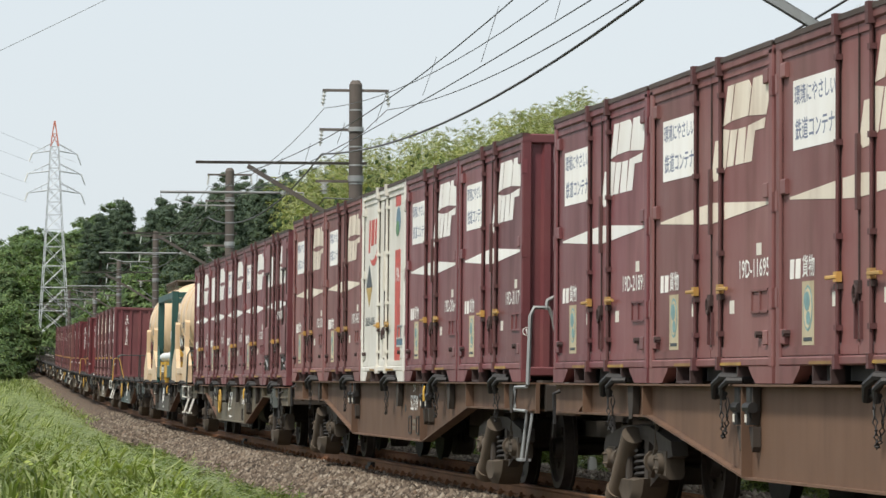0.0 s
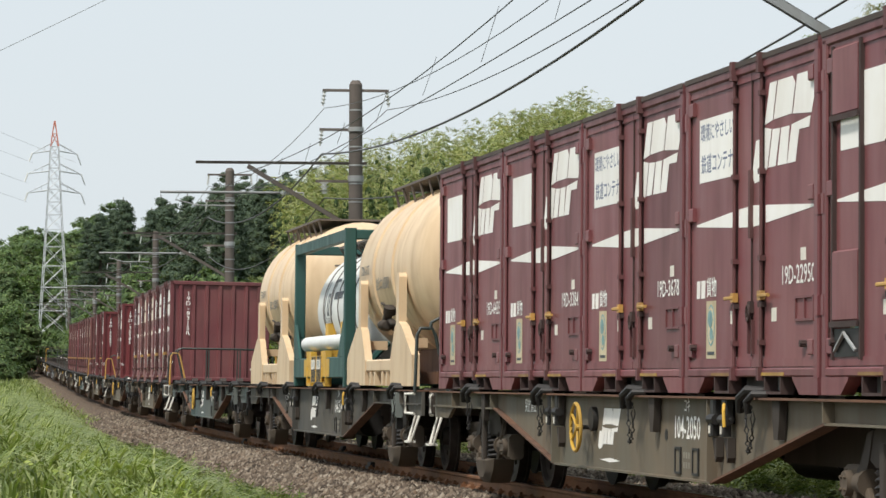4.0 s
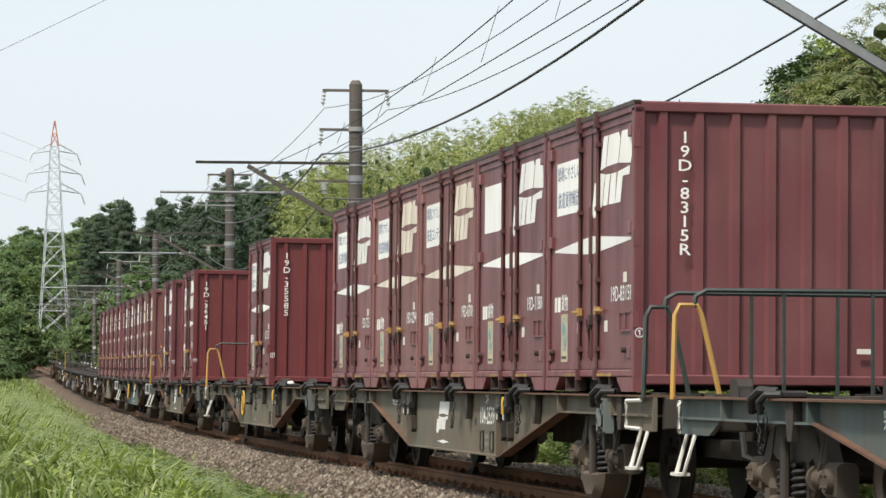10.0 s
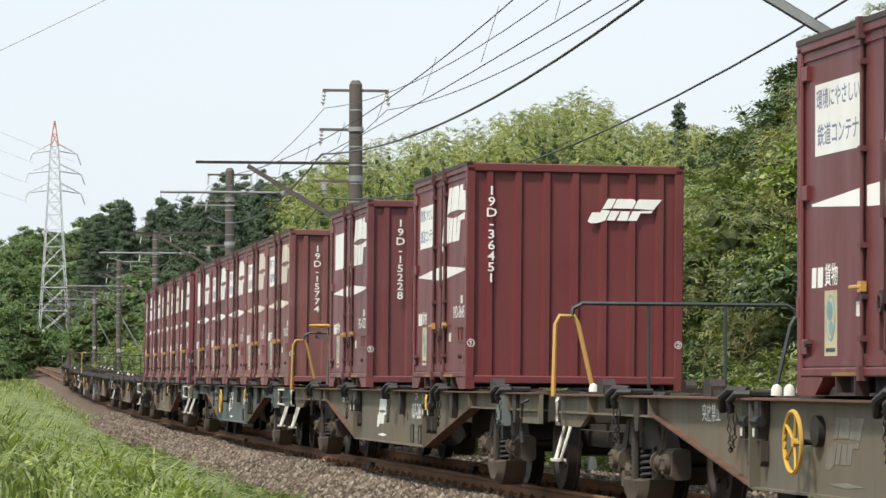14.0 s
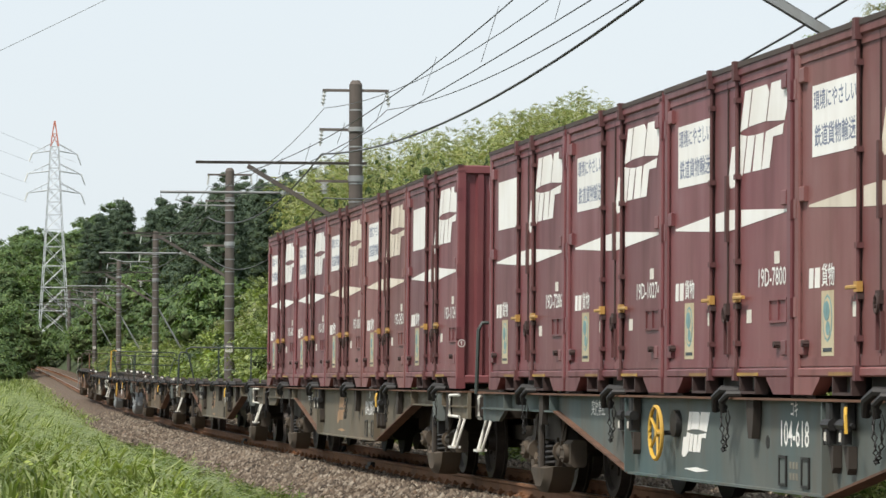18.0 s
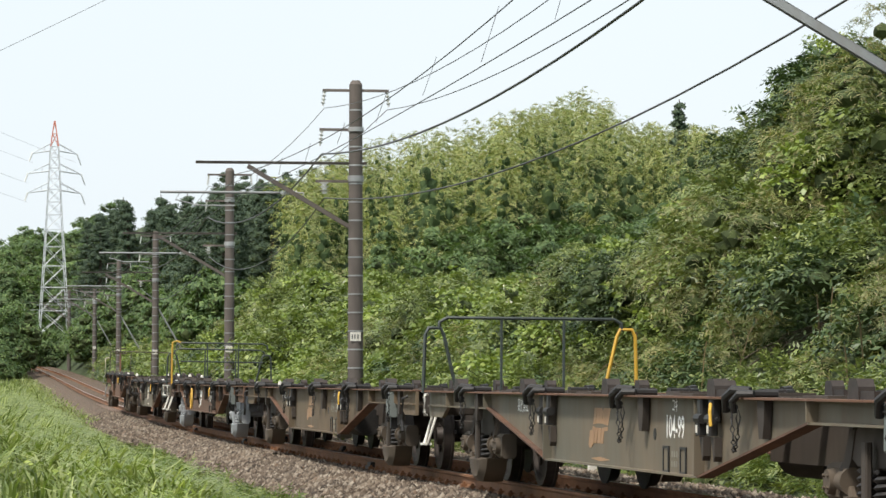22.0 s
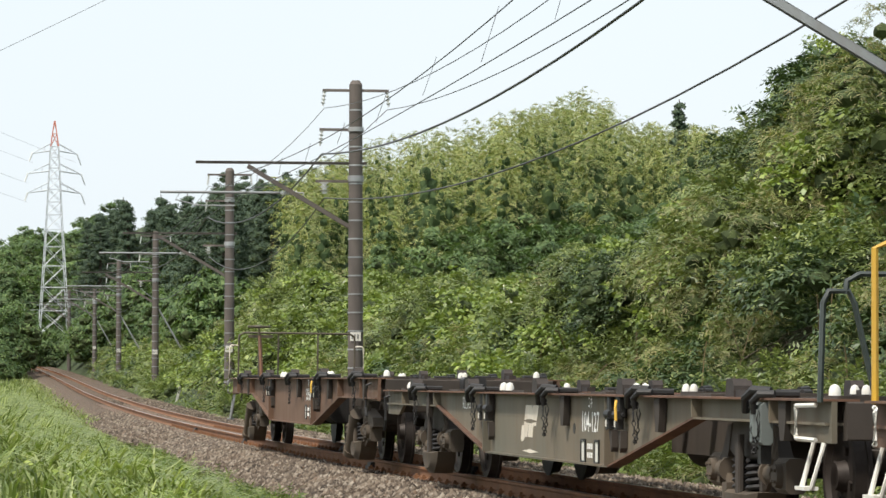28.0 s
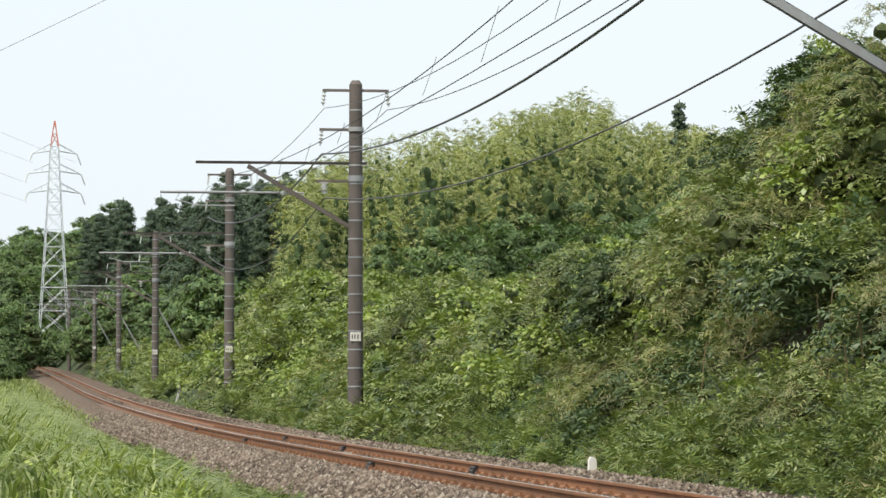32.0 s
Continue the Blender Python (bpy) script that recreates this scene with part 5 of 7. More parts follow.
LOCK = {y: lock_mesh(y) for y in (-1, 1)}
CHAIN = {y: chain_mesh(y) for y in (-1, 1)}


DECK_PAD = M().box(-0.16, 0.16, -0.18, 0.18, 0.985, 1.025).mesh("deck_pad", GRIME_SHADE)


def wagon(frame_mat, style="bar", bogie_mat=None, low=0.36, flat=2.95, steps=(), mid=0.84):
    """A low container wagon: fish-bellied sills, deck beams, bogies, couplers, locks and steps."""
    bogie_mat = bogie_mat or GRIME_SHADE
    step_mat = WHITE if style == "cast" else GALV
    low_y, low_z = (1.29, 0.39) if style == "cast" else (1.26, 0.24)
    ob = new("container_wagon")
    for y in (-1, 1):
        y0, y1 = (-1.17, -1.155) if y < 0 else (1.155, 1.17)
        web = M().prism([(-9.75, mid), (-6.05, mid), (-flat, low), (flat, low), (6.05, mid), (9.75, mid), (9.75, 1.0), (-9.75, 1.0)], 1, y0, y1)
        part("side_web", web, frame_mat, ob)
        path = [(-9.75, mid), (-6.05, mid), (-flat, low), (flat, low), (6.05, mid), (9.75, mid)]
        for (xa, za), (xb, zb) in zip(path[:-1], path[1:]):
            n = Vector((-(zb - za), 0, xb - xa)).normalized() * 0.018
            ya, yb = (-1.23, -1.1) if y < 0 else (1.1, 1.23)
            fl = M().add([(xa, ya, za), (xb, ya, zb), (xb, yb, zb), (xa, yb, za), (xa - n.x, ya, za - n.z), (xb - n.x, ya, zb - n.z), (xb - n.x, yb, zb - n.z), (xa - n.x, yb, za - n.z)],
                   [(0, 1, 2, 3), (4, 7, 6, 5), (0, 4, 5, 1), (2, 6, 7, 3), (1, 5, 6, 2), (0, 3, 7, 4)])
            slant = abs(za - zb) > 0.1
            part("bottom_flange", fl, RUSTY if slant and frame_mat is not FRAME_BROWN else frame_mat, ob, "rust-stained sill flange" if slant else "")
        ya, yb = (-1.27, -1.0) if y < 0 else (1.0, 1.27)
        part("top_flange", M().box(-9.8, 9.8, ya, yb, 0.987, 1.003), RUSTY if frame_mat is not FRAME_BROWN else FRAME_BROWN, ob)
        for x in (-8.4, -6.1, -flat, flat, 6.1, 8.4):
            zb = low if abs(x) < 5 else mid
            rib = M().box(x - 0.012, x + 0.012, min(y * 1.16, y * 1.255), max(y * 1.16, y * 1.255), zb, 0.985)
            part("web_rib", rib, frame_mat, ob)
        for k in range(5):
            c = (k - 2) * 3.82
            part("container_lock", LOCK[y], None, ob, at=Matrix.Translation((c + 0.52, 0, 0)))
            part("lock_chain", CHAIN[y], None, ob, at=Matrix.Translation((c + 0.54, 0, 0)))
            part("bracket_plate", HANGER[y], None, ob, at=Matrix.Translation((c + 1.05, 0, 0)))
    lever_group(ob, 3.3)
    for x in (-flat - 0.15, -flat + 0.19):
        lever_case(ob, x)
    deck = M()
    for x in np.arange(-9.55, 9.6, 0.955):
        deck.box(x - 0.06, x + 0.06, -1.15, 1.15, 0.86, 0.985)
    deck.box(-9.8, 9.8, -0.22, 0.22, 0.6, 0.97)
    for e in (-1, 1):
        deck.box(min(e * 5.6, e * 9.7), max(e * 5.6, e * 9.7), -0.4, 0.4, 0.46, 0.62)
        deck.box(min(e * 6.7, e * 7.5), max(e * 6.7, e * 7.5), -0.95, 0.95, 0.68, 0.86)
        deck.box(min(e * 3.2, e * 5.4), max(e * 3.2, e * 5.4), -0.7, 0.7, 0.5, 0.86)
    deck.box(-9.8, 9.8, -0.75, -0.6, 0.9, 0.99)
    deck.box(-9.8, 9.8, 0.6, 0.75, 0.9, 0.99)
    part("deck_frame", deck, GRIME_SHADE, ob)
    for k in range(5):
        for d in (-1.75, 1.75):
            for y in (-0.9, 0.9):
                part("deck_pad", DECK_PAD, None, ob, at=Matrix.Translation(((k - 2) * 3.82 + d, y, 0)))
    for e in (-1, 1):
        hs = M().box(min(e * 9.72, e * 9.84), max(e * 9.72, e * 9.84), -1.1, 1.1, 0.72, 0.985, 0.01)
        # the dark steel here also paints the shaded gap between wagons
        part("headstock", hs, GRIME_SHADE, ob)
        cp = M().box(min(e * 9.8, e * 10.12), max(e * 9.8, e * 10.12), -0.09, 0.09, 0.78, 0.98, 0.02).box(min(e * 10.0, e * 10.3), max(e * 10.0, e * 10.3), -0.16, 0.14, 0.74, 1.02, 0.03)
        part("coupler", cp, DARK, ob)
        hose = M().tube([(e * 9.85, -0.45, 0.8), (e * 10.0, -0.46, 0.5), (e * 10.18, -0.3, 0.42), (e * 10.28, -0.2, 0.6)], 0.03, 6)
        part("brake_hose", hose, DARK, ob)
        for y in (-1, 1):
            ya, yb = (-1.2, -1.16) if y < 0 else (1.16, 1.2)
            part("end_plate", M().prism([(e * 8.55, 0.84), (e * 8.95, 0.7), (e * 9.8, 0.7), (e * 9.8, 0.985), (e * 8.55, 0.985)], 1, ya, yb), frame_mat, ob)
            if e not in steps:
                lever = M().tube([(e * 9.45, y * 1.24, 0.93), (e * 9.45, y * 1.3, 0.9), (e * 9.4, y * 1.3, 0.62), (e * 9.46, y * 1.3, 0.5)], 0.02, 6)
                part("uncoupling_lever", lever, DARK, ob, "dark uncoupling lever")
                continue
            x0, x1 = e * 9.38, e * 9.62
            grab = M().tube([(x1, y * 1.26, 0.96), (x0, y * 1.33, 0.955), (x0 - 0.01, y * 1.33, 0.93), (x0 - 0.01, y * 1.33, 0.75), (x0, y * 1.33, 0.73), (x1, y * 1.26, 0.72)], 0.017, 6)
            part("grab_iron", grab, step_mat, ob, "pale steel grab iron")
            st = M().tube([(x0, y * 1.2, 0.7), (x0, y * low_y, low_z), (x1, y * low_y, low_z), (x1, y * 1.2, 0.7)], 0.018, 6)
            st.box(min(x0, x1), max(x0, x1), y * low_y - 0.05, y * low_y + 0.05, low_z - 0.015, low_z + 0.01)
            part("foot_step", st, step_mat, ob, "pale steel foot step")
    if style == "cast":
        box_ = M().box(8.0, 8.32, -1.29, -1.2, 0.66, 0.97, 0.02).box(8.06, 8.26, -1.305, -1.29, 0.72, 0.92)
        part("equipment_box", box_, BOX_GREY, ob, "pale grey-green equipment box")
        part("box_bracket", M().box(8.12, 8.2, -1.26, -1.18, 0.52, 0.66), DARK, ob)
    gear = M().cyl((-1.6, -0.35, 0.5), (-0.4, -0.35, 0.5), 0.22, 14).cyl((0.5, 0.3, 0.5), (1.9, 0.3, 0.5), 0.2, 14).cyl((-5.0, 0.2, 0.62), (5.0, 0.2, 0.62), 0.025, 6).box(-2.4, -1.9, -0.6, 0.1, 0.4, 0.75)
    part("brake_gear", gear, DARK, ob)
    for x in (-7.1, 7.1):
        bogie(ob, x, bogie_mat, style)
    return ob


def hand_wheel(ob, x):
    m = M()
    m.tube([(x + 0.215 * math.cos(a), -1.31, 0.7 + 0.215 * math.sin(a)) for a in np.linspace(0, 2 * math.pi, 25)], 0.017, 6)
    for a in range(5):
        m.tube([(x, -1.3, 0.7), (x + 0.11 * math.cos(a * 1.257), -1.302, 0.7 + 0.11 * math.sin(a * 1.257)), (x + 0.215 * math.cos(a * 1.257), -1.31, 0.7 + 0.215 * math.sin(a * 1.257))], 0.013, 5)
    m.cyl((x, -1.28, 0.7), (x, -1.315, 0.7), 0.035, 10)
    part("gear_disc", M().cyl((x + 0.22, -1.17, 0.78), (x + 0.22, -1.22, 0.78), 0.11, 16), DARK, ob)
    wheel = part("hand_wheel", m, YELLOW, ob, "yellow brake hand wheel")
    part("wheel_shaft", M().cyl((x, -1.17, 0.7), (x, -1.28, 0.7), 0.02, 8), DARK, wheel)


def end_rail(ob, e, mat, grip, tall=0.86, second=False, far=None, post=False, slim=False):
    """The guard rail across a wagon's end, with a gripping hoop at each corner."""
    x = e * 9.79
    m = M().tube([(x, -1.1, 0.86 + tall), (x, -1.09, 0.95 + tall), (x, -1.0, 1.0 + tall), (x, 1.0, 1.0 + tall), (x, 1.09, 0.95 + tall), (x, 1.1, 0.86 + tall)], 0.022, 6)
    for y in (-0.35, 0.4):
        m.tube([(x, y, 1.0), (x, y, 1.0 + tall)], 0.018, 5)
    if second:
        m.tube([(x, -1.0, 1.0 + tall * 0.55), (x, 1.0, 1.0 + tall * 0.55)], 0.018, 5)
    part("guard_rail", m, mat, ob, "pipe guard rail across the wagon end")
    if post:
        part("grab_post", M().tube([(x, -1.2, 0.98), (x, -1.2, 1.0 + tall), (x, -1.1, 1.04 + tall), (x, -1.0, 1.0 + tall)], 0.024, 6), grip, ob, "yellow grab post")
        return
    for y in (-1.15, 1.15):
        k = -1 if y < 0 else 1
        if slim:
            part("end_post", M().tube([(x, k * 1.1, 0.98), (x, k * 1.1, 0.87 + tall)], 0.02, 6), mat, ob)
            g = M().tube([(x, k * 1.1, 1.0), (x, k * 1.27, 1.0), (x, k * 1.27, 0.72 + tall), (x, k * 1.24, 0.76 + tall), (x, k * 1.1, 0.76 + tall)], 0.015, 6)
            part("grab_hoop", g, grip, ob, "thin pale grab hoop")
            continue
        g = M().tube([(x, k * 1.28, 0.98), (x, k * 1.26, 0.8 + tall), (x, k * 1.22, 0.88 + tall), (x, k * 1.08, 0.88 + tall), (x, k * 1.04, 0.8 + tall), (x, k * 0.88, 0.98)], 0.022, 6)
        part("grab_hoop", g, grip if y < 0 or far is None else far, ob, "painted grab hoop")


def brake_stand(ob, e, mat):
    x = e * 9.5
    m = M().tube([(x, -0.75, 1.0), (x, -0.75, 1.95)], 0.02, 6).cyl((x, -0.75, 1.0), (x, -0.75, 1.05), 0.06, 10)
    m.box(x - 0.02, x + 0.02, -0.95, -0.5, 1.76, 1.82)
    part("brake_stand", m, OLD_STEEL if mat is YELLOW else RAIL_BROWN, ob, "rusty vertical brake wheel stand")
    part("stand_brace", M().tube([(x - e * 0.55, -0.75, 1.0), (x - e * 0.42, -0.75, 1.3), (x - e * 0.1, -0.75, 1.8)], 0.032, 4), RUSTY, ob, "rusty flat brace")
    r = 0.28 if mat is YELLOW else 0.2
    rim = M().tube([(x + r * math.cos(a), -0.75 + r * math.sin(a), 1.97) for a in np.linspace(0, 2 * math.pi, 25)], 0.022, 6)
    for a in range(4):
        rim.tube([(x, -0.75, 1.95), (x + r * math.cos(a * 1.571), -0.75 + r * math.sin(a * 1.571), 1.97)], 0.016, 5)
    part("brake_wheel", rim, mat, ob, "brake hand wheel lying flat on its stand")


def corner_lamps(ob, xs):
    for x in xs:
        for y in (-1.0, 1.0):
            m = M().lathe([(0, 0.045), (0.05, 0.042), (0.075, 0.028), (0.088, 0.0)], 2, (x, y, 1.02), 12)
            part("white_cone", m, WHITE, ob, "white lock cone cover")


CENTRES = [164.72, 144.13, 123.54, 102.94, 82.36, 61.77, 41.16, 20.52, -0.05, -20.61, -41.23, -61.88, -82.52, -103.08, -123.63]
TRAVEL = [(t, s) for t, s in enumerate([-142.3, -133.78, -125.24, -116.66, -108.04, -99.36, -90.62, -81.82, -72.95, -64.02, -55.03, -45.98, -36.87, -27.72, -18.52, -9.28, 0.0, 9.31, 18.65, 28.02, 37.42, 46.85, 56.33, 65.86, 75.46, 85.14, 94.93, 104.87, 114.97, 125.3, 135.89, 146.81, 158.11])]
MOVING = []


def wagon_pose(s):
    """The pose of a wagon whose middle is at s: both bogies on the curve."""
    a, b = P(s + 7.1), P(s - 7.1)
    d = (a - b).normalized()
    y = Vector((0, 0, 1)).cross(d).normalized()
    q = Matrix((d, y, d.cross(y))).transposed().to_4x4()
    return Matrix.Translation((a + b) / 2) @ q @ Matrix.Rotation(float(cant(s)), 4, "X")


FRAMES = [FRAME_BROWN, FRAME_BROWN, FRAME_GREY, FRAME_SOOT, FRAME_TEAL, FRAME_GREY, FRAME_GREY, FRAME_GREY, FRAME_TEAL, FRAME_GREY, FRAME_GREY, FRAME_OLIVE, FRAME_BROWN, FRAME_GREY, FRAME_BROWN]
W_LABEL = {FRAME_OLIVE: "olive-brown weathered flat container wagon", FRAME_BROWN: "brown weathered flat container wagon", FRAME_GREY: "grey-green weathered flat container wagon", FRAME_TEAL: "blue-green weathered flat container wagon", FRAME_SOOT: "sooty dark grey flat container wagon"}
LOADED = {0, 1, 2, 3, 5, 6, 7, 8, 9}


# the ends with foot steps: 1 ahead, -1 behind
STEPS = [(), (1,), (-1,), (1,), (-1,), (1,), (-1,), (-1,), (1, -1), (1,), (1, -1), (), (-1,), (1,), (-1,)]


# how much higher the decks of the older wagons ride
DECK_UP = {0: 0.1, 1: 0.1, 14: 0.15}


def build_wagons():
    for i, c in enumerate(CENTRES):
        key = (FRAMES[i], "bar" if FRAMES[i] is FRAME_BROWN and i not in (11, 12) else "cast", SILVER if i == 12 else CAST if i == 14 else GRIME_SHADE)
        low = {0: 0.41, 1: 0.41, 12: 0.45, 14: 0.46}.get(i, 0.345 if i < 10 else 0.375)
        ob = wagon(*key, low - DECK_UP.get(i, 0), 4.3 if i == 12 else 2.95, STEPS[i], 0.74 if i in DECK_UP else 0.84)
        tagged(ob, W_LABEL[FRAMES[i]] + (", loaded, on the rails" if i in LOADED else ", empty, on the rails"), "freight wagon", "wagons of the goods train")
        if WAGON_NO[i]:
            lettering(WAGON_NO[i], ob, on_side(2.0, -1.1735, 0.74, 0.26, 0.88), FADED_MARK if i in (6, 11) else None)
            for x in (1.62, 2.2):
                fr = M()
                for x0, x1, z0, z1 in ((0, 0.2, 0, 0.02), (0, 0.2, 0.2, 0.22), (0, 0.025, 0.02, 0.2), (0.175, 0.2, 0.02, 0.2)):
                    fr.box(x + x0, x + x1, -1.185, -1.171, 0.37 + z0, 0.37 + z1)
                card = part("card_frame", fr, DARK, ob)
                part("card", M().box(x + 0.025, x + 0.175, -1.176, -1.171, 0.39, 0.57), WHITE if i > 12 else FRAMES[i], card)
            lettering("コキ", ob, on_side(2.0, -1.1735, 0.92, 0.13, 0.8))
            if key[1] == "cast":
                lettering("突放禁止", ob, on_side(-4.35, -1.1735, 0.87, 0.15, 0.95))
            bars = M()
            for z in (0.5, 0.42):
                for x in (1.88, 1.96, 2.04):
                    poly_side(bars, [(x, z), (x + 0.05, z), (x + 0.05, z + 0.05), (x, z + 0.05)], -1.17)
            part("lettering_bars", bars, MARK if i > 12 else FADED_MARK, ob, "row of small white lettering bars")
            if FRAMES[i] is not FRAME_BROWN or i in (11, 12):
                em = M()
                emblem(em, -1.2, 0.56, 0.72, 0.32, -1.17)
                poly_side(em, [(-1.2, 0.42), (-0.8, 0.4), (-0.4, 0.42), (-0.8, 0.44)], -1.17)
                part("emblem", em, FADED_MARK if i == 6 else CREAM_MARK if i == 13 else MARK if i not in (9, 10, 11) else TAN_MARK, ob, "white leaning block mark")
            hole = M().cyl((1.3, -1.174, 0.68), (1.3, -1.15, 0.68), 0.05, 12)
            part("web_hole", hole, DARK, ob)
        if i in (2, 4, 6, 8, 12):
            hand_wheel(ob, -1.6)
        MOVING.append((ob, c, Matrix()))
        if i == 4 or i == 6:
            end_rail(ob, -1, RAIL_GREEN, ORANGE, far=None if i == 4 else RAIL_GREEN)
        if i in (10, 8, 5, 3):
            end_rail(ob, -1 if i in (10, 8) else 1, RAIL_GREEN, RAIL_GREEN, far=YELLOW if i == 10 else None)
        if i == 1:
            end_rail(ob, 1, GALV, GALV)
        if i == 12:
            end_rail(ob, -1, RAIL_GREEN, YELLOW, 1.0, True, post=True)
        if i in (7, 14):
            end_rail(ob, -1, RAIL_BROWN if i == 14 else RAIL_GREEN, CREAM_MARK if i == 14 else ORANGE, slim=i == 14)
            brake_stand(ob, -1, YELLOW if i == 7 else RAIL_BROWN)
        if i == 13:
            end_rail(ob, 1, RAIL_GREEN, RAIL_GREEN)
        if i in (6, 12, 13, 14):
            corner_lamps(ob, [-9.3, -5.6] if i == 12 else [-9.3, -3.1, -2.76, 3.1, 3.45, 9.2])


build_wagons()


def deck_guides():
    """Upright container stops on the bare decks."""
    m = M().prism([(-0.13, 1.0), (0.13, 1.0), (0.12, 1.09), (0.07, 1.145), (-0.09, 1.145), (-0.12, 1.09)], 1, -0.06, 0.06)
    m.box(0.13, 0.45, -0.05, 0.05, 1.0, 1.06)
    me = m.mesh("container_stop", WHEEL)
    for ob, c, off in list(MOVING):
        i = CENTRES.index(c)
        slots = {4: range(5), 6: (0, 1, 3, 4), 7: (0, 4)}.get(i, range(5) if i >= 10 else ())
        for k in slots:
            for y in (-1.05, 1.05):
                part("container_stop", me, None, ob, at=Matrix.Translation(((2 - k) * 3.82 - 0.9, y, 0)))


deck_guides()


def lift_decks():
    """Raise all but the bogies of the older wagons."""
    for i, up in DECK_UP.items():
        for child in MOVING[i][0].children:
            if not child.name.startswith("bogie"):
                child.matrix_basis = Matrix.Translation((0, 0, up)) @ child.matrix_basis


lift_decks()


# how far the row of containers sits off each wagon's middle
SHIFT = {0: -0.25, 1: -0.45, 2: 0.15, 5: -0.42, 6: 0.08, 8: 0.2, 9: -0.4}


def build_loads():
    old, slogan = container(MAROON), container(MAROON, "slogan")
    warm = container(MAROON_WARM, "slogan")
    red = container(RED, "red")
    vent = container(MAROON, "vent")
    white = container(WHITE, "white")
    kinds = {"old": (old, "maroon steel goods container with faded white panels"), "slogan": (slogan, "maroon steel goods container with cream stripe"), "warm": (warm, "weathered maroon goods container with rust stains"),
             "red": (red, "clean red-brown steel goods container"), "vent": (vent, "maroon vented goods container"), "white": (white, "white goods container with a red stripe")}
    used, todo = set(), []
    pattern = ["slogan", "warm", "old", "slogan", "warm"]
    for (w, k) in sorted(set(BOX_NO) | {(1, 2)}):
        name = "white" if (w, k) == (1, 2) else "old" if (w, k) == (2, 4) else "red" if w in (6, 7) and (w, k) != (7, 3) else "vent" if (w, k) == (2, 0) else pattern[(w * 3 + k * 2) % 5]
        src, label = kinds[name]
        off = Matrix.Translation(((2 - k) * 3.85 + SHIFT.get(w, 0), 0, 1.03 + 0.8 * DECK_UP.get(w, 0)))
        if name in used:
            ob = copy_thing(src, off)
        else:
            ob, src.matrix_basis = src, off
            used.add(name)
        tagged(ob, label + " on a flat wagon", "container", "containers on the train")
        todo.append((ob, w, k, name))
        MOVING.append((ob, CENTRES[w], off))
    for ob, w, k, name in todo:
        no = BOX_NO.get((w, k), "UR19A-16195")
        lettering(no, ob, on_side((0.8 if name == "vent" else 1.29) if name != "white" else -1.22, -1.199 if name != "vent" else -1.235, (1.14 if name == "vent" else 0.85) if name != "white" else 0.78, 0.19 if name != "white" else 0.16, 1.0 if name != "white" else 0.9), INK if name == "white" else None)
        if (k == 0 and name != "vent") or w in (6, 7):
            lettering(column(no), ob, on_end(CL / 2 + 0.007, -0.95 if name == "red" else -0.78, 1.7, 0.14, 1.25))
            lettering("①", ob, on_end(CL / 2 + 0.007, -1.17, 0.5, 0.1))
            lettering("②", ob, on_end(CL / 2 + 0.007, 1.17, 0.5, 0.1))
            if name == "red":
                em = M()
                emblem(em, -0.1, 1.88, 0.68, 0.24, 0)
                part("end_emblem", em, MARK, ob, "white leaning block mark", at=Matrix.Translation((CL / 2 - 0.008, 0.3, 0)) @ Matrix.Rotation(radians(90), 4, "Z"))
            if name != "red":
                part("paper_label", M().box(CL / 2 - 0.012, CL / 2 - 0.006, 0.76, 0.9, 0.34, 0.385), PAPER, ob)
        if name in ("slogan", "warm", "red"):
            lettering("環境にやさしい", ob, on_side(-0.98, -1.1985, 2.04, 0.148, 0.98), BLUE_GREY)
            lettering("鉄道貨物輸送" if w in (8, 9) or (w, k) in ((5, 0), (5, 3), (5, 4)) else "鉄道コンテナ", ob, on_side(-0.98, -1.1985, 1.79, 0.165, 0.98), BLUE_GREY)
    tanks = [TANK[0], copy_thing(TANK[0], Matrix())]
    for x, src_no in ((6.17, 0), (-6.7, 1)):
        ob = tanks[src_no]
        tagged(ob, "cream cylindrical tank container with dark top walkway", "tank container", "tanks on the train")
        lettering("UT20A-5137" if src_no == 0 else "UT20A-5191", ob, Matrix.Translation((-1.8, -1.145, 1.56)) @ SIDE_TEXT @ Matrix.Diagonal((0.15, 0.17, 0.2, 1)), INK)
        lettering("塩化ビニル樹脂専用", ob, Matrix.Translation((-0.12, -1.145, 1.34)) @ SIDE_TEXT @ Matrix.Diagonal((0.13, 0.17, 0.18, 1)), INK)
        MOVING.append((ob, CENTRES[3], Matrix.Translation((x, 0, 1.03))))
    ob = frame_tank()
    tagged(ob, "pale tank in a dark green frame with yellow fork pockets", "tank container")
    lettering("JT14G-95001", ob, Matrix.Translation((-1.0, -0.925, 0.98)) @ SIDE_TEXT @ Matrix.Diagonal((0.13, 0.15, 0.15, 1)), INK)
    MOVING.append((ob, CENTRES[3], Matrix.Translation((-0.13, 0, 1.03))))


TANK = [tank_container()]
build_loads()
# ---------------------------------------------------------------- leaves and woods
def unit(v):
    return v / np.maximum(np.linalg.norm(v, axis=1), 1e-6)[:, None]


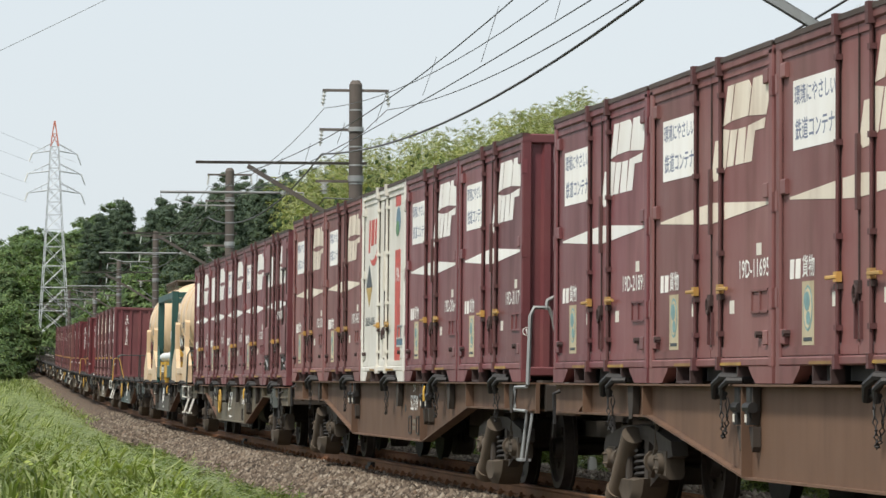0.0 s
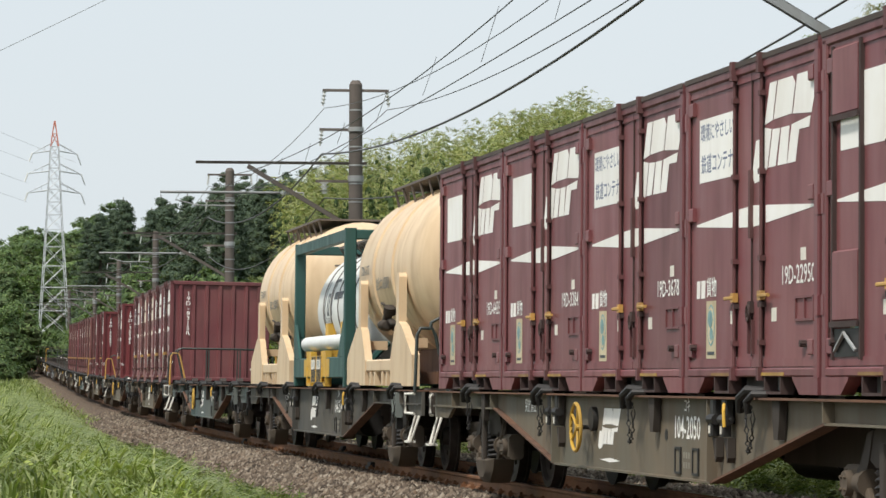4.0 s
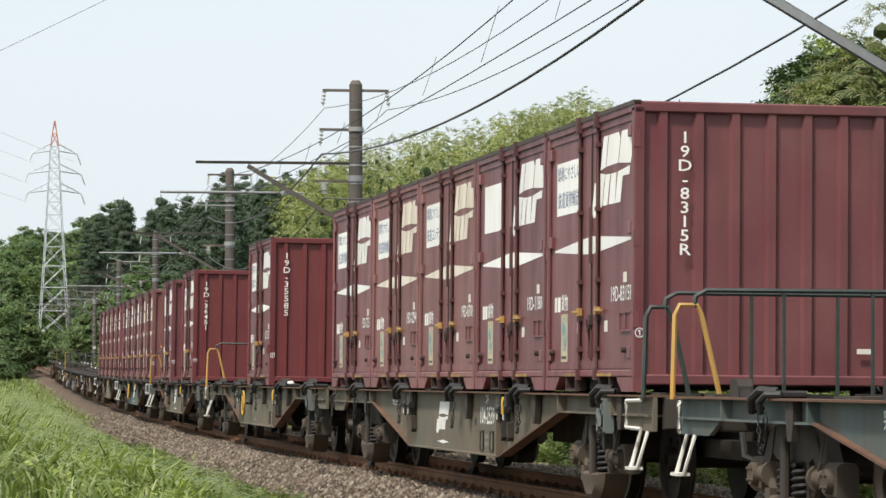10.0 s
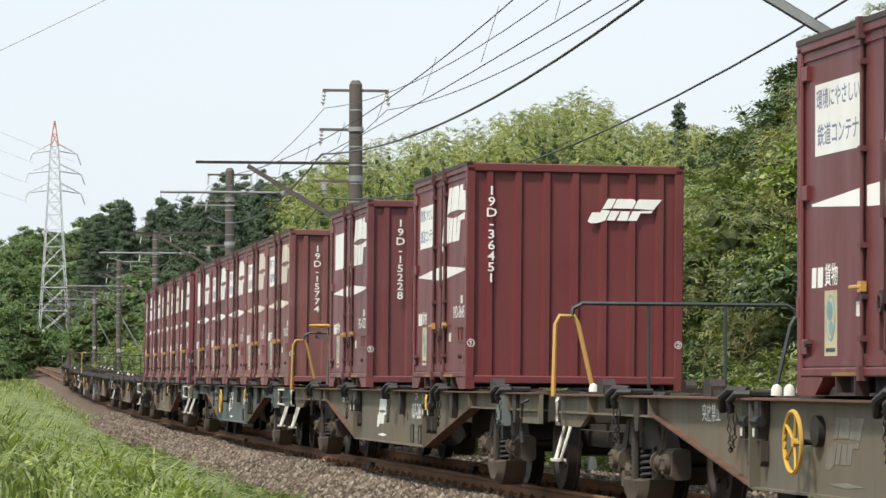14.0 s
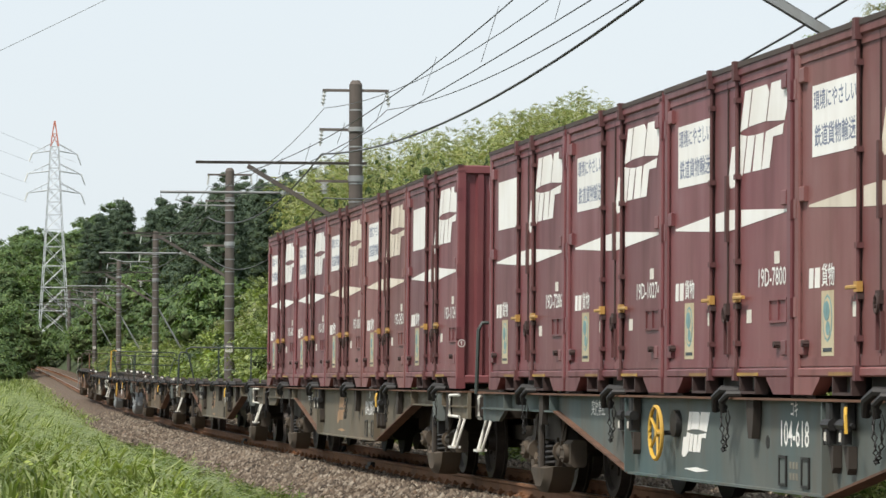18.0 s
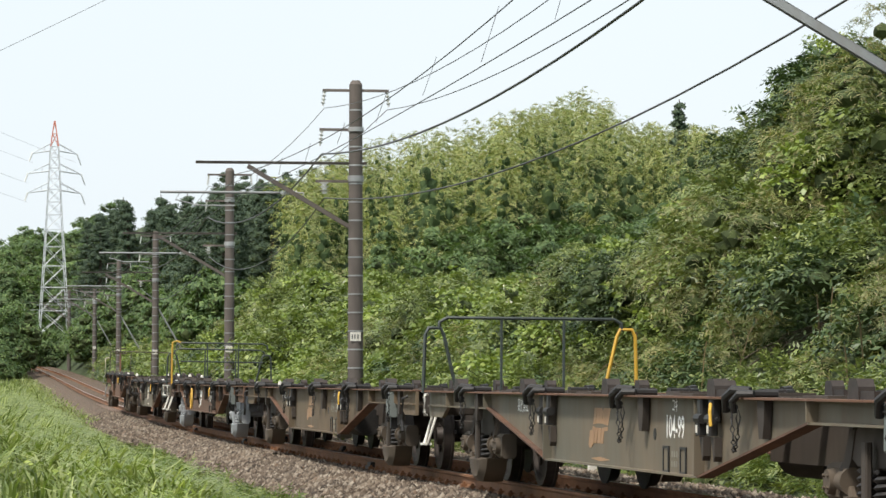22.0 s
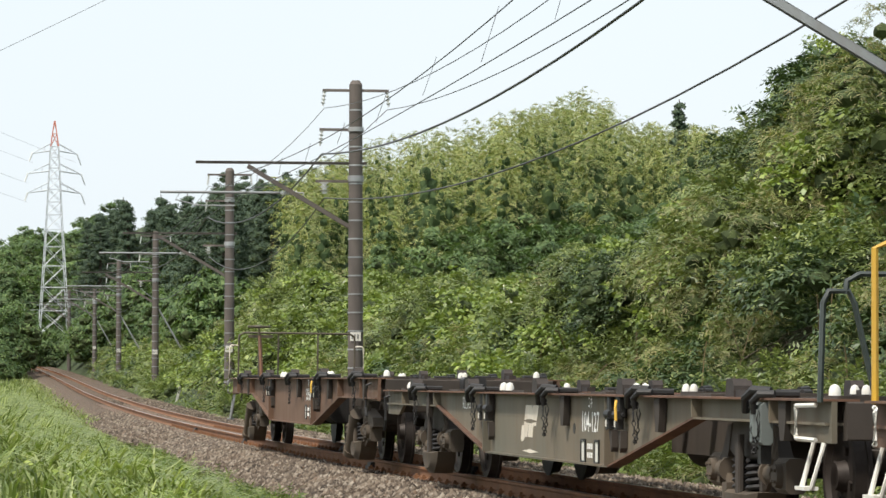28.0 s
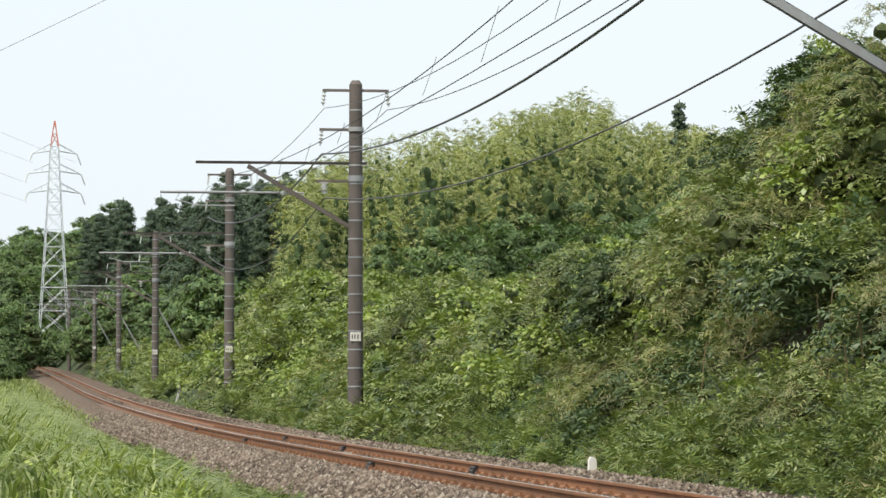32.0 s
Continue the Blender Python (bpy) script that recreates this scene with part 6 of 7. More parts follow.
def leaf_quads(c, size, rng, up=0.5, slim=0.5, out=None, droop=0.0, three=False, wild=0.5):
    """One leaf at each place: pointed (three corners for small or far ones), tending to face up and outwards."""
    n = len(c)
    d = wild * rng.normal(size=(n, 3))
    d[:, 2] += up
    if out is not None:
        d += out
    d = unit(d)
    t = rng.normal(size=(n, 3))
    t[:, 2] -= droop
    t = unit(t - (t * d).sum(1)[:, None] * d)
    w = np.cross(d, t)
    L = (size * (0.65 + 0.7 * rng.random(n)))[:, None]
    W = L * slim
    if three:
        return np.stack([c + w * W * 0.5 - t * L * 0.4, c + t * L * 0.6, c - w * W * 0.5 - t * L * 0.4], 1)
    return np.stack([c - t * L * 0.5, c + w * W * 0.5 - t * L * 0.05, c + t * L * 0.5, c - w * W * 0.5 - t * L * 0.05], 1)


def sprays(p, axis, length, pairs, leaf, slim, rng, droop=0.5, wild=0.2, splay=0.9):
    """Leafy twigs from p along axis: pairs of pointed leaves and one at the tip, all facing much the same way; slim leaves are single triangles."""
    n = len(p)
    axis = unit(axis)
    lift = np.zeros((n, 3))
    lift[:, 2] = 1
    side = unit(np.cross(axis, lift + 0.35 * rng.normal(size=(n, 3))))
    length = np.broadcast_to(length, n) * (0.7 + 0.6 * rng.random(n))
    size = leaf * (0.8 + 0.4 * rng.random(n))
    got = []
    for i in range(pairs + 1):
        u = 0.25 + 0.75 * i / max(pairs, 1)
        foot = p + axis * (length * u)[:, None] - lift * (droop * length * u * u)[:, None]
        along_ = unit(axis - lift * (2 * droop * u))
        face = unit(np.cross(side, along_))
        face = face * np.where(face[:, 2:] < 0, -1, 1)
        for k in (-1, 1) if i < pairs else (0,):
            d = unit(along_ * (0.5 if k else 1) + side * k * splay + wild * rng.normal(size=(n, 3)) - lift * 0.25 * droop)
            f = unit(face + wild * rng.normal(size=(n, 3)))
            w = unit(np.cross(f, d))
            L = (size * (0.75 + 0.5 * rng.random(n)) * (1 - 0.25 * u * (pairs > 2)))[:, None]
            if slim < 0.3:
                got.append(np.stack([foot - w * L * slim * 0.5, foot + d * L, foot + w * L * slim * 0.5], 1))
                continue
            got.append(np.stack([foot, foot + d * L * 0.42 + w * L * slim * 0.5, foot + d * L, foot + d * L * 0.42 - w * L * slim * 0.5], 1))
    return np.concatenate(got)


ICO_V = unit(np.array([(0, a, b * 1.618) for a in (-1, 1) for b in (-1, 1)] + [(a, b * 1.618, 0) for a in (-1, 1) for b in (-1, 1)] + [(b * 1.618, 0, a) for a in (-1, 1) for b in (-1, 1)], dtype=float))
ICO_F = [f for f in ((i, j, k) for i in range(12) for j in range(i + 1, 12) for k in range(j + 1, 12)) if all(abs(np.linalg.norm(ICO_V[a] - ICO_V[b]) - 1.0515) < 0.01 for a, b in ((f[0], f[1]), (f[1], f[2]), (f[0], f[2])))]


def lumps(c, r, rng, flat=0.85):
    """Uneven solid lumps, coloured dark for the shade inside bushes and crowns, as loose triangles."""
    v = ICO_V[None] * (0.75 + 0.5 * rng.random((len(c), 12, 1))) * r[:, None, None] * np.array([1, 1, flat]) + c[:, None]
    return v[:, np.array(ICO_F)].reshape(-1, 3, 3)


def shell_points(centres, radii, per, rng, flat=0.8, shell=0.55):
    """Places spread through the outer shells of uneven blobs; also the way out of the blob."""
    k = np.repeat(np.arange(len(centres)), per)
    d = unit(rng.normal(size=(len(k), 3)))
    d[:, 2] = np.where(d[:, 2] < -0.35, -d[:, 2], d[:, 2])
    r = radii[k] * (shell + (1 - shell) * rng.random(len(k)) ** 0.5) * (1 + 0.25 * np.sin(5 * d[:, 0] + 7 * d[:, 1] + 3 * k))
    return centres[k] + d * r[:, None] * np.array([1, 1, flat]), d, k


def scatter(rng, n, s0, s1, l0, l1, bias=1.0):
    s = s0 + (s1 - s0) * rng.random(n)
    l = l0 + (l1 - l0) * rng.random(n) ** bias
    p = on_line(s, l)
    p[:, 2] = ground_z(p[:, 0], p[:, 1])
    return s, l, p


def fan(rng, n, a0, a1, d0, d1):
    """Places between two bearings (thousandths right of straight ahead) and two distances."""
    y = d0 + (d1 - d0) * rng.random(n)
    return (a0 + (a1 - a0) * rng.random(n)) / 1000 * y, y


# how high the growth stands above the eye along each bearing, in thousandths of the distance
RIDGE_AT = [-140, -128, -122, -114, -107, -100, -92, -88, -82, -74, -68, -60, -42, -24, -8, 10, 26, 40, 42, 46, 50, 64, 76, 90, 140]
RIDGE_UP = [55, 54, 48, 47.5, 57, 59, 63, 66, 62, 63, 67, 67, 66, 72.5, 75.5, 79, 83, 87, 91, 85, 82, 79, 78, 76, 76]
BANK_AT = [-60, -38, -14, 16, 24, 34, 44, 58, 66, 72, 80, 88, 93, 100, 108, 116, 150]
BANK_UP = [40, 40, 38, 36, 37, 46, 51, 50, 52, 56, 65, 75, 84, 94, 104, 114, 130]


def headroom(x, y, at, up):
    """Tallest growth at a place that keeps the ridge's line."""
    return 1.03 + y * np.interp(x / y * 1000, at, up) / 1000 - ground_z(x, y)


def growth(x, y, h, w, rng, leaf, tufts, per, slim, cone, three=True, low=0.08, full=0.3, droop=0.6, flat=0.7):
    """The leaves of many trees or shrubs of heights h and half widths w, and the lumps that paint shade inside their
    tufts.
    """
    z = ground_z(x, y)
    k = np.repeat(np.arange(len(x)), tufts)
    t = rng.random(len(k))
    a = rng.random(len(k)) * 6.283
    reach = w[k] * ((1 - t) ** 0.8 if cone else np.sqrt(np.clip(1 - (2 * t - 0.9) ** 2, 0.05, 1)))
    r = 0.16 * w[k] + full * reach
    c = np.stack([x[k] + np.cos(a) * reach * 0.8, y[k] + np.sin(a) * reach * 0.8, z[k] + np.maximum(h[k] - r * 0.6, 0.2) * (low + (1 - low) * t)], 1)
    body = np.stack([np.cos(a), np.sin(a), 1.6 * t - 0.5], 1)
    q, d, kk = shell_points(c, r, per, rng, flat)
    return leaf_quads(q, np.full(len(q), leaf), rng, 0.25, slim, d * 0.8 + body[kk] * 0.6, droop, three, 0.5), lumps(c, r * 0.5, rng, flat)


def hollow(s, l):
    """Shaded gaps in the growth on the cutting."""
    return (((s + 0.5) / 2.3) ** 2 + ((l + 4.8) / 0.8) ** 2 < 1) | (((s + 5.5) / 0.5) ** 2 + ((l + 6.6) / 0.3) ** 2 < 1) | (((s + 14) / 0.9) ** 2 + ((l + 4.6) / 0.35) ** 2 < 1) | (((s - 5.0) / 0.6) ** 2 + ((l + 3.8) / 0.3) ** 2 < 1)


# species of the cutting: material, name, label, twig length, leaf pairs, leaf, slimness, droop, twigs on a clump of half a metre
SPECIES = [(KUDZU, "vine_thicket", "bright green broad-leaved vines covering the cutting", 0.18, 1, 0.085, 0.8, 0.5, 105),
           (SHRUB, "shrub_thicket", "mid-green shrubs with feathered leaves on the cutting", 0.42, 5, 0.105, 0.36, 0.45, 46),
           (SASA, "dwarf_bamboo_thicket", "olive-brown dwarf bamboo on the cutting", 0.3, 4, 0.12, 0.14, 0.6, 84),
           (GLOSSY, "evergreen_thicket", "dark glossy evergreen shrubs on the cutting", 0.3, 3, 0.13, 0.38, 0.5, 52),
           (WEED, "weed_thicket", "fresh green rank weeds at the foot of the cutting", 0.4, 4, 0.12, 0.24, 0.35, 50)]


def clumps(p, R, which, scale, rng, got, cores):
    """Domes of leafy twigs at p, by species."""
    # a dark core in each clump paints the shade behind its twigs
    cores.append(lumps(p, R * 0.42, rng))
    for i, (_, _, _, length, pairs, leaf, slim, droop, twigs) in enumerate(SPECIES):
        sel = np.flatnonzero(which == i)
        if not len(sel):
            continue
        k = np.repeat(sel, np.maximum(twigs * (R[sel] / (0.5 * scale)) ** 2, 8).astype(int))
        d = unit(rng.normal(size=(len(k), 3)) + np.array([-0.25, -0.45, 0.55]))
        d[:, 2] = np.where(d[:, 2] < -0.25, -d[:, 2], d[:, 2])
        # uneven domes: some twigs reach out, some stay in
        reach = R[k] * (0.5 + 0.34 * rng.random(len(k))) * (1 + 0.22 * np.sin(4 * d[:, 0] + 6 * d[:, 2] + 3 * k))
        axis = d + 0.35 * rng.normal(size=d.shape) + (np.array([0, 0, 0.9]) if i == 4 else np.array([0, 0, 0.15]))
        got[i].append(sprays(p[k] + d * reach[:, None], axis, length * scale, pairs, leaf * scale, slim, rng, droop))


def species_at(s, l, rng, top=False):
    """Which species rules where: weeds at the foot, vines on the middle bank, bamboo and evergreens on the upper bank."""
    n = len(s)
    drift = np.sin(s * 0.33 + 1.1) + np.sin(s * 0.71 + l * 1.1) + 0.8 * np.sin(l * 1.9 + s * 0.17) + 0.8 * rng.normal(size=n)
    near = np.where(drift > 1.5, 0, np.where(drift > 0.1, 1, np.where(drift > -1.3, 2, 3)))
    far = np.where(drift > -0.2, 0, np.where(drift > -1.2, 1, np.where(drift > -1.8, 2, 3)))
    w = np.where(s < -12 + 2 * np.sin(l * 2), far, near)
    # a curtain of vines in the bamboo
    w = np.where((abs(s + 4.5 + 0.5 * np.sin(l * 3)) < 0.9) & (l < -5.4) & (rng.random(n) < (0.3 if top else 0.6)), 0, w)
    w = np.where((s > -3) & (l < -4.9) & (rng.random(n) < 0.6), 2, w)
    # evergreens hang over the shaded hollow
    w = np.where((abs(s + 1.2) < 2.0) & (abs(l + 5.7) < 0.4), 3, w)
    foot = np.where(drift > 1.0, 1, np.where(drift > -0.9, 4, np.where(drift > -1.5, 2, 3)))
    return np.where(l > -3.45 - 0.35 * rng.random(n), foot, w)


def build_bank():
    """The overgrown cutting: vines, shrubs, evergreens, weeds and dwarf bamboo in clumps."""
    rng = np.random.default_rng(11)
    got, cores = {i: [] for i in range(5)}, []
    for n, s0, s1, scale, r0, r1, deep in ((1250, -20, 17, 1.0, 0.2, 0.62, -10.5), (620, -64, -18, 1.4, 0.32, 0.85, -7.4), (640, -215, -62, 2.1, 0.45, 1.1, -6.6)):
        s, l, p = scatter(rng, n, s0, s1, -2.85, deep, 1.15)
        ok = ~hollow(s, l) & ~((s < -86) & (s > -108) & (l > -3.5))
        s, l, p = s[ok], l[ok], p[ok]
        R = (r0 + (r1 - r0) * rng.random(len(s)) ** 1.5) * np.clip((-l - 2.3) / 1.3, 0.42, 1)
        p[:, 2] += R * 0.3 + 0.12 * rng.random(len(s))
        clumps(p, R, species_at(s, l, rng), scale, rng, got, cores)
    s, l, p = scatter(rng, 420, -64, 16, -2.62, -3.4)
    R = 0.13 + 0.17 * rng.random(len(s))
    p[:, 2] += 0.08
    clumps(p, R, np.where(rng.random(len(s)) < 0.75, 4, 2), 0.9, rng, got, cores)
    # the taller growth along the top of the cutting: heaps of clumps
    n = 230
    x, y = fan(rng, n, 12, 138, 46, 66)
    h = np.minimum(headroom(x, y, BANK_AT, BANK_UP) * (0.5 + 0.42 * rng.random(n) ** 0.8), 4.0)
    s, l = track_coords(x, y)
    ok = (h > 0.7) & (l < -5.0) & ~((abs(s + 0.6) < 2.6) & (l > -6.1))
    x, y, h, s, l = x[ok], y[ok], h[ok], s[ok], l[ok]
    k = np.repeat(np.arange(len(x)), np.maximum(2 + 3.2 * h, 3).astype(int))
    t = rng.random(len(k))
    wide = (0.55 + 0.1 * h[k]) * np.sqrt(np.clip(1 - (2 * t - 0.9) ** 2, 0.1, 1))
    a = rng.random(len(k)) * 6.283
    p = np.stack([x[k] + np.cos(a) * wide, y[k] + np.sin(a) * wide, ground_z(x[k], y[k]) + (h[k] - 0.45) * t], 1)
    which = species_at(s, l, rng, True)[k]
    clumps(p, 0.28 + 0.3 * rng.random(len(k)), which, 1.1, rng, got, cores)
    # an evergreen bush hanging over the hollow
    n = 34
    s, l = -2.3 + 3.6 * rng.random(n), -5.7 + 1.3 * rng.random(n)
    p = on_line(s, l)
    p[:, 2] = on_line(s, l, 2.62)[:, 2] + 0.3 * (-l - 4.9) + 0.12 * rng.normal(size=n)
    clumps(p, 0.32 + 0.18 * rng.random(n), np.where(rng.random(n) < 0.75, 3, 1), 1.1, rng, got, cores)
    # vine-covered heaps along the crest farther down the line
    n = 330
    x, y = fan(rng, n, -62, 26, 66, 135)
    s, l = track_coords(x, y)
    h = np.minimum(headroom(x, y, BANK_AT, BANK_UP) * (0.6 + 0.36 * rng.random(n)), 3.2)
    ok = (h > 0.6) & (l < -4.8) & (l > -10.5)
    x, y, h = x[ok], y[ok], h[ok]
    k = np.repeat(np.arange(len(x)), np.maximum(1 + 2.2 * h, 2).astype(int))
    t, a = rng.random(len(k)), rng.random(len(k)) * 6.283
    wide = 0.75 * np.sqrt(np.clip(1 - (2 * t - 0.9) ** 2, 0.1, 1))
    p = np.stack([x[k] + np.cos(a) * wide, y[k] + np.sin(a) * wide, ground_z(x[k], y[k]) + (h[k] - 0.5) * t], 1)
    clumps(p, 0.4 + 0.3 * rng.random(len(k)), np.where(rng.random(len(x)) < 0.68, 0, np.where(rng.random(len(x)) < 0.7, 1, 2))[k], 1.5, rng, got, cores)
    # shrubs hiding the feet of the poles
    at = []
    for q in POLES[1:5]:
        for ds in 0.5 + 6.0 * rng.random(14):
            at.append((q[0] + ds, min(q[1] - 0.1 + 0.09 * ds + 0.22 * rng.normal(), -2.4)))
    at = np.array(at)
    p = on_line(at[:, 0], at[:, 1])
    p[:, 2] = ground_z(p[:, 0], p[:, 1]) + 0.25 + 0.4 * rng.random(len(p))
    clumps(p, 0.3 + 0.15 * rng.random(len(p)), np.where(rng.random(len(p)) < 0.5, 4, 1), 1.4, rng, got, cores)
    p = on_line(POLES[2][0] + 12 * rng.random(70) - 2, -3.0 - 1.6 * rng.random(70))
    p[:, 2] = ground_z(p[:, 0], p[:, 1]) + 2.2 * rng.random(70)
    clumps(p, 0.4 + 0.3 * rng.random(70), np.where(rng.random(70) < 0.6, 0, 1), 1.8, rng, got, cores)
    for i, (mat, name, label, *_) in enumerate(SPECIES):
        tagged(new(name, quads(name, np.concatenate(got[i]), mat, 3 if SPECIES[i][6] < 0.3 else 4)), label, "undergrowth", kind="stuff")
    tagged(new("thicket_inside", quads("thicket_inside", np.concatenate(cores), INNER_SHADE, 3)), "dark lumps coloured as the shade inside the thicket", "undergrowth", kind="stuff")
    # low carpet over the whole slope
    m = 52000
    s, l, c = scatter(rng, m, -90, 17, -2.75, -10.5, 1.3)
    c[:, 2] += 0.02 + 0.22 * rng.random(m)
    clear = ~hollow(s, l)
    s, c = s[clear], c[clear]
    size = np.interp(s, [-90, -30, 10], [0.2, 0.13, 0.09])
    tagged(new("ground_cover", quads("ground_cover", leaf_quads(c, size, rng, 0.7, 0.45, None, 0.2, True), SHRUB, 3)), "low green ground cover between the shrubs", "weeds", kind="stuff")
    m = 9000
    s, l, c = scatter(rng, m, -215, 17, -2.62, -3.2)
    ok = np.sin(s * 1.7) + np.sin(s * 0.6 + 2) + 2.5 * (-l - 2.6) > 0.2
    c = c[ok]
    c[:, 2] += 0.16 * rng.random(len(c))
    tagged(new("weeds", quads("weeds", leaf_quads(c, np.full(len(c), 0.11), rng, 0.5, 0.35, None, -0.6, True), WEED, 3)), "low green weeds along the ballast edge", "weeds", kind="stuff")
    stems = M()
    s, l, c = scatter(rng, 110, -24, 14, -3.6, -10)
    for q in c:
        a = Vector((*q[:2], q[2] + 0.35))
        b = a + Vector((rng.normal() * 0.2, rng.normal() * 0.2, 0.35 + 0.5 * rng.random()))
        stems.tube([a, a.lerp(b, 0.6) + Vector((0, 0, 0.12)), b], 0.006 + 0.006 * rng.random(), 4)
    tagged(new("dry_stems", stems.mesh("dry_stems", DRY)), "pale dry stems standing in the thicket", "undergrowth", kind="stuff")
    branch = M()
    foot = P(-0.3, -4.95, 1.8)
    for k in range(14):
        tip = foot + Vector((-0.55 + 0.4 * rng.normal(), -0.15 * rng.random(), -0.55 + 0.25 * rng.normal()))
        branch.tube([foot + Vector((0.25, 0, 0.2)), foot.lerp(tip, 0.4) + Vector((0.05 * rng.normal(), 0, 0.1)), foot.lerp(tip, 0.75) + Vector((0, 0, 0.06)), tip], 0.003 + 0.005 * rng.random(), 4)
    tagged(new("fallen_branch", branch.mesh("fallen_branch", BARK)), "grey-brown dead twigs hanging in the thicket", "branch", kind="stuff")
    s, l, c = scatter(rng, 26, -60, -15, -6.0, -8)
    c[:, 2] += 0.9
    q, d, k = shell_points(c, np.full(len(c), 0.2), 22, rng)
    tagged(new("blossoms", quads("blossoms", leaf_quads(q, np.full(len(q), 0.06), rng, 0.8, 0.8), BLOSSOM)), "cream blossoms on the thicket", "blossom", kind="stuff")


build_bank()


def tree(name, label, h, crown, kind, mat, rng, leaf, slim, per, subs):
    """One tree: tapered trunk, limbs and a crown of leafy tufts; its foot is at the origin."""
    ob = thing(name, label, "tree", "trees by the line")
    lean = rng.normal(size=2) * 0.03 * h
    spine = [(lean[0] * t ** 2, lean[1] * t ** 2, h * t) for t in (0, 0.25, 0.5, 0.75, 0.95)]
    wood_ = M()
    r0 = 0.022 * h + 0.03
    for i, (a, b) in enumerate(zip(spine[:-1], spine[1:])):
        wood_.cyl(a, b, r0 * (1 - 0.23 * i), 8, r0 * (1 - 0.23 * (i + 1)))
    cs, rs = [], []
    for i in range(subs):
        t = (0.2 if kind == "cone" else 0.32) + (0.8 if kind == "cone" else 0.66) * (i + rng.random()) / subs
        a = 2.4 * i + rng.random()
        if kind == "cone":
            reach = crown * (1.04 - t) ** 0.75
        else:
            reach = crown * math.sqrt(max(1 - ((t - 0.62) / 0.42) ** 2, 0.06))
        q = reach * (0.55 + 0.45 * rng.random())
        foot = Vector((lean[0] * t * t, lean[1] * t * t, h * t * 0.92))
        tip = foot + Vector((math.cos(a) * q, math.sin(a) * q, (0.05 if kind == "cone" else 0.18) * q + 0.08 * h * (kind != "cone")))
        wood_.cyl(foot, foot.lerp(tip, 0.85), r0 * 0.35 * (1.1 - t), 5, r0 * 0.1)
        for f in (0.55, 1.0) if kind == "cone" else (0.7, 1.0):
            cs.append(foot.lerp(tip, f))
            rs.append((0.16 if kind == "cone" else 0.26) * crown + 0.2 * reach)
    part("trunk", wood_, BARK, ob)
    cs, rs = np.array(cs), np.array(rs)
    if kind == "cone":
        q, d, k = shell_points(cs, rs, per, rng, 0.6, 0.4)
        me = quads("crown", leaf_quads(q, np.full(len(q), leaf), rng, 0.3, slim, d * 0.9, 0.7, True, 0.4), mat, 3)
    else:
        q, d, k = shell_points(cs, rs, per // 6, rng, 0.7, 0.5)
        me = quads("crown", sprays(q, d + np.array([0, 0, 0.1]), 0.4, 4, leaf, slim, rng, 0.6), mat, 4)
    part("crown", me, None, ob)
    # dark lumps put in the crown as its painted shade
    part("inner_crown", quads("inner_crown", lumps(cs, rs * 0.42, rng, 0.6), INNER_SHADE, 3), None, ob, "dark lumps coloured as shade inside the crown")
    return ob


def stand(src, spots, h, most, rng):
    """Stand a tree of height h and its copies at (bearing, distance), no higher than the bank's growth."""
    for i, (a, d) in enumerate(spots):
        x = a * d / 1000
        k = max(min(float(headroom(x, d, BANK_AT, BANK_UP)) / (1.32 * h), most), 0.35)
        ob = src if i == 0 else copy_thing(src, Matrix())
        ob.matrix_basis = Matrix.Translation((x, d, float(ground_z(x, d)) - 0.15)) @ Matrix.Rotation(rng.random() * 6.28, 4, "Z") @ Matrix.Scale(k, 4)


def build_trees():
    rng = np.random.default_rng(51)
    cedars = [tree("cedar_tree", "dark green conical cedar on the ridge", 12.0, 2.0 + 0.35 * i, "cone", CEDAR, rng, 0.22, 0.32, 120, 50) for i in range(3)]
    spots = [(-108, 325), (-104, 315), (-100, 322), (-95, 300), (-89, 305), (-83, 292), (-78, 272), (-72, 240), (-67, 236), (-63, 250), (-57, 256), (-97, 318), (-86, 312), (-70, 275), (-52, 236), (-47, 250)]
    for i, c in enumerate(cedars):
        for j, (a, d) in enumerate(spots[i::3]):
            x = a * d / 1000
            k = min(max(float(headroom(x, d, RIDGE_AT, RIDGE_UP)) / 11.9, 0.55), 1.25) * (1.0 - 0.08 * rng.random())
            ob = c if j == 0 else copy_thing(c, Matrix())
            ob.matrix_basis = Matrix.Translation((x, d, float(ground_z(x, d)) - 0.15)) @ Matrix.Rotation(rng.random() * 6.28, 4, "Z") @ Matrix.Scale(k, 4)
    lone = tree("cedar_tree", "dark green conical cedar above the grove", 9.0, 1.1, "cone", CEDAR, rng, 0.2, 0.35, 150, 40)
    x, d = 0.0744 * 132, 132.0
    lone.matrix_basis = Matrix.Translation((x, d, 1.03 + 0.0862 * d - 8.35))
    bushy = [tree("shrub_tree", "spreading leafy green shrub tree on the cutting", 2.9, 1.35, "round", m, rng, 0.13, 0.36, 130, 34) for m in (SHRUB, GLOSSY)]
    stand(bushy[0], [(45, 60), (62, 58), (84, 60)], 2.9, 1.0, rng)
    stand(bushy[1], [(53, 56), (72, 62), (96, 57)], 2.9, 1.0, rng)
    pine = tree("spreading_tree", "thin-leaved tree with spreading layered boughs", 4.4, 1.15, "round", GLOSSY, rng, 0.13, 0.17, 110, 40)
    stand(pine, [(128, 52), (137, 49), (119, 58)], 4.4, 0.95, rng)


build_trees()


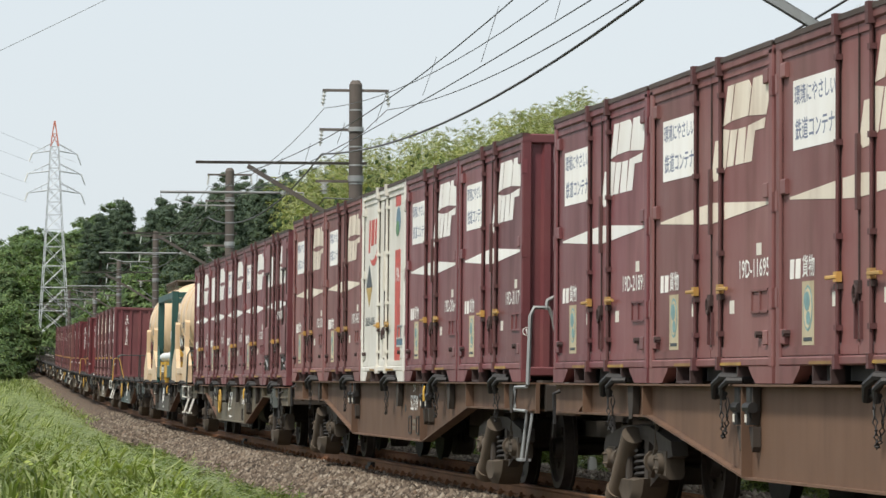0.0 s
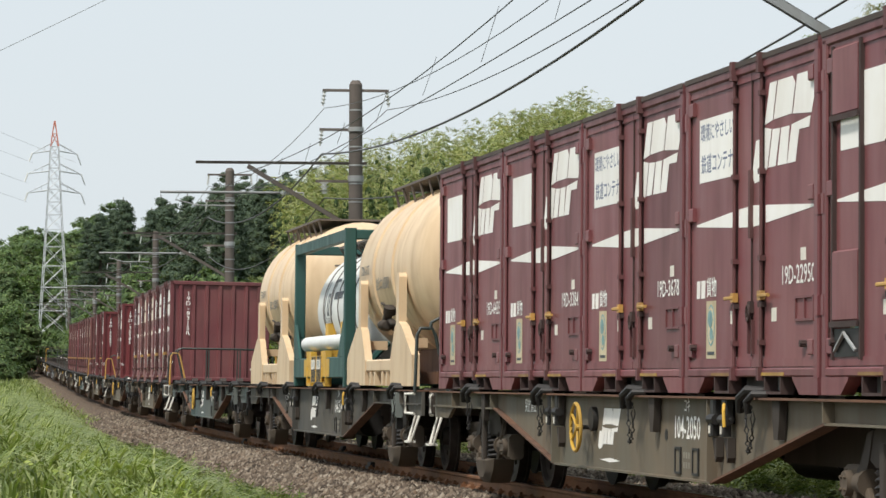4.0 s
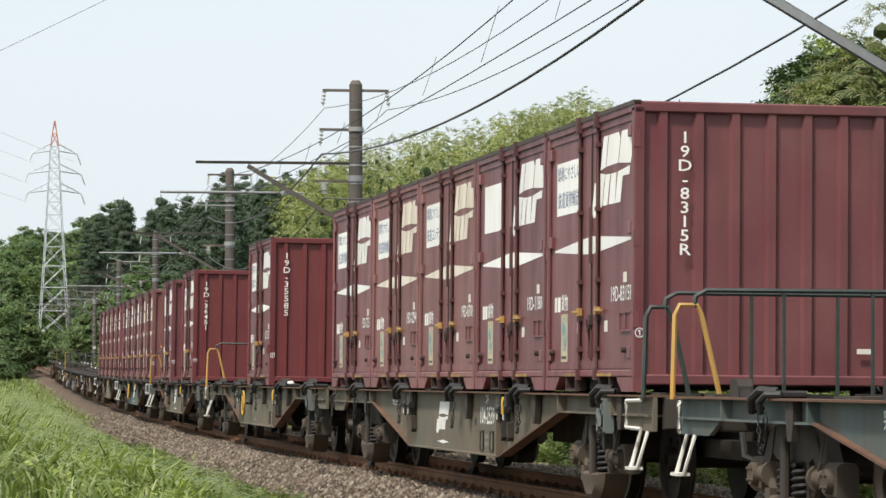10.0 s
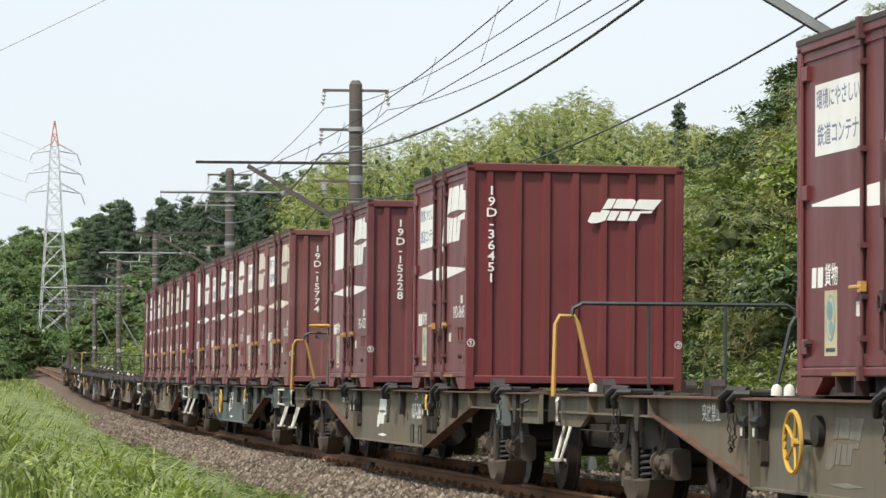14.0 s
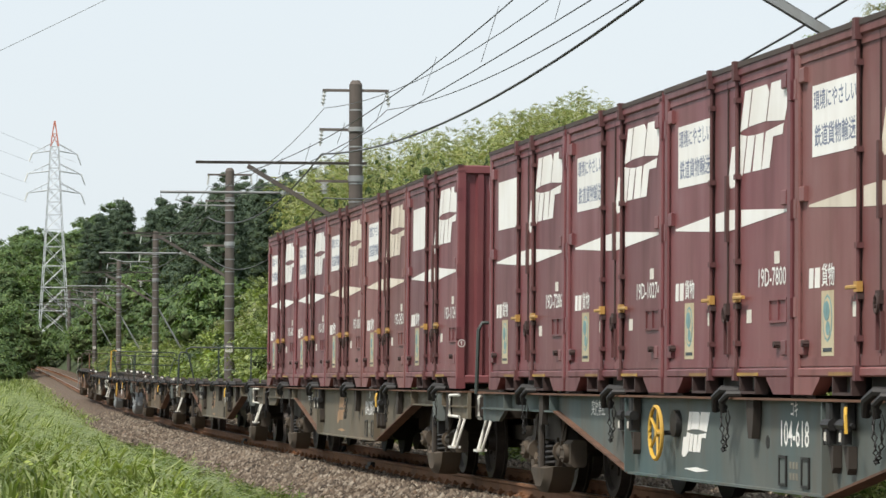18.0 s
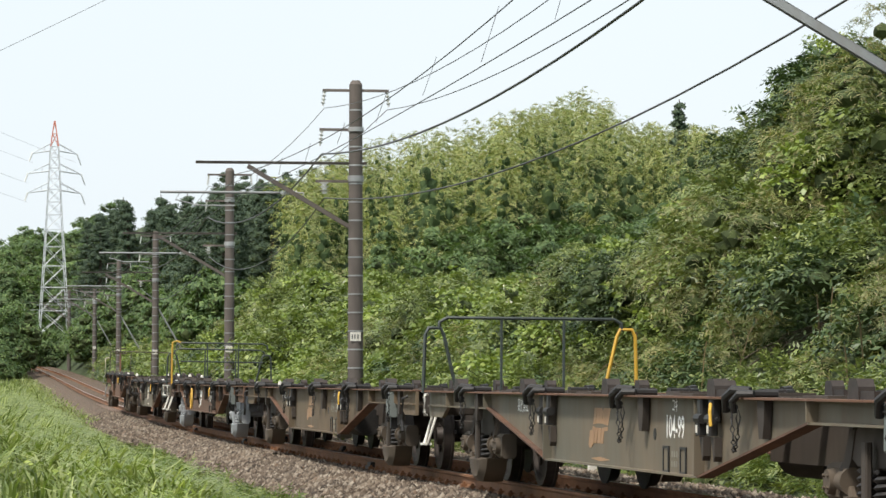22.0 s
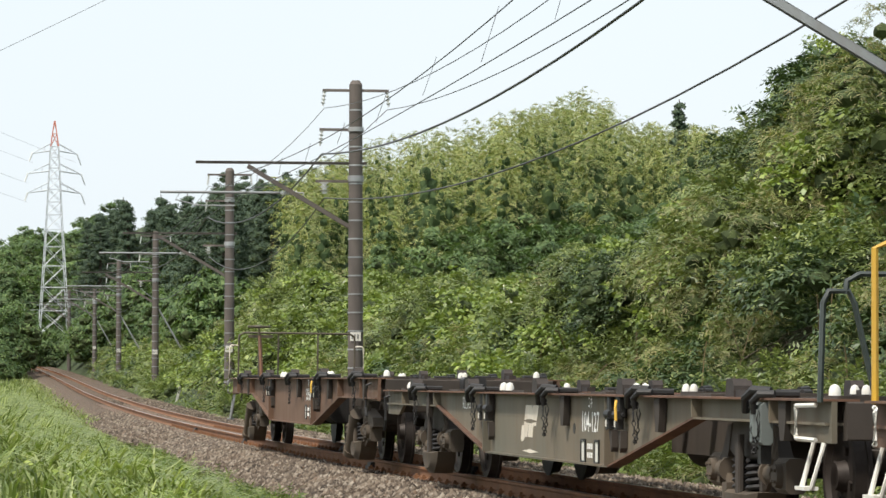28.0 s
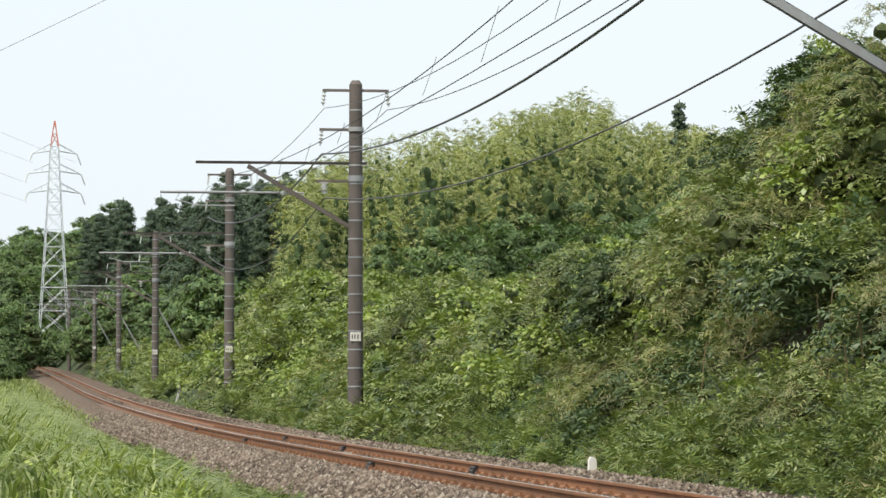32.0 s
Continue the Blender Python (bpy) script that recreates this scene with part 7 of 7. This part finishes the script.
def blades(n, s, l, hgt, rng, mat, name, label, width=0.016, group_dir=None, bend=1.0):
    """Long arching blades in tufts; each blade is a bent strip of three faces."""
    c = on_line(s, l)
    c[:, 2] = ground_z(c[:, 0], c[:, 1]) - 0.03
    a = rng.random(n) * 6.283 if group_dir is None else group_dir + 0.9 * rng.normal(size=n)
    lean = (1.0 + 1.1 * rng.random(n)) * bend
    h = hgt * (0.6 + 0.65 * rng.random(n))
    dirn = np.stack([np.cos(a), np.sin(a), np.zeros(n)], 1)
    side = np.stack([-np.sin(a), np.cos(a), np.zeros(n)], 1)
    up = np.array([0, 0, 1.0])
    rows = []
    for t in (0.0, 0.5, 0.8, 1.0):
        out, hh = h * lean * t ** 2.2 * 0.42, h * (t - 0.3 * lean * t ** 3.2)
        mid = c + dirn * out[:, None] + up * hh[:, None]
        w = (width * (1 - 0.9 * t ** 1.5) * (0.7 + 0.6 * rng.random(n)))[:, None]
        tw = side * 0.8 + dirn * 0.25 + up * 0.15
        rows.append((mid - tw * w / 2, mid + tw * w / 2))
    vs = np.stack([v for r in rows for v in r], 1).reshape(-1, 3)
    base = np.array([(0, 1, 3, 2), (2, 3, 5, 4), (4, 5, 7, 6)])
    f = (base[None] + 8 * np.arange(n)[:, None, None]).reshape(-1, 4)
    me = bpy.data.meshes.new(name)
    me.vertices.add(len(vs))
    me.vertices.foreach_set("co", vs.astype(np.float32).ravel())
    me.loops.add(f.size)
    me.loops.foreach_set("vertex_index", f.ravel().astype(np.int32))
    me.polygons.add(len(f))
    me.polygons.foreach_set("loop_start", np.arange(0, f.size, 4, dtype=np.int32))
    me.polygons.foreach_set("loop_total", np.full(len(f), 4, dtype=np.int32))
    me.materials.append(mat)
    me.update(calc_edges=True)
    tagged(new(name, me), label, "grass", kind="stuff")


def build_grass():
    rng = np.random.default_rng(21)
    got, cores = {i: [] for i in range(5)}, []
    n = 330
    s = -26 + 38 * rng.random(n)
    edge = np.interp(s, [-80, -40, -20, -7, 4, 16], [1.75, 1.9, 2.4, 3.0, 2.7, 2.4])
    p = on_line(s, edge - 0.05 + 1.6 * rng.random(n) ** 1.6)
    p[:, 2] = ground_z(p[:, 0], p[:, 1]) + 0.06
    clumps(p, 0.1 + 0.16 * rng.random(n), np.where(rng.random(n) < 0.4, 0, 4), 0.75, rng, got, cores)
    for i, mat in ((0, KUDZU), (4, WEED)):
        tagged(new("verge_herbs", quads("verge_herbs", np.concatenate(got[i]), mat, 3 if SPECIES[i][6] < 0.3 else 4)), "leafy green herbs at the edge of the ballast", "weeds", kind="stuff")
    n = 12000
    s = -250 + 185 * rng.random(n)
    blades(n, s, 1.85 + 6.5 * rng.random(n), np.full(n, 0.7), rng, REED, "tall_grass", "bright green tall grass along the bend of the line", 0.09)
    n, tuft = 62000, 1500
    ts = -68 + 84 * rng.random(tuft) ** 0.9
    edge = np.interp(ts, [-80, -40, -20, -7, 4, 16], [1.75, 1.9, 2.4, 3.0, 2.7, 2.4])
    tl = edge + 5.2 * rng.random(tuft) ** 1.35
    tdir = -0.2 + 1.1 * rng.normal(size=tuft)
    tk = 0.7 + 0.55 * rng.random(tuft)
    k = rng.integers(0, tuft, n)
    s = ts[k] + 0.16 * rng.normal(size=n)
    l = np.maximum(tl[k] + 0.16 * rng.normal(size=n), edge[k] - 0.15)
    h = np.interp(l - edge[k], [-0.2, 0.4, 1.0, 1.7, 2.6, 3.6, 6], [0.14, 0.26, 0.42, 0.6, 0.8, 0.95, 0.95]) * tk[k] * np.interp(s, [-8, 6], [1, 0.68])
    blades(n, s, l, h, rng, REED, "tall_grass", "bright green tall grass on the verge beside the track", 0.046, tdir[k], np.clip((l - edge[k]) / 1.3, 0.35, 1))
    n = 34000
    s = -66 + 84 * rng.random(n)
    edge = np.interp(s, [-80, -40, -20, -7, 4, 16], [1.75, 1.9, 2.4, 3.0, 2.7, 2.4])
    l = edge - 0.1 + 5.5 * rng.random(n) ** 1.3
    blades(n, s, l, np.clip(0.12 + 0.16 * (l - edge), 0.1, 0.5), rng, REED, "short_grass", "short green grass under the tall blades of the verge", 0.04)
    m = 26000
    s, l, c = scatter(rng, m, -62, 18, 1.85, 6.5)
    edge = np.interp(s, [-80, -40, -20, -7, 4, 16], [1.75, 1.9, 2.4, 3.0, 2.7, 2.4])
    clump = np.sin(s * 1.3) + np.sin(l * 2.1 + s * 0.5)
    ok = (l > edge - 0.25 + 0.2 * np.sin(s * 2.2)) & (clump > -0.3)
    c = c[ok]
    m = len(c)
    c[:, 2] += 0.36 * rng.random(m) * np.clip((l[ok] - edge[ok] + 0.5) / 1.2, 0.2, 1)
    tagged(new("verge_weeds", quads("verge_weeds", leaf_quads(c, np.full(m, 0.07), rng, 0.9, 0.5, None, 0), KUDZU)), "leafy green weeds among the verge grass", "weeds", kind="stuff")


build_grass()


def wood(name, label, x, y, height, width, mat, rng, leaf, tufts, per, slim, cone, at=None, up=None, low=0.08, full=0.3, droop=0.6, inner=None, flat=0.7):
    """A far stand of trees in one piece, kept under the ridge's line, with dark lumps painting shade in its crowns."""
    n = len(x)
    h = height * (0.65 + 0.5 * rng.random(n))
    if at is not None:
        h = np.minimum(h, headroom(x, y, at, up) * (0.86 + 0.16 * rng.random(n)))
    ok = h > 1.2
    x, y, h = x[ok], y[ok], h[ok]
    w = width * (0.75 + 0.5 * rng.random(len(x)))
    leaves, inside = growth(x, y, h, w, rng, leaf, tufts, per, slim, cone, True, low, full, droop, flat)
    ob = tagged(new(name, quads(name, leaves, mat, 3)), label, "woodland", kind="stuff")
    part("inner_crowns", quads("inner_crowns", inside, inner or INNER_SHADE, 3), None, ob, "dark lumps coloured as shade inside the crowns")
    return ob


def bamboo_grove(rng):
    """Tall leaning bamboo plumes, each feathered with drooping leaf sprays down its length."""
    x, y = fan(rng, 430, -48, 92, 122, 205)
    h = np.minimum(13.0 * (0.65 + 0.5 * rng.random(len(x))), headroom(x, y, RIDGE_AT, [u + 1.0 for u in RIDGE_UP]) * (0.84 + 0.18 * rng.random(len(x))))
    ok = h > 1.5
    x, y, h = x[ok], y[ok], h[ok]
    n = len(x)
    w, z = 0.85 * (0.6 + 0.7 * rng.random(n)), ground_z(x, y)
    lean = rng.normal(size=(n, 2)) * 0.45
    def spots(per):
        k = np.repeat(np.arange(n), per)
        t = rng.random(len(k)) ** 0.8
        a, reach = rng.random(len(k)) * 6.283, w[k] * (0.95 * (1 - t) ** 0.65 + 0.05)
        return k, t, a, reach
    def place(k, t, a, out):
        return np.stack([x[k] + np.cos(a) * out + lean[k, 0] * t ** 2, y[k] + np.sin(a) * out + lean[k, 1] * t ** 2, z[k] + h[k] * np.maximum(1 - (1 - t) * 6.5 / np.maximum(h[k], 6.5), 0.05)], 1)
    k, t, a, reach = spots(135)
    axis = np.stack([np.cos(a), np.sin(a), 0.55 + 0.5 * t], 1) + 0.3 * rng.normal(size=(len(k), 3))
    leaves = sprays(place(k, t, a, reach * np.sqrt(rng.random(len(k))) * 0.85), axis, 0.55, 4, 0.17, 0.28, rng, 0.7)
    # solid lumps in each plume, coloured dark for the shade within
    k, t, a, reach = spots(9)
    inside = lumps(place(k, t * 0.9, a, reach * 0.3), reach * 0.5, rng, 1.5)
    ob = tagged(new("bamboo_grove", quads("bamboo_grove", leaves, BAMBOO, 3)), "yellow-green bamboo grove on the hillside", "woodland", kind="stuff")
    part("inner_crowns", quads("inner_crowns", inside, BAMBOO_SHADE, 3), None, ob, "dark lumps coloured as shade inside the crowns")


def build_woods():
    rng = np.random.default_rng(31)
    bamboo_grove(rng)
    x, y = fan(rng, 60, -20, 78, 106, 128)
    wood("shady_wood", "dark green shaded trees below the grove", x, y, 7.0, 1.3, BROAD, rng, 0.17, 14, 90, 0.4, False, [-60, 0, 40, 60, 100], [44, 50, 55, 57, 58])
    x, y = fan(rng, 170, -111, -30, 228, 330)
    s, l = track_coords(x, y)
    x, y = x[l < -8.5], y[l < -8.5]
    wood("cedar_wood", "dark green cedar wood along the ridge", x, y, 11.0, 2.0, CEDAR, rng, 0.3, 26, 52, 0.35, True, RIDGE_AT, RIDGE_UP)
    s, l, p = scatter(rng, 170, -255, -120, -4.6, -13)
    wood("linewood", "green broadleaf wood above the line", p[:, 0], p[:, 1], 4.0, 1.6, BROAD, rng, 0.28, 14, 46, 0.5, False)
    x, y = fan(rng, 130, -145, -100, 340, 520)
    wood("far_wood", "green mixed wood on the far hills", x, y, 9.0, 3.0, BROAD, rng, 0.42, 16, 46, 0.5, False, RIDGE_AT, RIDGE_UP)
    x, y = fan(rng, 380, -140, -88, 250, 345)
    s, l = track_coords(x, y)
    off = (l > 3.0) | (l < -3.6) | (s < -292)
    x, y = x[off], y[off]
    wood("valley_wood", "green broadleaf trees where the line leaves the valley", x, y, 6.2, 2.0, BROAD, rng, 0.3, 16, 46, 0.5, False, [-140, -128, -123, -109, -103, -88], [33, 26, 18, 18, 30, 42])
    s, l, p = scatter(rng, 16, -190, -166, 4.3, 8)
    wood("bend_bushes", "leafy green bushes beside the bend of the line", p[:, 0], p[:, 1], 2.6, 1.3, BROAD, rng, 0.22, 14, 50, 0.5, False)


build_woods()


# ---------------------------------------------------------------- the train's run
def along(t):
    ts, ss = [a for a, _ in TRAVEL], [b for _, b in TRAVEL]
    return float(np.interp(t, ts, ss))


def motions():
    for ob, c, off in MOVING:
        walk(ob, [(float(t), wagon_pose(s + c) @ off) for t, s in TRAVEL])
    steps = [k / 15 for k in range(0, 403)] + [k / 30 for k in range(806, 961)]
    for w in ROLLING:
        z = w.matrix_basis.translation.copy()
        rows = []
        for t in steps:
            rows.append((t, Matrix.Translation(z) @ Matrix.Rotation(along(t) / 0.43, 4, "Y")))
        walk(w, rows)


motions()
